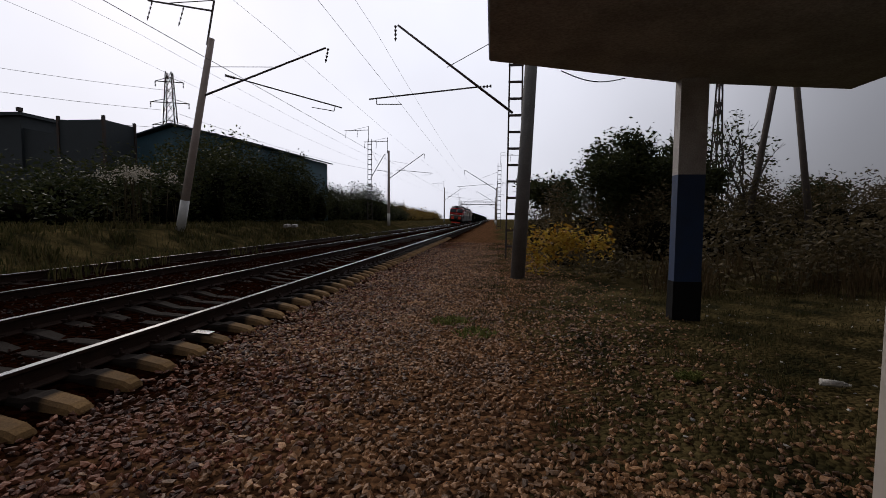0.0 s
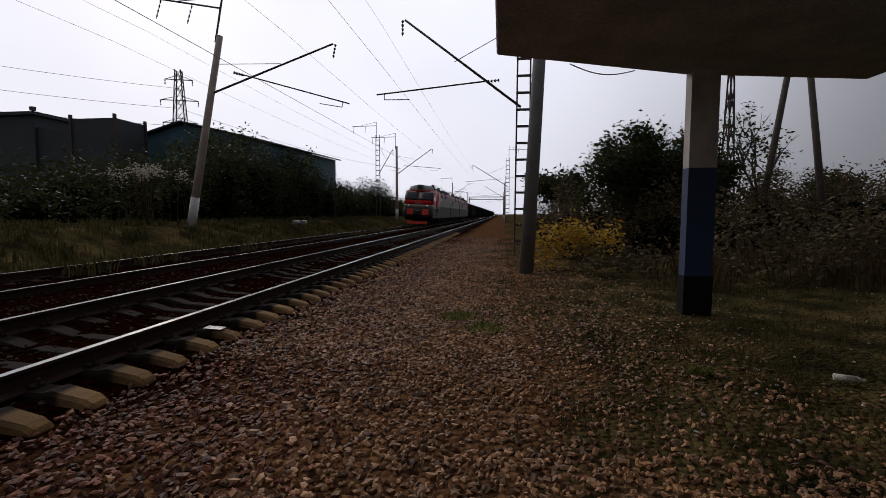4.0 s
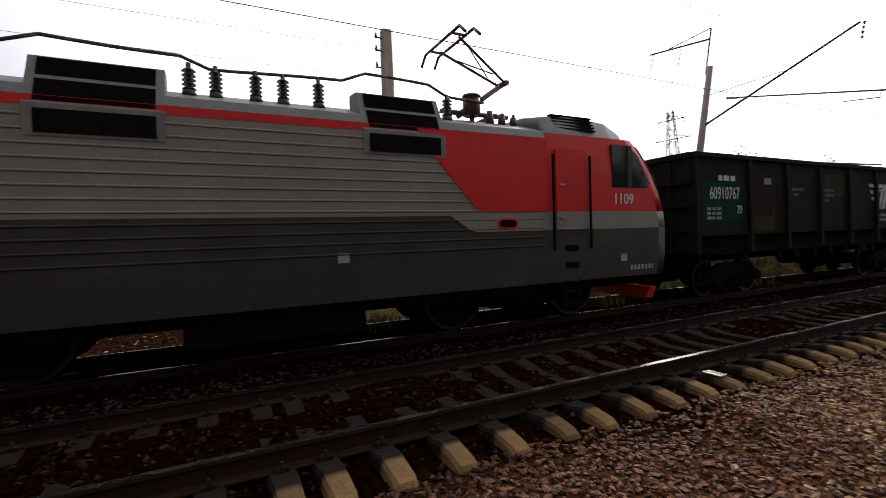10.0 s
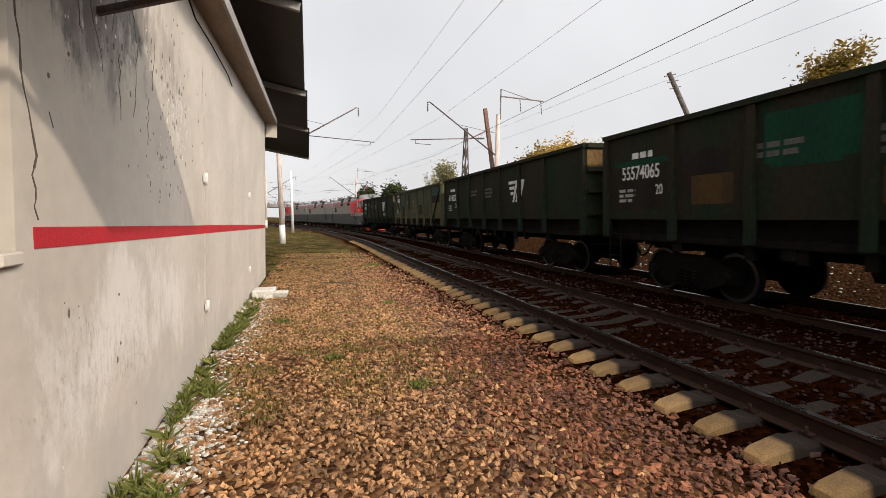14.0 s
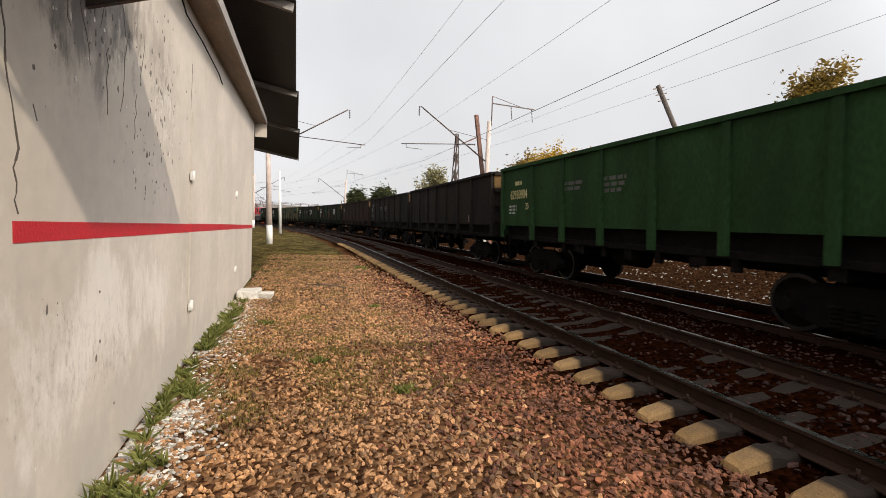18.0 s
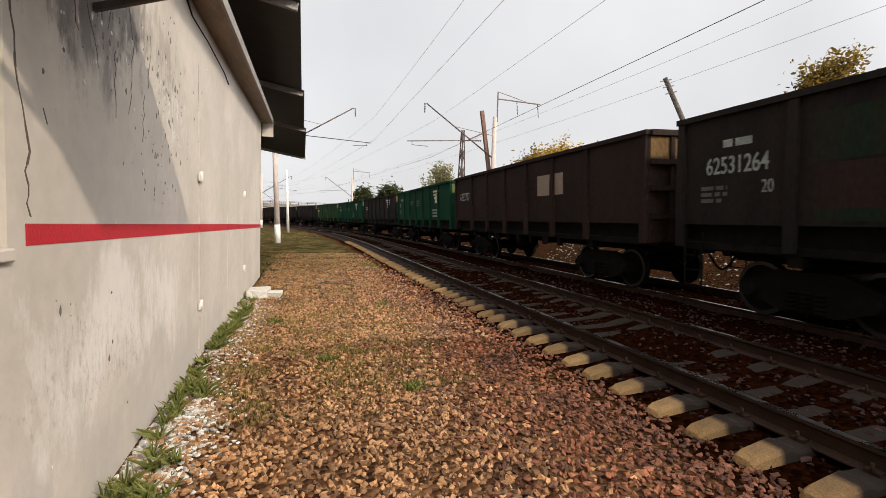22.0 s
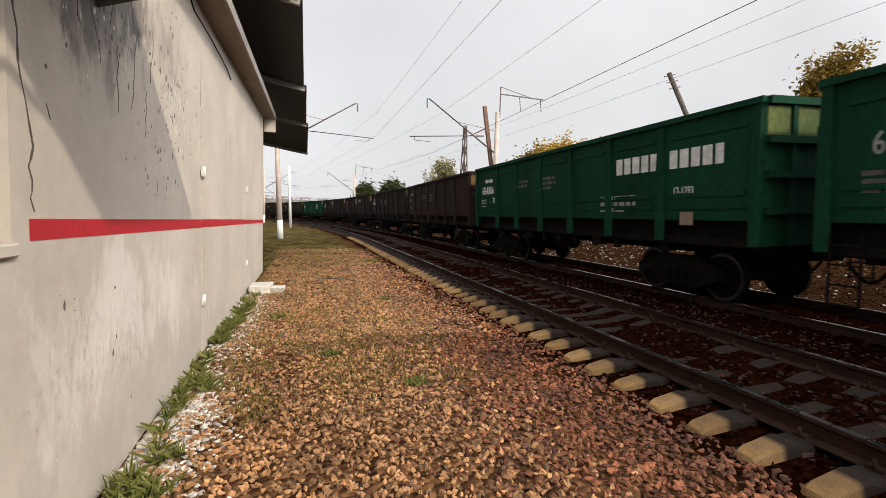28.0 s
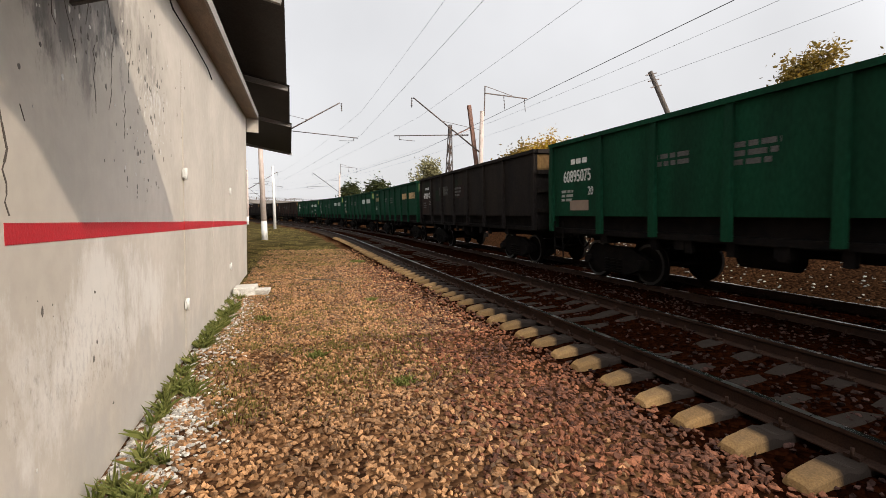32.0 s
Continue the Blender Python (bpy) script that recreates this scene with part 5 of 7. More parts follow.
def wagon(mat, label, behind, marks=(), ribbed=False):
    if mat.name not in _under:
        _under[mat.name] = wagon_meshes(mat)
    d = _under[mat.name]
    t = thing("open_wagon", label, "freight wagon", "coal train wagons")
    part("underframe", d["under"], None, t)
    part("coal_load", d["coal"], None, t, "dark coal load")
    for e in (-1, 1):
        w = part("side_wall", d["side", e], None, t)
        part("top_rail", d["rail", e], None, t)
        part("sill", d["sill", e], None, t)
        en = part("end_wall", d["end", e], None, t)
        part("end_field", d["field", e], None, en)
        for z in (1.7, 2.3, WZ1 - 0.74, WZ1 - 0.123):
            part("end_rib", d["rib", e], None, en, m=pose(0, 0, z))
        for x in (-0.9, 0.0, 0.9):
            part("end_upright", d["upright", e], None, en, m=pose(x, 0, 0))
        if ribbed:
            part("pressed_ribs", d["stiff", e], None, w)["kind"] = "stuff"
        for y in POSTS:
            part("side_post", d["post", e], None, w, m=pose(0, y, 0))
        coupler(t, e * 6.45, e)
        y = -e * 6.15
        bm = bmesh.new()
        for q in range(4):
            bar(bm, (e * 1.5, y - 0.2, 0.45 + q * 0.28), (e * 1.5, y + 0.2, 0.45 + q * 0.28), 0.025, 0.025)
        for q in (-0.2, 0.2):
            bar(bm, (e * 1.5, y + q, 0.4), (e * 1.5, y + q, 1.45), 0.025, 0.03)
        part("ladder", bm, M_BLACK, t)
    for y in (-4.33, 4.33):
        bogie(t, y, 1.85, WHEEL, 0.475, 0.86)
    for mk in marks:
        mk(t)
    return rides(t, behind)


def marks_text(body, y, z, size, mat, bold=0.0, narrow=0.72):
    def put(t):
        part("lettering", text_mesh(body, size, mat, bold, narrow), None, t, m=pose(WW - 0.066, y, z, 90, 0, 90))
    return put


def marks_bars(y, z, w, h, rows, mat, seed=1):
    """Writing too small to read: rows of plain bars."""
    def put(t):
        r = random.Random(seed)
        bm = bmesh.new()
        for k in range(rows):
            u = y
            zz = z - k * h * 1.6
            while u < y + w * (1 if k < rows - 1 else 0.7):
                ww = r.uniform(0.1, 0.32)
                box(bm, WW - 0.07, WW - 0.066, u, min(u + ww, y + w), zz, zz + h)
                u += ww + 0.06
        part("small_writing", bm, mat, t)["kind"] = "stuff"
    return put


def marks_shape(polys, y, z, mat, name="emblem", depth=0.005):
    def put(t):
        bm = bmesh.new()
        for p in polys:
            sheet(bm, [(y + a, z + b) for a, b in p], WW - 0.071, depth)
        part(name, bm, mat, t)
    return put


def emblem(y, z, s, mat):
    """Slanting bars in a tapering block."""
    polys = [[(0, 1), (1.15, 1), (1.12, 0.86), (0.05, 0.86)], [(0.1, 0.74), (0.72, 0.74), (0.62, 0.6), (0.14, 0.6)], [(0.22, 0.48), (0.58, 0.48), (0.5, 0.34), (0.24, 0.34)],
             [(0.78, 0.82), (0.98, 0.82), (0.62, 0), (0.42, 0)], [(1.10, 0.82), (1.32, 0.82), (0.95, 0), (0.75, 0)], [(1.22, 1.0), (1.75, 1.0), (1.30, 0), (1.08, 0), (1.42, 0.82), (1.22, 0.82)]]
    return marks_shape([[(a * s, b * s) for a, b in p] for p in polys], y, z, mat)


def word_bars(y, z, widths, h, mat):
    """A trade name drawn as plain blocks."""
    polys, u = [], 0
    for w in widths:
        if w > 0:
            polys.append([(u, 0), (u + w, 0), (u + w, h), (u, h)])
        u += abs(w) + 0.07

    def put(t):
        for p in polys:
            marks_shape([p], y, z, mat, "letter_block")(t)
    return put


# numbers stand at the leading end of each side (local -y is the way the train goes)
def std(number, mat=None, seed=1, size=0.42, up=0.0, faint=None):
    mat = mat or M_MARK
    small = faint or (M_DULL if mat is M_FAINT else M_FAINT)
    return [marks_bars(-5.55, 2.95 + up, 0.75, 0.13, 1, mat, seed), marks_text(number, -5.9, 2.5 + up, size, mat, 0.004), marks_text("20", -4.82, 2.14, 0.30, mat),
            marks_bars(-6.0, 2.22, 0.55, 0.07, 3, small, seed + 1), marks_bars(-2.6, 2.75, 0.9, 0.09, 2, M_DULL, seed + 2), marks_bars(-0.8, 2.75, 0.8, 0.09, 3, M_DULL, seed + 3)]


def repaint(mat):
    """A freshly painted field behind the number."""
    return marks_shape([[(0, 0), (1.72, 0), (1.72, 0.98), (0, 0.98)]], -6.15, 1.94, mat, "painted_field", 0.003)


def panels(seed, mats, n):
    """Repainted rectangles between the posts."""
    def put(t):
        r = random.Random(seed)
        for k in range(n):
            bay = r.randrange(7)
            room = POSTS[bay + 1] - POSTS[bay] - 0.2
            w, h = room * r.uniform(0.4, 1.0), r.uniform(0.4, 1.1)
            y, z = POSTS[bay] + 0.1 + r.uniform(0, room - w), r.uniform(1.65, 3.4 - h)
            marks_shape([[(0, 0), (w, 0), (w, h), (0, h)]], y, z, mats[k % len(mats)], "painted_panel", 0.0028 + 0.0003 * k)(t)
    return put


def braces(t):
    """Slanting stiffeners over the end bays."""
    for ya, yb in ((-4.4, -6.3), (4.4, 6.3)):
        bm = bmesh.new()
        bar(bm, (WW - 0.04, ya if ya > 0 else yb, 1.4 if ya > 0 else 3.4), (WW - 0.04, yb if ya > 0 else ya, 3.4 if ya > 0 else 1.9), 0.07, 0.08)
        part("brace", bm, M_DARKGREEN, t, "slanting steel brace")


M_OCHRE = material("ochre_marking", (0.30, 0.20, 0.07), 0.7, bump=0)
M_BOARD = material("pinkish_board", (0.20, 0.12, 0.09), 0.7, vary=0.15, scale=4, fine=30, bump=0)
M_FIELD = wagon_paint("fresh_green_field", (0.008, 0.036, 0.021), (0.007, 0.026, 0.016), 0.4)
M_DISC = material("dull_red_print", (0.16, 0.03, 0.025), 0.8, bump=0)


def board(y, z, w, h):
    """A pale sign board with a red disc and plain bars for its trade name."""
    def put(t):
        bm = bmesh.new()
        sheet(bm, [(y, z), (y + w, z), (y + w, z + h), (y, z + h)], WW - 0.071, 0.008)
        b_ = part("sign_board", bm, M_BOARD, t, "pale pinkish sign board")
        bm = bmesh.new()
        rod(bm, (WW - 0.064, y + 0.17 * w, z + h / 2), (WW - 0.0605, y + 0.17 * w, z + h / 2), h * 0.34, n=16)
        part("disc", bm, M_DISC, b_)
        for k in range(5):
            bm = bmesh.new()
            sheet(bm, [(y + w * (0.37 + 0.105 * k + a * 0.08), z + h * (0.42 + c * 0.2)) for a, c in ((0, 0), (1, 0), (1, 1), (0, 1))], WW - 0.064, 0.0035)
            part("letter_block", bm, M_DISC, b_)
    return put


KINDS = [
    (M_DARKGREEN, "dirty dark green open coal wagon", [panels(8, [M_OLIVE, M_BROWN], 4), repaint(M_FIELD)] + std("60910767", seed=3) + [marks_bars(-3.6, 2.9, 0.5, 0.16, 1, M_FAINT, 2), emblem(2.2, 2.25, 0.8, M_MARK), marks_bars(2.7, 2.0, 1.2, 0.09, 2, M_FAINT, 4)]),
    (M_TAN, "patchy tan and green open coal wagon with braced ends", [panels(4, [M_DARKGREEN, wagon_paint("ochre_panel", (0.085, 0.07, 0.032), (0.06, 0.05, 0.025)), wagon_paint("pale_teal_panel", (0.035, 0.058, 0.046), (0.03, 0.045, 0.036)), M_BROWN], 11), braces] + std("56670029", seed=5, up=0.32)),
    (M_DARKGREEN, "dark green open coal wagon", std("61148532", seed=7) + [emblem(1.6, 2.2, 0.75, M_MARK)]),
    (M_DARKGREEN, "rust-streaked dark green open coal wagon", [panels(12, [wagon_paint("rust_streak_panel", (0.055, 0.032, 0.014), (0.03, 0.02, 0.012)), M_FIELD, M_DARK], 9), repaint(M_FIELD)] + std("55574065", seed=9) + [emblem(2.2, 2.25, 0.7, M_MARK)]),
    (M_BROWN, "red-brown open coal wagon", [marks_bars(-5.6, 2.8, 1.2, 0.12, 2, M_FAINT, 11)]),
    (M_DARK, "blackened brown open coal wagon", std("63", M_FAINT, 13)),
    (M_DARK, "blackened open coal wagon", [marks_shape([[(0, 0), (0.25, 0), (0.25, 0.3), (0, 0.3)]], 3.9, 1.7, M_PATCH, "notice")]),
    (M_FADED, "faded olive-green open coal wagon with yellowed lettering", std("62930904", material("yellowed_marking", (0.42, 0.36, 0.16), 0.7, bump=0), 15)),
    (M_GREEN, "bright green open coal wagon with a pale emblem", std("64676485", M_FAINT, 17) + [emblem(3.2, 2.55, 0.70, material("cream_emblem", (0.60, 0.52, 0.36), 0.7, bump=0)), marks_bars(1.8, 2.1, 0.9, 0.1, 3, M_FAINT, 18)]),
    (M_DARK, "blackened open coal wagon with a pale emblem", [emblem(3.45, 2.57, 0.66, M_MARK), marks_bars(-5.5, 2.7, 1.1, 0.12, 2, M_FAINT, 19)]),
    (M_GREEN, "clean green open coal wagon with a pale emblem", std("64", M_FAINT, 21) + [emblem(3.2, 2.55, 0.70, material("ivory_emblem", (0.60, 0.52, 0.36), 0.7, bump=0)), marks_bars(3.0, 2.1, 0.9, 0.1, 3, M_FAINT, 22)]),
    (M_BROWN, "brown open coal wagon with a bare rectangular patch", [marks_shape([[(0, 0), (1.5, 0), (1.5, 0.62), (0, 0.62)]], 1.6, 2.4, M_PATCH, "bare_patch"), marks_text("6233797", -5.9, 2.5, 0.5, M_FAINT)]),
    (M_DARK, "sooty open coal wagon with a faded emblem", [panels(21, [M_DARKGREEN, M_BROWN, M_FIELD], 8)] + std("62531264", M_FAINT, 25) + [emblem(3.0, 2.3, 0.8, material("sooty_emblem", (0.07, 0.056, 0.045), 0.8, bump=0))]),
    (M_GREEN, "green open coal wagon with white lettering", std("64692437", seed=27) + [emblem(2.4, 2.3, 0.8, material("pale_emblem", (0.55, 0.5, 0.36), 0.7, bump=0)), marks_shape([[(0, 0), (0.8, 0), (0.8, 0.28), (0, 0.28)]], -1.6, 1.95, M_FAINT, "plate_frame")]),
    (M_DARK, "black-brown open coal wagon with a pink board", std("63946016", seed=29, faint=M_DULL) + [board(-0.67, 2.83, 1.27, 0.52), marks_bars(-0.37, 2.5, 0.9, 0.09, 3, M_DULL, 30)]),
    (M_DARK, "black-brown open coal wagon with a pink board and lettering", std("54", M_FAINT, 31) + [board(-0.60, 2.83, 1.40, 0.5), word_bars(1.17, 2.95, [0.3, 0.3, 0.3, 0.35], 0.26, M_PATCH)]),
    (M_DARK, "sooty black open coal wagon", std("61446159", seed=33, faint=M_DULL)),
    (M_BROWN, "brown open coal wagon", std("61", M_FAINT, 35)),
    (M_GREEN, "green open coal wagon with a large white trade name", std("63640866", seed=37) + [word_bars(2.82, 2.62, [0.21, 0.21, 0.22, 0.21, 0.21, -0.2, 0.20, 0.21, 0.20, 0.21, 0.17], 0.36, M_MARK), marks_bars(2.2, 2.05, 1.3, 0.09, 3, M_FAINT, 38), marks_text("12-1293", 4.6, 2.1, 0.22, M_MARK), marks_shape([[(0, 0), (0.32, 0), (0.32, 0.26), (0, 0.26)]], 4.8, 1.5, M_PATCH, "notice")]),
    (M_GREEN, "green open coal wagon with a white trade name and small plates", std("63", M_FAINT, 36) + [word_bars(2.82, 2.62, [0.21, 0.21, 0.22, 0.21, 0.21, -0.2, 0.20, 0.21, 0.20, 0.21, 0.17], 0.36, M_MARK), marks_shape([[(0, 0), (0.5, 0), (0.5, 0.2), (0, 0.2)]], -5.7, 1.75, M_MARK, "plate_frame")]),
    (M_GREEN, "green open coal wagon with a white trade name, dustier", std("622", seed=39) + [word_bars(2.82, 2.62, [0.21, 0.21, 0.22, 0.21, 0.21, -0.2, 0.20, 0.21, 0.20, 0.21, 0.17], 0.36, M_MARK), marks_shape([[(0, 0), (0.8, 0), (0.8, 0.25), (0, 0.25)]], -5.7, 1.75, M_PATCH, "sign_board")]),
    (M_GREEN, "green open coal wagon with a small orange board", std("64264138", M_OCHRE, 41, up=0.2) + [word_bars(2.82, 2.62, [0.21, 0.21, 0.22, 0.21, 0.21, -0.2, 0.20, 0.21, 0.20, 0.21, 0.17], 0.36, material("orange_marking", (0.5, 0.3, 0.12), 0.7, bump=0))]),
    (M_DARK, "sooty open coal wagon with small white lettering", std("60908142", seed=43, faint=M_DULL) + [marks_shape([[(0, 0), (1.25, 0), (1.25, 0.42), (0, 0.42)]], -3.05, 2.55, wagon_paint("grey_patch", (0.06, 0.058, 0.05), (0.04, 0.04, 0.036)), "faded_patch"), panels(31, [M_BROWN, M_DARKGREEN], 6)]),
    (M_GREEN, "deep green open coal wagon with an orange board", std("60895075", seed=47) + [marks_shape([[(0, 0), (0.8, 0), (0.8, 0.26), (0, 0.26)]], -5.6, 1.75, M_PATCH, "sign_board")]),
]
EXTRA = [(M_GREEN, "green open coal wagon"), (M_DARK, "blackened open coal wagon"), (M_BROWN, "brown open coal wagon"), (M_GREEN, "green open coal wagon"), (M_DARK, "sooty open coal wagon")]
for k, (mat, label, marks) in enumerate(KINDS):
    wagon(mat, label, 7.08 + 13.92 * k, marks, "trade name" in label)
for k, (mat, label) in enumerate(EXTRA):
    wagon(mat, label, 7.08 + 13.92 * (len(KINDS) + k))

# ---- overhead line ----
def insulator(bm, p, q, n=4, r=0.06):
    p, q = Vector(p), Vector(q)
    for k in range(n):
        a = p.lerp(q, (k + 0.15) / n)
        b = p.lerp(q, (k + 0.7) / n)
        rod(bm, a, b, r, r * 0.5, 8)
    rod(bm, p, q, 0.015, n=5)


def catenary_mast(x, y, side, kind, base=0.0, lean=(0, 0), height=9.6, reach=None, label="", h0=5.6, rise=3.0):
    """A mast beside the line with a sloping bracket, a registration arm and a feeder bracket. side: -1 when the wires are towards -x."""
    t = thing("catenary_mast", label or ("grey concrete catenary mast with a steel bracket" if kind == "pole" else "steel lattice catenary mast with a bracket"), "catenary mast", "catenary masts", m=pose(x, y, base, lean[1], lean[0]))
    bm = bmesh.new()
    if kind == "pole":
        rod(bm, (0, 0, -0.3), (0, 0, height), 0.19, 0.13, 12)
        part("pole", bm, M_POLE, t)
        bm = bmesh.new()
        rod(bm, (0, 0, -0.2), (0, 0, 1.25), 0.196, 0.190, 12)
        part("white_base", bm, M_WHITE, t, "whitewashed foot")
    else:
        for sx in (-0.28, 0.28):
            bar(bm, (sx, 0, -0.2), (sx * 0.8, 0, height), 0.10, 0.06)
        k = 0.5
        while k < height:
            bar(bm, (-0.28, 0, k), (0.28, 0, k), 0.04, 0.09)
            k += 0.62
        part("lattice", bm, M_STEEL, t)
    r = reach if reach is not None else 4.6
    bm = bmesh.new()                            # sloping cantilever
    rod(bm, (side * 0.1, 0, h0), (side * r * 0.95, 0, h0 + rise), 0.05, 0.04, 8)
    rod(bm, (side * 0.1, 0, height - 1.2), (side * r * 0.55, 0, h0 + 1.75), 0.015, n=5)
    part("bracket", bm, M_STEEL, t)
    rod_end = bmesh.new()
    insulator(rod_end, (side * r * 0.97, 0, h0 + rise), (side * r * 0.97, 0, h0 + rise - 0.6))
    part("suspension_insulator", rod_end, M_INS, t)
    bm = bmesh.new()
    insulator(bm, (side * 0.9, 0, h0 + 1.02), (side * 1.4, 0, h0 + 0.98), 4, 0.07)
    part("arm_insulator", bm, M_INS, t)
    bm = bmesh.new()                            # registration arm
    rod(bm, (side * 1.35, 0, h0 + 1.0), (side * (r + 0.9), 0, h0 + 0.62), 0.03, n=6)
    pipe(bm, [(side * (r + 0.6), 0, h0 + 0.64), (side * (r + 0.6), 0, h0 + 0.42), (side * (r - 0.4), 0, h0 + 0.40)], 0.018)
    part("registration_arm", bm, M_STEEL, t)
    bm = bmesh.new()                            # feeder bracket on top
    bar(bm, (-side * 0.16, 0, height - 0.3), (-side * 0.16, 0, height + 1.6), 0.06, 0.06)
    bar(bm, (-side * 0.16, 0, height + 1.15), (-side * 3.2, 0, height + 1.1), 0.06, 0.06)
    bar(bm, (-side * 0.16, 0, height + 1.6), (-side * 2.2, 0, height + 1.15), 0.03, 0.03)
    part("feeder_bracket", bm, M_STEEL, t)
    for q in (1.5, 3.0):
        bm = bmesh.new()
        insulator(bm, (-side * q, 0, height + 1.08), (-side * (q + 0.1), 0, height + 0.25), 4, 0.04)
        part("feeder_insulator", bm, M_INS, t)
    return t


def span(name, pts, r, sag, label):
    """A wire over several supports."""
    bm = bmesh.new()
    for a, b in zip(pts[:-1], pts[1:]):
        a, b = Vector(a), Vector(b)
        q = [a.lerp(b, k / 10) - Vector((0, 0, sag * 4 * (k / 10) * (1 - k / 10))) for k in range(11)]
        pipe(bm, q, r, 4)
    return tagged(part(name, bm, M_WIRE), label, "wire", "overhead wires")


LEFT = [(-13.3, 19.5), (-13.3, 72), (-13.0, 125)]
RIGHT = [(0.8, 18.0), (0.9, 70.0), (0.9, 122.0)]
catenary_mast(-13.94, 19.5, 1, "pole", 1.05, (11.6, 0), 8.4, 5.4, "leaning concrete catenary mast with a steel bracket", 5.95, 2.94)
catenary_mast(0.8, 18.0, -1, "lattice", 0.0, (0, 0), 9.8, 4.75, "", 5.55, 3.38)
for y, yl in ((68.0, 57.0), (120.0, 124.0), (175.0, 179.0)):
    catenary_mast(0.9, y, -1, "lattice" if y < 100 else "pole", 0.0, (0, 0), 9.6, 5.2)
    catenary_mast(-12.9, yl, 1, "pole", 0.9, (0, 0), 9.0, 4.6)
for s, lat, side, base, tall_, h0 in ((-33.6, 6.15, -1, 0.0, 9.9, 6.35), (-28.0, -7.1, 1, 0.6, 8.0, 5.4), (-82.0, 5.2, -1, 0.0, 8.6, 5.6), (-80.0, -9.2, 1, 0.3, 8.6, 5.4), (-130.0, 5.2, -1, 0.0, 8.6, 5.6), (-128.0, -9.2, 1, 0.3, 8.6, 5.6)):
    x, y, h = on_line(s, lat)
    m = catenary_mast(x, y, side, "pole", base, (0, 0), tall_, 5.6 if s == -33.6 else 4.8, "pinkish concrete catenary mast with a whitewashed foot", h0)
    m.matrix_basis = pose(x, y, base, 0, 2.4 if s == -33.6 else 0, h)
x, y, h = on_line(-58.0, 4.4)
white_post = thing("white_post", "slender whitewashed concrete post beside the line", "post", m=pose(x, y, -0.1, 0, 2))
bm = bmesh.new()
rod(bm, (0, 0, 0), (0, 0, 7.3), 0.17, 0.13, 10)
part("shaft", bm, M_WHITE, white_post)


def line_pts(lat, z, ss):
    return [(*on_line(s, lat)[:2], z) for s in ss]


SS = [400, 230, 175, 120, 68, 18, -32, -81, -129, -180, -240]
span("contact_wire", line_pts(0.0, 7.2, SS), 0.007, 0.05, "copper contact wire above the nearer track")
span("messenger_wire", line_pts(0.0, 8.75, SS), 0.006, 0.3, "sagging carrier wire above the nearer track")
span("contact_wire", line_pts(-GAP, 6.35, SS), 0.010, 0.02, "copper contact wire above the farther track")
span("messenger_wire", line_pts(-GAP, 8.8, SS), 0.007, 0.2, "sagging carrier wire above the farther track")
span("feeder_wire", line_pts(-9.9, 9.0, SS), 0.006, 0.3, "high feeder wire on the far masts")
span("feeder_wire", line_pts(-11.5, 8.7, SS), 0.006, 0.3, "high feeder wire on the far masts")
catenary_mast(-15.3, 57.0, 1, "lattice", 0.9, (0, 0), 10.4, 2.0)
tall = thing("square_concrete_pole", "tall square concrete pole beside the farther track", "pole", m=pose(-12.0, 4.55, 0.9, 0, 2))
bm = bmesh.new()
vs = box(bm, -0.17, 0.17, -0.17, 0.17, -0.3, 7.1)
for v in vs[4:]:
    v.co.x *= 0.8
    v.co.y *= 0.8
bevel(bm, 0.03)
part("shaft", bm, M_POLE, tall)
for z in (6.0, 6.45, 6.8):
    bm = bmesh.new()
    rod(bm, (0.1, -0.15, z), (0.1, -0.32, z + 0.03), 0.02, n=6)
    rod(bm, (0.1, -0.32, z), (0.1, -0.32, z + 0.14), 0.045, 0.03, 8)
    part("peg_insulator", bm, M_INS, tall)

near_pole = thing("concrete_post", "leaning round concrete post beside the canopy", "post", m=pose(0.66, 12.1, -0.1, 0, 2.6))
bm = bmesh.new()
rod(bm, (0, 0, 0), (0, 0, 6.6), 0.185, 0.15, 14)
part("shaft", bm, M_SLAB, near_pole)

# ---- plants ----
def leaf_cloud(name, blobs, n, size, mat, seed, flat=0.5, jitter=0.5):
    """Many small leaves round the twigs of a crown, gathered in uneven clumps. blobs: x, y, z, rx, ry, rz."""
    r = np.random.default_rng(seed)
    blobs = np.array(blobs, float)
    vol = blobs[:, 3] * blobs[:, 4] * blobs[:, 5]
    pick = r.choice(len(blobs), n // 14, p=vol / vol.sum())
    d = r.normal(size=(len(pick), 3))
    d /= np.linalg.norm(d, axis=1)[:, None]
    d *= (r.random(len(pick)) ** 0.42)[:, None]
    cl = blobs[pick, :3] + d * blobs[pick, 3:]
    c = np.repeat(cl, 14, axis=0) + r.normal(size=(len(cl) * 14, 3)) * (size * 2.3)
    k = len(c)
    u = r.normal(size=(k, 3))
    u[:, 2] *= flat
    u /= np.linalg.norm(u, axis=1)[:, None]
    w = r.normal(size=(k, 3))
    w -= (w * u).sum(1)[:, None] * u
    w /= np.linalg.norm(w, axis=1)[:, None]
    s = size * (0.6 + 0.8 * r.random(k))[:, None]
    v = np.empty((k, 4, 3))
    v[:, 0], v[:, 1], v[:, 2], v[:, 3] = c - u * s, c + w * s * 0.45, c + u * s, c - w * s * 0.45
    v[..., 2] = np.maximum(v[..., 2], -0.2)
    return soup(name, v.reshape(-1, 3), np.arange(k * 4).reshape(-1, 4), mat)


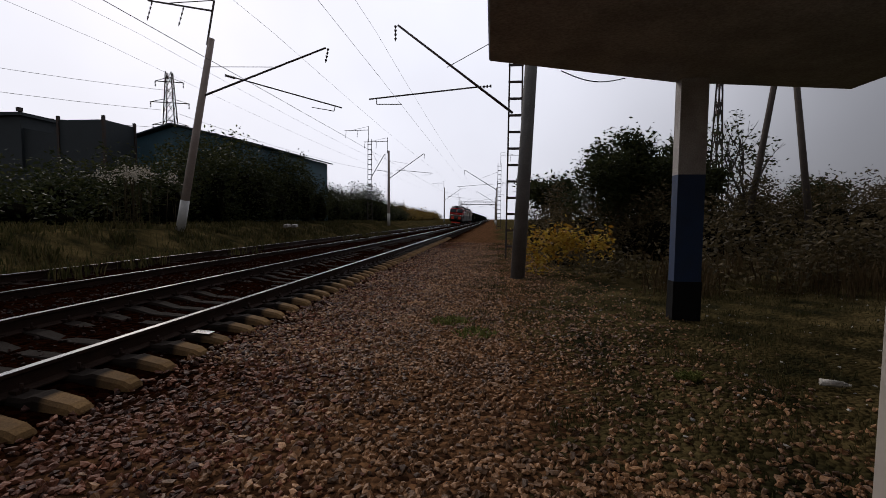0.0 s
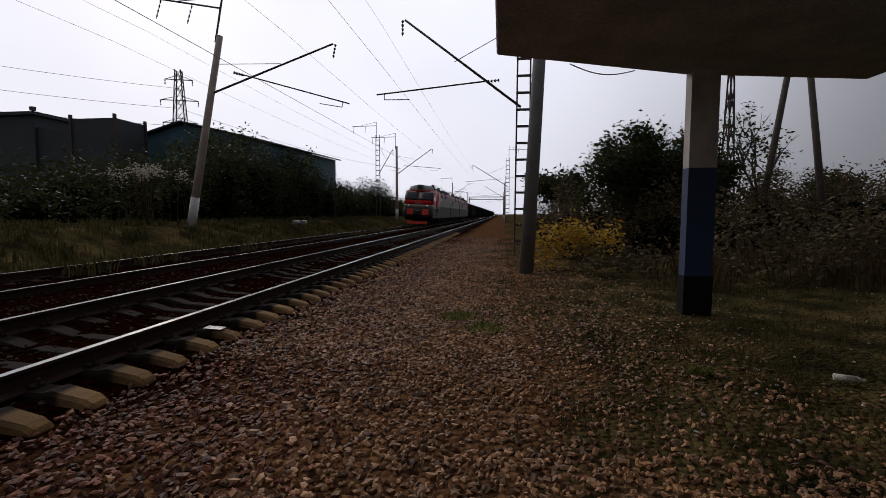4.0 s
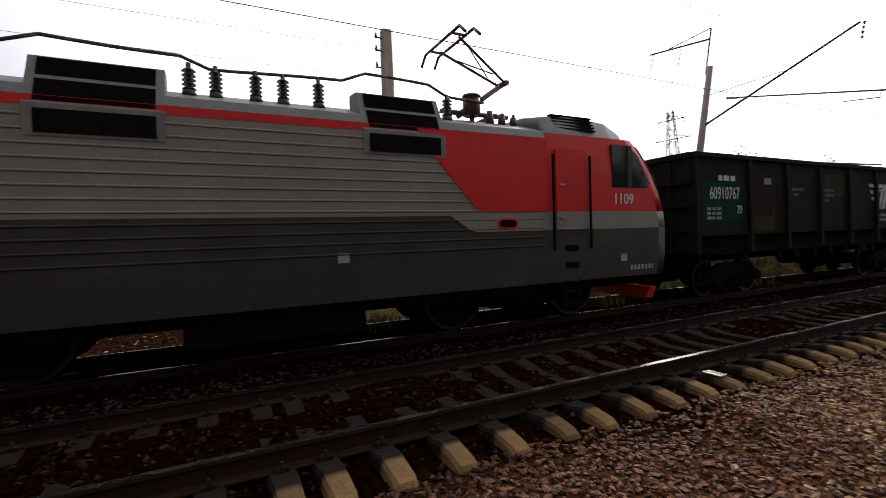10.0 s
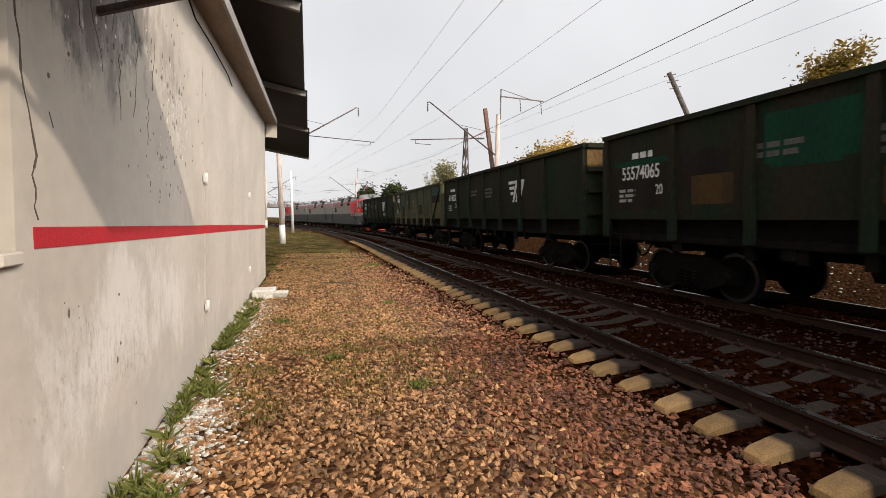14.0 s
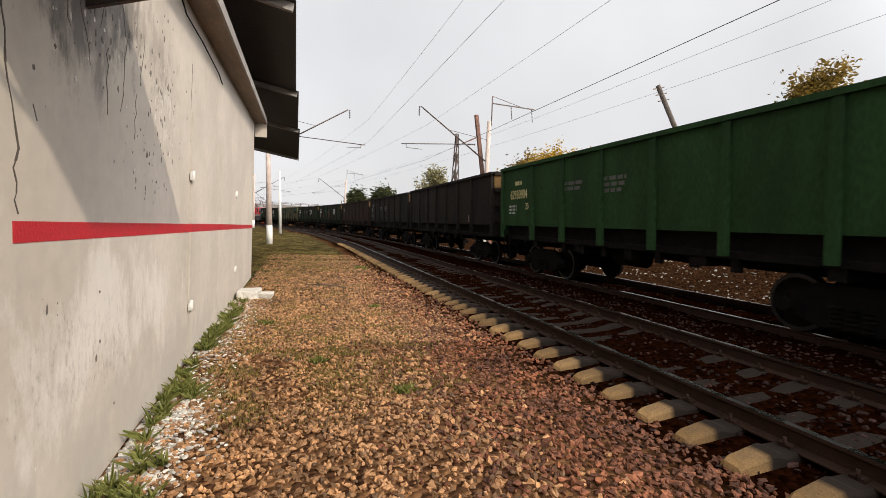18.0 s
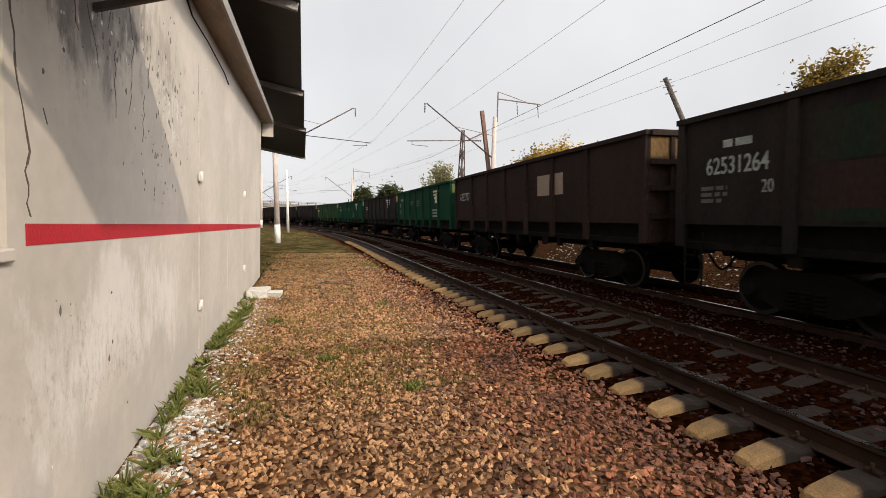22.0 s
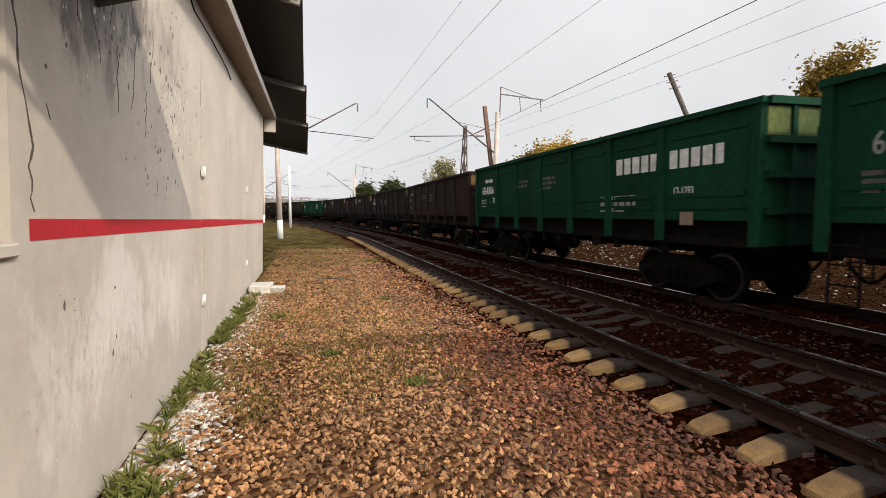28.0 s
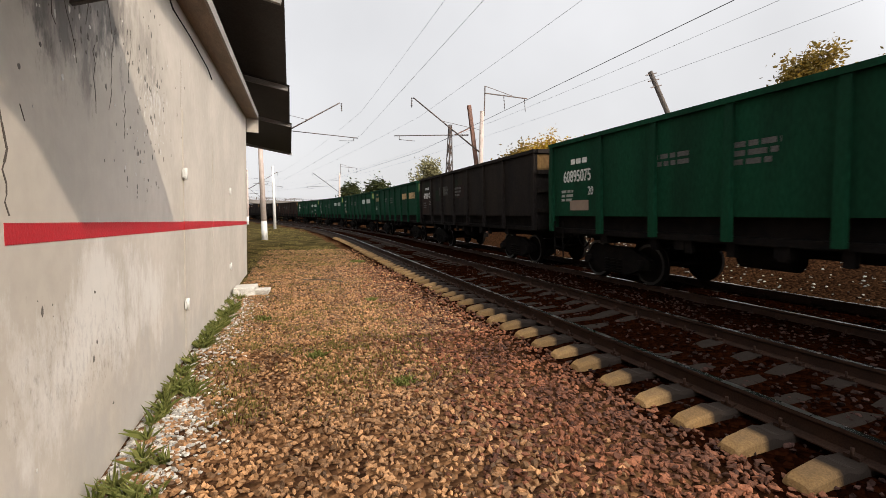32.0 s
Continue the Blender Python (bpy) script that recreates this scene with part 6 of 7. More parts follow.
M_LEAF_D = leaf_material("dark_leaves", (0.018, 0.026, 0.010), (0.062, 0.064, 0.022))
M_LEAF_Y = leaf_material("yellow_leaves", (0.26, 0.12, 0.014), (0.46, 0.33, 0.045))
M_LEAF_O = leaf_material("autumn_leaves", (0.10, 0.075, 0.02), (0.30, 0.19, 0.04))
M_BARK = material("bark", (0.09, 0.07, 0.055), 0.9, vary=0.3, scale=4, fine=40, bump=0.7)


def tree(x, y, h, spread, mat, seed, label, z=0.0, leaves=4000, size=0.09, bare=0.0, blobs_n=14, trunk_r=0.12):
    t = thing("tree", label, "tree", "trees", m=pose(x, y, z))
    r = random.Random(seed)
    bm = bmesh.new()
    blobs = []

    def limb(p, d, ln, rad, depth):
        q = p + d * ln
        rod(bm, p, q, rad, rad * 0.62, 7 if depth < 2 else 5)
        if depth >= 2:
            blobs.append((*q, ln * 0.55, ln * 0.55, ln * 0.45))
        if depth < 4:
            for _ in range(3 if depth else 4):
                nd = (d + Vector((r.uniform(-1, 1) * spread, r.uniform(-1, 1) * spread, r.uniform(-0.1, 0.5)))).normalized()
                limb(p.lerp(q, r.uniform(0.6, 1.0)), nd, ln * r.uniform(0.55, 0.8), rad * 0.55, depth + 1)
    limb(Vector((0, 0, -0.2)), Vector((r.uniform(-0.05, 0.05), 0, 1)), h * 0.33, trunk_r, 0)
    part("trunk", bm, M_BARK, t, "branching trunk")
    if leaves:
        part("crown", leaf_cloud("crown", blobs, leaves, size, mat, seed), None, t)
    return t


def thicket(name, label, blobs, n, size, mat, seed):
    """Bushes as one mass: leaves outside, dark solid lumps inside for the shade among them."""
    ob = part(name, leaf_cloud(name, blobs, n, size, mat, seed), None)
    tagged(ob, label, "bushes", kind="stuff")
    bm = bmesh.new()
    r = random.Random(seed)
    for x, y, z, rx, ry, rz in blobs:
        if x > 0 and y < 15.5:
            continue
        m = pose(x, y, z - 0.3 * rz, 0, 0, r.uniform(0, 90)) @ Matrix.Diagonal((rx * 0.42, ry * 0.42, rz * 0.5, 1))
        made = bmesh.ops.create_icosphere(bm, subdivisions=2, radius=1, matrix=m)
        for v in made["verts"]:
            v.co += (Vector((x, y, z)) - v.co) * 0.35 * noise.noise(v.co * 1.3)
    tagged(part(name + "_twigs", bm, M_BUSH_SHADE), "dark solid cores for the shade inside the bushes", "bushes", kind="stuff")


# near-black colour of the cores stands for shade deep in the bushes
M_BUSH_SHADE = material("dark_twigs", (0.014, 0.012, 0.008), 0.95, vary=0.5, scale=4, fine=30, bump=1.0, dist=0.08, second=(0.007, 0.006, 0.004), spec=0.0)
M_LEAF_B = leaf_material("brown_green_leaves", (0.044, 0.035, 0.017), (0.115, 0.085, 0.04))
rb = random.Random(11)
# overgrown bank beyond the farther track, low beside the camera and tall ahead
TOPS = [(-60, 3.0), (10, 3.0), (18, 3.6), (24, 6.2), (31, 7.7), (36, 8.2), (43, 8.0), (47.5, 6.6), (52, 6.2), (60, 7.2), (72, 6.0), (85, 5.0), (107, 4.0), (160, 3.6)]
blobs, far_blobs = [], []
y = -55.0
while y < 150:
    top = steps(y, TOPS)
    for k in range(4):
        h = top * rb.uniform(0.55, 1.0) - 1.0
        x = -17.2 - k * 1.5 - rb.uniform(0, 1.2)
        if y < -5:
            x -= 3.0
            h *= 0.6
        (blobs if -6 < y < 92 else far_blobs).append((x, y + rb.uniform(-1, 1), 1.0 + h * 0.5, rb.uniform(1.0, 1.7), rb.uniform(1.2, 2.2), h * 0.55))
    y += 1.9
thicket("bank_bushes", "dark overgrown bushes on the bank beyond the tracks", blobs, 175000, 0.115, M_LEAF_D, 3)
thicket("far_bank_bushes", "far bushes turning yellow along the line", far_blobs, 70000, 0.16, M_LEAF_O, 5)
# bushes on the platform side ahead
blobs = []
for k in range(150):
    y = rb.uniform(9.8, 34)
    x = rb.uniform(2.0 + max(0, (12 - y)) * 1.2, 30)
    if 9 < y < 16 and x < 4.3:
        h = rb.uniform(0.3, 0.6)
    else:
        h = rb.uniform(0.8, 1.35) * (0.75 + y / 50) * (1.3 if y > 17 else 1.0)
    blobs.append((x, y, ground_z(x, y) + h * 0.7, rb.uniform(0.7, 1.3), rb.uniform(0.7, 1.3), h))
thicket("platform_bushes", "dense brown and green bushes behind the canopy", blobs, 160000, 0.065, M_LEAF_B, 4)
ragged = [(rb.uniform(3.6, 9.5), rb.uniform(19, 23), rb.uniform(1.6, 4.2), rb.uniform(0.35, 0.8), rb.uniform(0.35, 0.8), rb.uniform(0.4, 0.9)) for _ in range(46)]
tagged(part("ragged_shrubs", leaf_cloud("ragged_shrubs", ragged, 30000, 0.07, M_LEAF_D, 44), None), "tall ragged dark shrubs before the sky", "bushes", kind="stuff")
# yellowing shrub at the post
blobs = [(1.35, 13.2, 0.75, 0.45, 0.5, 0.6), (1.9, 13.0, 0.85, 0.5, 0.5, 0.5), (2.6, 13.1, 0.95, 0.6, 0.5, 0.45), (3.1, 13.4, 0.9, 0.4, 0.4, 0.4), (1.2, 13.0, 0.4, 0.35, 0.4, 0.35)]
ob = part("yellow_shrub", leaf_cloud("yellow_shrub", blobs, 1300, 0.07, M_LEAF_Y, 8), None)
tagged(ob, "yellow and orange autumn shrub beside the post", "shrub")
# trees ahead
tree(5.3, 20.7, 6.0, 0.9, M_LEAF_D, 21, "dark ragged willow bush", leaves=8000, size=0.10)
tree(7.2, 21.5, 5.2, 0.9, M_LEAF_D, 22, "dark ragged willow bush", leaves=7000, size=0.10)
tree(8.3, 22.0, 5.6, 0.8, M_LEAF_D, 23, "dark small tree behind the bushes", leaves=9000, size=0.10)
tree(2.9, 25.5, 5.0, 0.9, M_LEAF_D, 24, "dark bush beside the line", leaves=6000, size=0.11)
tree(10.9, 21.3, 7.6, 0.75, M_LEAF_D, 25, "nearly bare tree with a few leaves", leaves=900, size=0.09)
tree(14.2, 21.8, 4.4, 0.5, M_LEAF_D, 26, "slender young tree among bushes", leaves=2600, size=0.08)
tree(22.0, 26.0, 3.2, 0.7, M_LEAF_D, 27, "dark bushy tree in the thicket", leaves=4000, size=0.1)
# trees seen past the train
tree(-29.9, -21.8, 14.4, 0.22, M_LEAF_O, 31, "tall autumn tree with ochre leaves", z=0.8, leaves=9000, size=0.15, trunk_r=0.25)
tree(-45.0, -23.0, 18.5, 0.35, M_LEAF_O, 32, "autumn tree behind the line", z=0.8, leaves=9000, size=0.15, trunk_r=0.25)
tree(-27.7, -43.9, 11.6, 0.8, M_LEAF_Y, 33, "yellow autumn tree beyond the line", z=0.8, leaves=9000, size=0.15, trunk_r=0.2)
tree(-24.0, -47.0, 11.0, 0.8, M_LEAF_O, 37, "ochre autumn tree beyond the line", z=0.8, leaves=6000, size=0.2, trunk_r=0.2)
tree(-19.6, -66.7, 11.2, 0.7, leaf_material("pale_leaves", (0.13, 0.12, 0.06), (0.26, 0.23, 0.12)), 34, "pale half-bare tree beyond the line", z=0.8, leaves=2200, size=0.22, trunk_r=0.2)
tree(-16.2, -89.0, 9.5, 0.8, M_LEAF_D, 35, "dark distant tree beyond the line", z=0.8, leaves=5000, size=0.3, trunk_r=0.2)
tree(-18.5, -5.5, 8.2, 0.75, M_LEAF_O, 36, "nearly bare tree behind the train", z=0.8, leaves=700, size=0.10, trunk_r=0.16)
tree(-17.0, 0.2, 7.0, 0.9, M_LEAF_Y, 39, "bright yellow autumn tree behind the train", z=0.8, leaves=9000, size=0.10, trunk_r=0.14)
tree(-19.5, 1.6, 6.5, 0.9, M_LEAF_Y, 40, "yellow autumn tree behind the train", z=0.8, leaves=7000, size=0.10, trunk_r=0.14)
tree(-11.0, -96.0, 8.0, 0.8, M_LEAF_D, 38, "dark distant tree beyond the line", z=0.8, leaves=5000, size=0.3, trunk_r=0.2)

# ---- works behind the bank ----
M_SHED = material("teal_sheet_metal", (0.05, 0.13, 0.17), 0.6, 0.1, vary=0.2, scale=1, fine=12, bump=0.2)
M_SHEDROOF = material("dark_shed_roof", (0.045, 0.055, 0.06), 0.7, vary=0.2, scale=1, fine=12, bump=0.2)
shed = thing("industrial_shed", "long teal metal shed with a low gable roof", "building", m=pose(-27.0, 37.3, 0.8, 0, 0, -6))
bm = bmesh.new()
prism(bm, [(-6.5, 0), (6.5, 0), (6.5, 6.9), (0, 8.4), (-6.5, 6.9)], 0, 15.4)
part("wall", bm, M_SHED, shed)
for e in (-1, 1):
    bm = bmesh.new()
    a = [bm.verts.new(v) for v in ((0, -0.5, 8.5), (e * 7.0, -0.5, 6.85), (e * 7.0, 15.8, 6.85), (0, 15.8, 8.5), (0, -0.5, 8.62), (e * 7.0, -0.5, 6.97), (e * 7.0, 15.8, 6.97), (0, 15.8, 8.62))]
    for f in ((0, 3, 2, 1), (4, 5, 6, 7), (0, 1, 5, 4), (1, 2, 6, 5), (2, 3, 7, 6), (3, 0, 4, 7)):
        bm.faces.new([a[i] for i in f])
    part("roof", bm, M_SHEDROOF, shed)
hall = thing("works_hall", "dark flat-roofed works hall behind the bank", "building", m=pose(-36.7, 33, 0.8))
bm = bmesh.new()
box(bm, -24, 0, 0, 16, 0, 8.5)
part("wall", bm, M_SHEDROOF, hall)
bm = bmesh.new()
box(bm, -24.3, 0.3, -0.3, 16.3, 8.5, 8.75)
part("roof", bm, M_SHEDROOF, hall)
bm = bmesh.new()
for v in box(bm, 0.004, 3.3, 0.2, 9, 0, 7.6):
    v.co.z -= 0.6 if v.co.x > 2 and v.co.z > 1 else 0
part("lean_to", bm, M_SHEDROOF, hall, "lower lean-to with a pale sloping roof")
bm = bmesh.new()
bar(bm, (0.2, -0.35, 8.9), (0.5, -0.35, 8.9), 0.3, 0.3)
part("roof_vent", bm, M_STEEL, hall)
bin_ = thing("hopper_bin", "dark open hopper with corner posts on the works yard", "hopper", m=pose(-30.6, 33.5, 0.8))
bm = bmesh.new()
for v in box(bm, -1.85, 1.85, -1.5, 1.5, 3.0, 7.9):
    if v.co.x < 0 and v.co.z < 4:
        v.co.x -= 2.2
part("bin", bm, M_SHEDROOF, bin_)
for sx in (-1.85, 1.85):
    for sy in (-1.5, 1.5):
        bm = bmesh.new()
        bar(bm, (sx, sy, 0), (sx, sy, 8.2), 0.18, 0.18)
        part("corner_post", bm, M_STEEL, bin_)
fence = thing("works_fence", "dark solid fence along the works yard", "fence", m=pose(-24.5, 0, 0.9))
for k in range(24):
    bm = bmesh.new()
    box(bm, -0.04, 0.04, -20 + k * 2.5, -20 + k * 2.5 + 2.46, 0, 3.1)
    part("fence_panel", bm, M_SHEDROOF, fence)


def lattice_tower(x, y, z, h, w, label, arms=()):
    t = thing("lattice_tower", label, "pylon", m=pose(x, y, z, 0, 0, 20))
    bm = bmesh.new()
    n = max(6, int(h / 1.6))
    for sx in (-1, 1):
        for sy in (-1, 1):
            bar(bm, (sx * w, sy * w, 0), (sx * w * 0.25, sy * w * 0.25, h), 0.1, 0.1)
    for k in range(n):
        a, b = k / n, (k + 1) / n
        wa, wb = w * (1 - 0.75 * a), w * (1 - 0.75 * b)
        for s in (-1, 1):
            bar(bm, (-wa, s * wa, a * h), (wb, s * wb, b * h), 0.06, 0.06)
            bar(bm, (wa, s * wa, a * h), (-wb, s * wb, b * h), 0.06, 0.06)
            bar(bm, (s * wa, -wa, a * h), (s * wb, wb, b * h), 0.06, 0.06)
    part("frame", bm, M_STEEL, t)
    for za, ln in arms:
        bm = bmesh.new()
        bar(bm, (-ln, 0, za), (ln, 0, za), 0.1, 0.1)
        bar(bm, (-ln, 0, za), (0, 0, za + 0.6), 0.06, 0.06)
        bar(bm, (ln, 0, za), (0, 0, za + 0.6), 0.06, 0.06)
        for s in (-1, 1):
            insulator(bm, (s * ln, 0, za), (s * ln, 0, za - 0.7), 4, 0.1)
        part("cross_arm", bm, M_STEEL, t)
    return t


lattice_tower(-41.0, 56.0, 0.8, 19.0, 1.3, "steel lattice power pylon behind the shed", ((17.8, 1.6), (15.2, 2.2), (12.4, 2.0), (10.6, 1.8)))
lattice_tower(14.2, 31.7, 0.3, 11.0, 0.35, "slim steel lattice mast among the bushes")
lattice_tower(-15.5, -45.5, 0.8, 10.4, 0.4, "slim steel lattice mast beyond the line")
for a, b in (((-41.0, 56.0, 17.5), (-62, 10, 15.0)), ((-41.0, 56.0, 15.0), (-60, 8, 12.6)), ((-41.0, 56.0, 12.8), (-60, 6, 10.6)), ((-41.0, 56.0, 15.0), (-30, 120, 14))):
    span("power_line", [a, b], 0.02, 1.0, "power line from the pylon")

aframe = thing("a_frame_pole", "two-legged timber power pole among the bushes", "pole", m=pose(9.75, 17.1, 0.0, 0, 0, -28))
for e in (-1, 1):
    bm = bmesh.new()
    rod(bm, (e * 1.05, 0, -0.2), (e * 0.10, 0, 7.9), 0.12, 0.09, 9)
    part("leg", bm, M_BARK, aframe)
lean_pole = thing("leaning_pole", "leaning timber pole with insulator pegs", "pole", m=pose(-22.2, -19.1, 0.8, 9, 24))
bm = bmesh.new()
rod(bm, (0, 0, 0), (0, 0, 9.9), 0.16, 0.12, 9)
part("shaft", bm, M_BARK, lean_pole)
for z in (9.0, 9.35, 9.7):
    bm = bmesh.new()
    bar(bm, (-0.35, 0, z), (0.35, 0, z + 0.1), 0.05, 0.05)
    part("peg", bm, M_STEEL, lean_pole)
brown = thing("steel_post", "rust-brown steel post beside the mast", "post", m=pose(-12.33, -28.4, 0.5, 0, 9.4))
bm = bmesh.new()
bar(bm, (0, 0, 0), (0, 0, 8.6), 0.22, 0.22)
bar(bm, (0, 0, 7.2), (1.3, 0.2, 6.8), 0.06, 0.06)
part("shaft", bm, material("rust_brown", (0.16, 0.075, 0.05), 0.8), brown)

# ---- road bridge over the line ----
M_BRIDGE = material("stained_bridge_concrete", (0.17, 0.15, 0.135), 0.9, vary=0.3, scale=0.4, fine=6, bump=0.4, second=(0.10, 0.09, 0.08))
bridge = thing("road_bridge", "long concrete road bridge over the railway", "bridge", m=pose(3, -168, 0, 0, 0, 16))
bm = bmesh.new()
box(bm, -75, 75, -5, 5, 5.0, 6.2)
part("deck", bm, M_BRIDGE, bridge)
bm = bmesh.new()
for s in (-1, 1):
    box(bm, -75, 75, s * 5 - 0.1, s * 5 + 0.1, 7.0, 7.1)
    box(bm, -75, 75, s * 5 - 0.1, s * 5 + 0.1, 6.6, 6.67)
    for k in range(50):
        box(bm, -75 + 3 * k, -74.85 + 3 * k, s * 5 - 0.08, s * 5 + 0.08, 6.2, 7.1)
part("railing", bm, M_STEEL, bridge)
for x in (-52, -30, -9, 22, 46):
    for s in (-3, 3):
        bm = bmesh.new()
        box(bm, x - 0.6, x + 0.6, s - 0.6, s + 0.6, -0.3, 5.0)
        part("pier", bm, M_BRIDGE, bridge)
kiosk = thing("blue_building", "small blue and white building near the bridge", "building", m=pose(-6.5, -190, 0, 0, 0, 16))
bm = bmesh.new()
box(bm, -12, 12, -4, 4, -0.3, 6.2)
part("wall", bm, material("blue_white_wall", (0.55, 0.58, 0.62), 0.7), kiosk)
for k in range(4):
    bm = bmesh.new()
    box(bm, -9 + 5 * k, -6 + 5 * k, 4.0, 4.06, 1.0, 4.2)
    part("window", bm, M_BLUE, kiosk)
gantry = thing("signal_gantry", "steel gantry across the line in the distance", "gantry", m=pose(X_TRACK - 2, 215, 0))
for x in (-8, 8):
    bm = bmesh.new()
    bar(bm, (x, 0, 0), (x, 0, 9.5), 0.4, 0.4)
    part("leg", bm, M_STEEL, gantry)
bm = bmesh.new()
for z in (8.2, 9.4):
    bar(bm, (-8.3, 0, z), (8.3, 0, z), 0.25, 0.25)
for k in range(12):
    bar(bm, (-8 + k * 1.4, 0, 8.2), (-7.3 + k * 1.4, 0, 9.4), 0.1, 0.1)
part("girder", bm, M_STEEL, gantry)

# ---- low growth and litter ----
def blades(name, spots, n, h, w, mat, seed, label, category="grass", lean=0.5):
    """Grass or weed blades round given spots: x, y, radius."""
    r = np.random.default_rng(seed)
    sp = np.array(spots, float)
    pick = r.integers(0, len(sp), n)
    a, d = r.uniform(0, 6.283, n), np.sqrt(r.random(n))
    x = sp[pick, 0] + np.cos(a) * d * sp[pick, 2]
    y = sp[pick, 1] + np.sin(a) * d * sp[pick, 2]
    z = np.array([ground_z(p, q) for p, q in zip(x, y)]) - 0.01
    hh = h * (0.45 + 0.8 * r.random(n))
    b = r.uniform(0, 6.283, n)
    lx, ly = np.cos(b) * hh * lean * r.random(n), np.sin(b) * hh * lean * r.random(n)
    px, py = -np.sin(b) * w * (0.6 + 0.8 * r.random(n)), np.cos(b) * w * (0.6 + 0.8 * r.random(n))
    v = np.empty((n, 5, 3))
    v[:, 0] = np.stack([x - px, y - py, z], 1)
    v[:, 1] = np.stack([x + px, y + py, z], 1)
    v[:, 2] = np.stack([x + px * 0.8 + lx * 0.35, y + py * 0.8 + ly * 0.35, z + hh * 0.6], 1)
    v[:, 4] = np.stack([x - px * 0.8 + lx * 0.35, y - py * 0.8 + ly * 0.35, z + hh * 0.6], 1)
    v[:, 3] = np.stack([x + lx, y + ly, z + hh], 1)
    return tagged(part(name, soup(name, v.reshape(-1, 3), np.arange(n * 5).reshape(-1, 5), mat), None), label, category, kind="stuff")


rg = random.Random(3)
M_BLADE = leaf_material("grass_blades", (0.03, 0.034, 0.011), (0.12, 0.095, 0.038))
M_WEED = leaf_material("weed_leaves", (0.08, 0.098, 0.022), (0.22, 0.22, 0.07))
spots = [(rg.uniform(0.6, 9), rg.uniform(3.0, 12), rg.uniform(0.15, 0.6)) for _ in range(150)] + [(rg.uniform(-0.4, 1.0), rg.uniform(6.5, 30), rg.uniform(0.2, 0.7)) for _ in range(60)]
blades("grass", spots, 16000, 0.08, 0.004, M_BLADE, 1, "sparse dark grass in the gravel")
spots = [(rg.uniform(-2.0, 1.1), rg.uniform(-27, -8), rg.uniform(0.2, 0.9)) for _ in range(120)] + [(rg.uniform(-1.9, 0.9), rg.uniform(-9, -4.2), rg.uniform(0.1, 0.45)) for _ in range(110)] + [(rg.uniform(-1.5, 4), rg.uniform(-60, -16), rg.uniform(0.5, 1.6)) for _ in range(120)]
blades("dry_grass", spots, 34000, 0.05, 0.006, leaf_material("dry_grass_blades", (0.085, 0.082, 0.02), (0.27, 0.20, 0.07)), 2, "short dry grass on the platform path")
spots = [(-16 + rg.uniform(0, 6.5), rg.uniform(3, 60), rg.uniform(0.3, 1.2)) for _ in range(200)]
blades("bank_grass", spots, 15000, 0.30, 0.02, M_BLADE, 3, "grass along the foot of the bank")
spots = [(1.16 - abs(rg.gauss(0, 0.05)) - 0.04 * max(0, -6 - y), y, rg.uniform(0.02, 0.06)) for y in [rg.gauss(-7.6, 1.0) for _ in range(34)] + [rg.uniform(-10.2, -4.6) for _ in range(14)]]
spots += [(1.13 - abs(rg.gauss(0, 0.10)), rg.uniform(-5.2, -2.6), rg.uniform(0.015, 0.05)) for _ in range(24)]
spots += [(0.98 - abs(rg.gauss(0, 0.12)), rg.uniform(-3.6, -2.8), rg.uniform(0.03, 0.08)) for _ in range(5)] + [(1.02, -10.25, 0.16), (1.08, -9.6, 0.1)]
blades("wall_weeds", spots, 1900, 0.12, 0.011, M_WEED, 4, "green weeds growing along the foot of the wall", "weeds", 1.7)
for k, (x, y, n) in enumerate(((-1.15, -4.7, 60), (-2.4, -17.6, 160), (-0.3, -5.8, 70), (-1.6, -9.5, 60), (0.4, -8.0, 50), (-0.6, 6.8, 130), (-0.2, 6.1, 110), (1.9, 4.6, 90))):
    blades("weed_tuft", [(x, y, 0.10 if n < 100 else 0.28)], n * 2, 0.075, 0.010, M_WEED, 20 + k, "small green weed tuft in the gravel", "weeds", 1.7)
spots = [(rg.uniform(3.5, 12), rg.uniform(9, 14), 0.5) for _ in range(60)]
blades("dead_stalks", spots, 3000, 0.7, 0.005, leaf_material("dead_brown", (0.05, 0.032, 0.015), (0.13, 0.085, 0.04)), 6, "tall dead stalks before the bushes", "weeds", 0.35)
spots = [(rg.uniform(-15.8, -15.0), rg.uniform(16.5, 21), 0.25) for _ in range(14)]
blades("reed_stalks", spots, 60, 2.6, 0.008, leaf_material("dark_reed", (0.035, 0.028, 0.014), (0.08, 0.06, 0.03)), 7, "tall dry reed stalks on the bank", "reeds", 0.12)
plumes = [(x, y, 3.2 + rg.uniform(-0.1, 0.25), 0.10, 0.10, 0.20) for x, y, _ in spots]
tagged(part("reed_plumes", leaf_cloud("reed_plumes", plumes, 700, 0.05, leaf_material("pale_plumes", (0.35, 0.31, 0.25), (0.5, 0.46, 0.38)), 9), None), "pale feathery reed plumes above the bank", "reeds", kind="stuff")

M_RUBBLE = material("white_rubble", (0.45, 0.42, 0.37), 0.9, vary=0.3, scale=12, fine=60, bump=0.5, per_piece=-0.5)


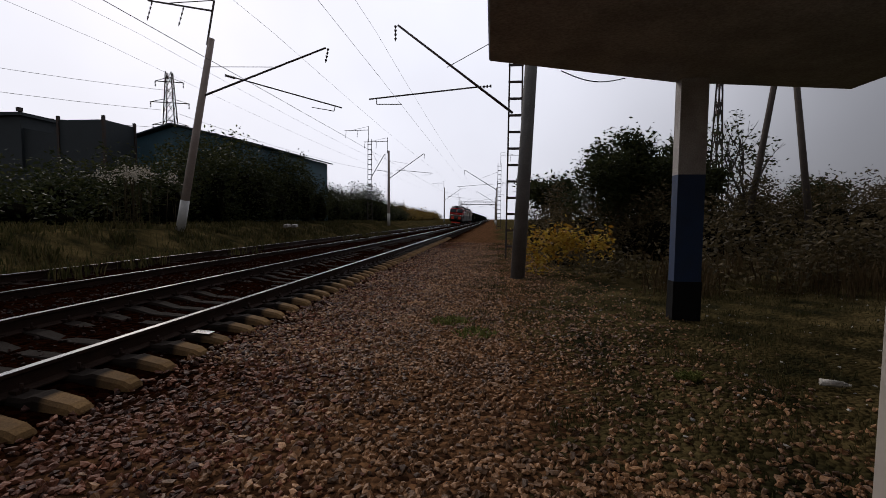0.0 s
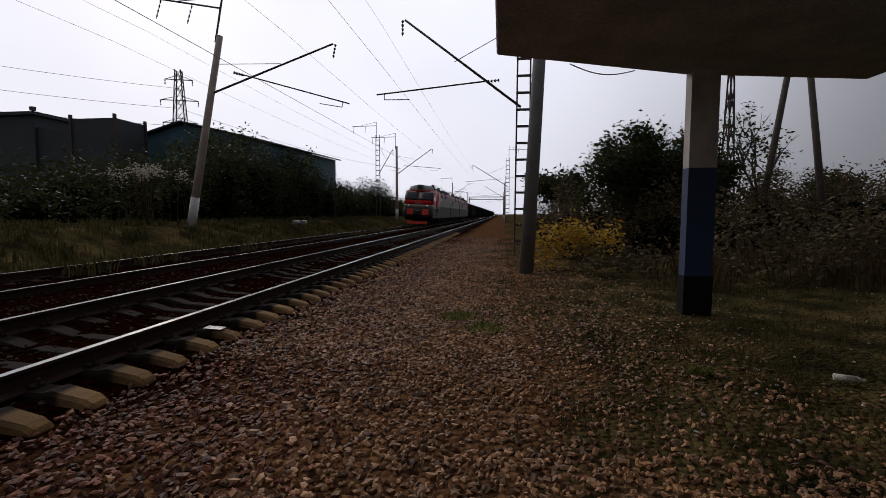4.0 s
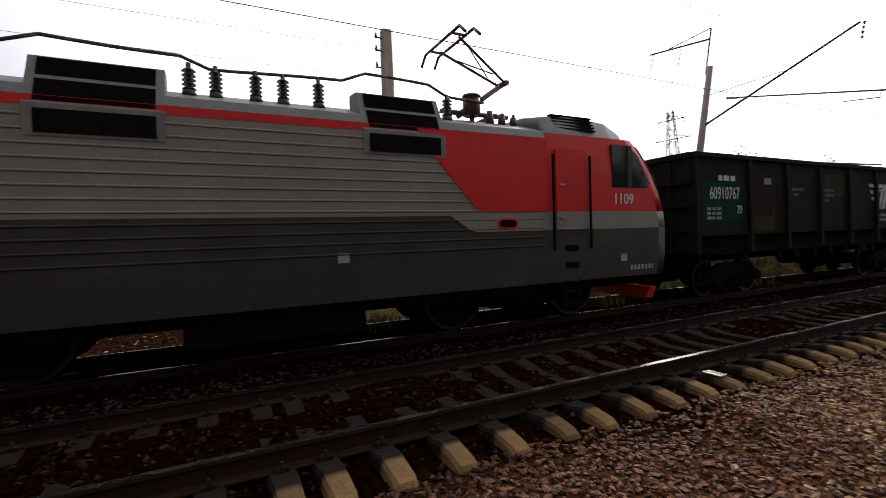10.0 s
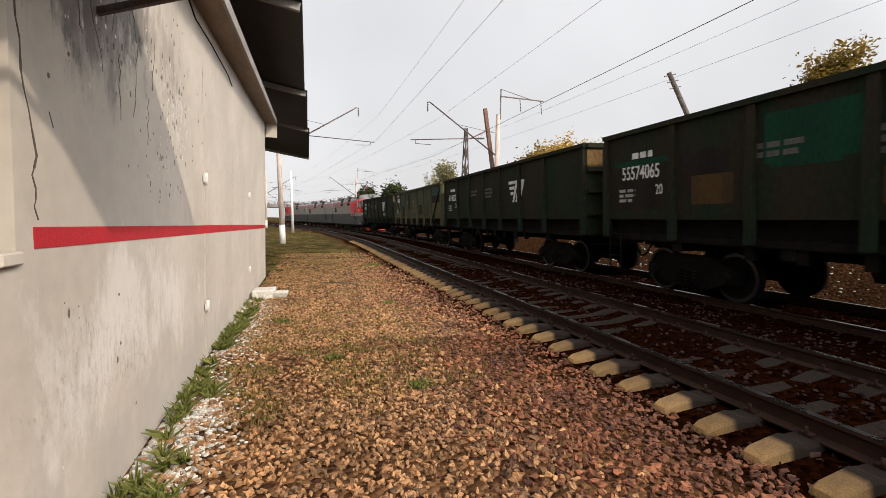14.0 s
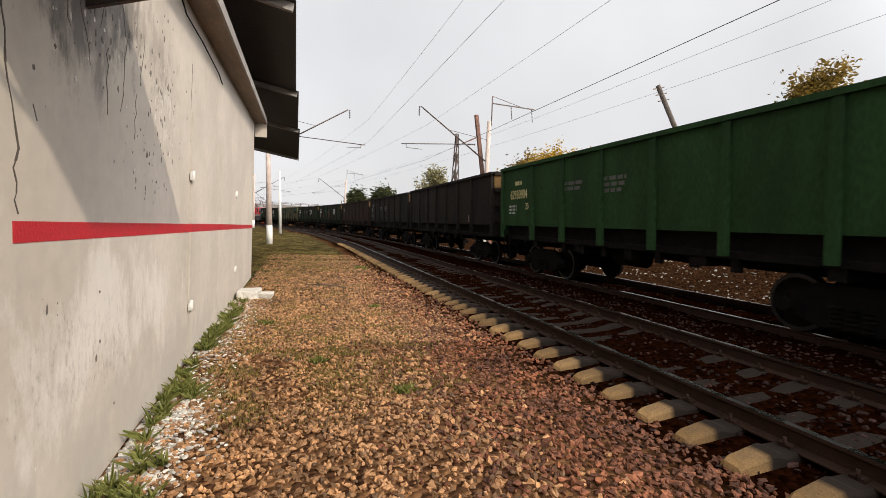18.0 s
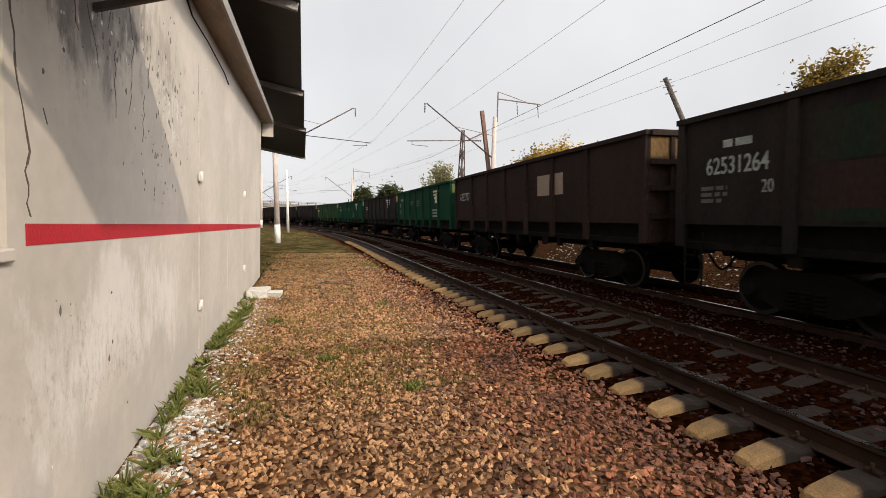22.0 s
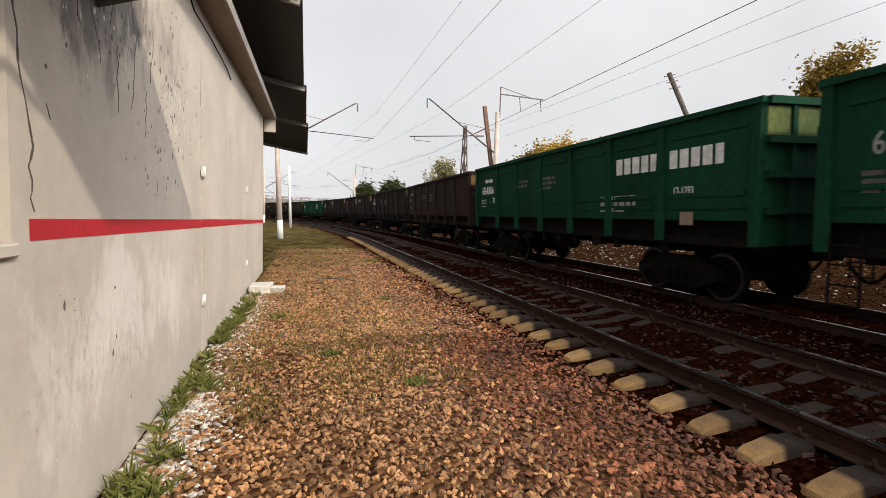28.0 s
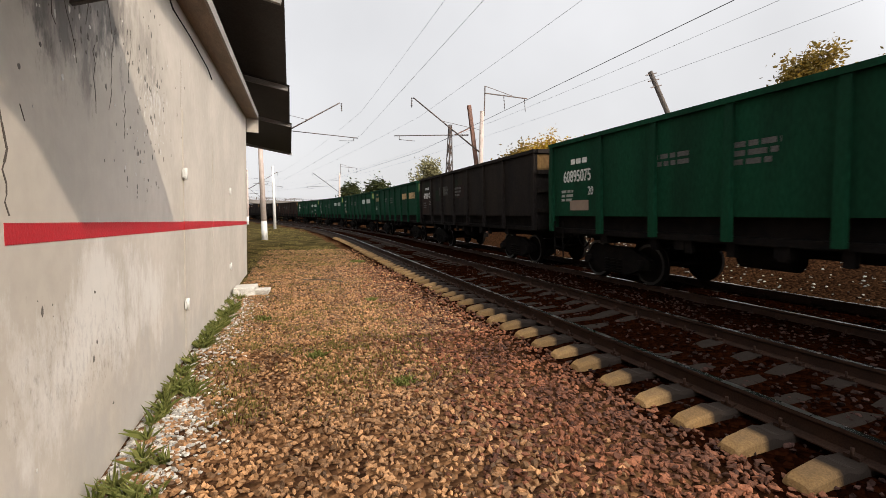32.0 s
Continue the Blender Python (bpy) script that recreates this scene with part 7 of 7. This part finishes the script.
def rubble(name, label, n, place, smin, smax, mat, seed):
    r = np.random.default_rng(seed)
    bm = bmesh.new()
    bmesh.ops.create_icosphere(bm, subdivisions=1, radius=1)
    base = np.array([v.co[:] for v in bm.verts])
    fc = np.array([[v.index for v in f.verts] for f in bm.faces])
    bm.free()
    V, F = [], []
    for k in range(n):
        x, y = place(r)
        s = r.uniform(smin, smax)
        q = base * (1 + 0.3 * r.normal(size=(12, 1))) * np.array([1, 0.75, 0.45]) * s
        a = r.uniform(0, 6.28)
        ro = np.array([[math.cos(a), -math.sin(a), 0], [math.sin(a), math.cos(a), 0], [0, 0, 1]])
        V.append(q @ ro.T + np.array([x, y, ground_z(x, y) + s * 0.2]))
        F.append(fc + 12 * k)
    return tagged(part(name, soup(name, np.concatenate(V), np.concatenate(F), mat), None), label, "rubble", kind="stuff")


rubble("wall_rubble", "white plaster rubble fallen along the wall", 7600, lambda r: (1.17 - abs(r.normal()) * 0.24, (-4.1 + 0.55 * r.normal()) if r.random() < 0.32 else ((-8.3 + 1.0 * r.normal()) if r.random() < 0.7 else r.uniform(-10.5, -2.0))), 0.006, 0.03, M_RUBBLE, 5)
rubble("trackside_rubble", "grey and white stone rubble beyond the tracks", 1500, lambda r: (r.uniform(-15.5, -10.9), r.uniform(-22, 2)), 0.015, 0.05, M_RUBBLE, 14)
rubble("scattered_chips", "pale stone chips scattered in the grass", 260, lambda r: (r.uniform(0.5, 7), r.uniform(3, 11)), 0.01, 0.024, M_RUBBLE, 6)
step_ = thing("door_step", "broken white concrete doorstep at the wall", "step")
for x0, x1, y0, y1, z1 in ((0.72, 1.18, -11.3, -10.5, 0.17), (0.45, 0.75, -11.1, -10.7, 0.09)):
    bm = bmesh.new()
    for v in box(bm, x0, x1, y0, y1, -0.1, z1):
        v.co += Vector((rg.uniform(-0.04, 0.04), rg.uniform(-0.05, 0.05), rg.uniform(-0.03, 0.03)))
    bevel(bm, 0.015)
    part("slab", bm, M_RUBBLE, step_)
stick = thing("fallen_branch", "thin dry branch lying on the gravel", "branch", m=pose(-0.9, -12.3, 0.03))
bm = bmesh.new()
pipe(bm, [(-0.5, 0.3, 0.0), (-0.1, 0.0, 0.04), (0.45, -0.1, 0.06), (0.6, 0.3, 0.1)], 0.012)
pipe(bm, [(-0.1, 0, 0.04), (0.0, 0.7, 0.05)], 0.009)
part("wood", bm, M_BARK, stick)
bottle = thing("plastic_bottle", "crushed pale plastic bottle lying in the grass", "litter", m=pose(3.15, 4.55, 0.05, 90, 0, 70))
bm = bmesh.new()
rod(bm, (0, 0, -0.1), (0, 0, 0.07), 0.032, 0.030, 10)
rod(bm, (0, 0, 0.07), (0, 0, 0.11), 0.030, 0.013, 10)
rod(bm, (0, 0, 0.11), (0, 0, 0.13), 0.014, 0.014, 8)
part("body", bm, M_RUBBLE, bottle)
beam = thing("old_sleepers", "grey old sleepers lying beyond the tracks", "timber", m=pose(-12.6, 27.5, 0.95, 0, 0, 20))
for k in range(2):
    bm = bmesh.new()
    box(bm, -0.13 + k * 0.45, 0.12 + k * 0.45, -1.3, 1.3 - k * 0.4, 0, 0.18)
    bevel(bm, 0.02)
    part("timber", bm, M_FASCIA, beam)

# ---- loose stones ----
def stone_field(xa, xb, total, mat, seed, low=-3.25, ys=(-16, 30)):
    r = np.random.default_rng(seed)
    bm = bmesh.new()
    bmesh.ops.create_icosphere(bm, subdivisions=1, radius=1)
    base = np.array([v.co[:] for v in bm.verts])
    fc = np.array([[v.index for v in f.verts] for f in bm.faces])
    bm.free()
    V, F, off = [], [], 0
    shapes = []
    for _ in range(12):
        q = base * (1 + 0.35 * r.normal(size=(12, 1))) * np.array([1.0, 0.74, 0.68])
        shapes.append(q)
    n = 0
    while n < total:
        x, y = r.uniform(xa, xb) + 0.4 * r.normal(), r.uniform(*ys)
        if x < low or (x > 1.14 and y < 1.7) or x > 4.2:
            continue
        dist = math.hypot(x, y)
        if r.random() > min(1.0, (4.2 / max(dist, 1.5)) ** 1.15) or math.hypot(x, y) < 0.35:
            continue
        if x > 0.2 and y > 3 and r.random() < 0.6:
            continue
        s = r.uniform(0.014, 0.031) * (1 + 0.2 * (x < -1.2))
        a, b = r.uniform(0, 6.28), r.uniform(-0.5, 0.5)
        ca, sa, cb, sb = math.cos(a), math.sin(a), math.cos(b), math.sin(b)
        rot = np.array([[ca, -sa, 0], [sa, ca, 0], [0, 0, 1]]) @ np.array([[1, 0, 0], [0, cb, -sb], [0, sb, cb]])
        V.append((shapes[n % 12] * s) @ rot.T + np.array([x, y, ground_z(x, y) + s * 0.25]))
        F.append(fc + off)
        off += 12
        n += 1
    return soup("ballast_stones", np.concatenate(V), np.concatenate(F), mat)


tagged(part("ballast_stones", stone_field(-3.4, -1.5, 15000, M_STONE_RED, 8), None), "loose dark red crushed stones along the track", "gravel", kind="stuff")
tagged(part("path_stones", stone_field(-1.6, 2.6, 29000, M_STONE, 9), None), "loose brown crushed stones on the path", "gravel", kind="stuff")
tagged(part("track_stones", stone_field(-9.6, -3.3, 7000, M_STONE_DARK, 10, -9.8), None), "greasy crushed stones between the rails, coloured darker for train shade", "gravel", kind="stuff")
tagged(part("distant_path_stones", stone_field(-2.6, 1.1, 13000, M_STONE, 12, -3.25, (-24, -6.5)), None), "loose brown crushed stones on the path beyond the door", "gravel", kind="stuff")
tagged(part("stones_ahead", stone_field(-3.2, 1.6, 11000, M_STONE, 13, -3.25, (4.5, 24)), None), "loose dark brown crushed stones beside the track ahead", "gravel", kind="stuff")


def motions():
    """The train runs past the camera, each vehicle along the line."""
    times = sorted({i * 1.0 for i in range(33)} | {t for t, _ in TRAIN})
    tilt = math.degrees(math.atan(CANT))
    for ob, behind in MOVING:
        rows = []
        for t in times:
            x, y, h = on_line(train_at(t) + behind, -GAP)
            rows.append((t, pose(x, y, ZR + 0.043, 0, tilt, h)))
        walk(ob, rows)


motions()
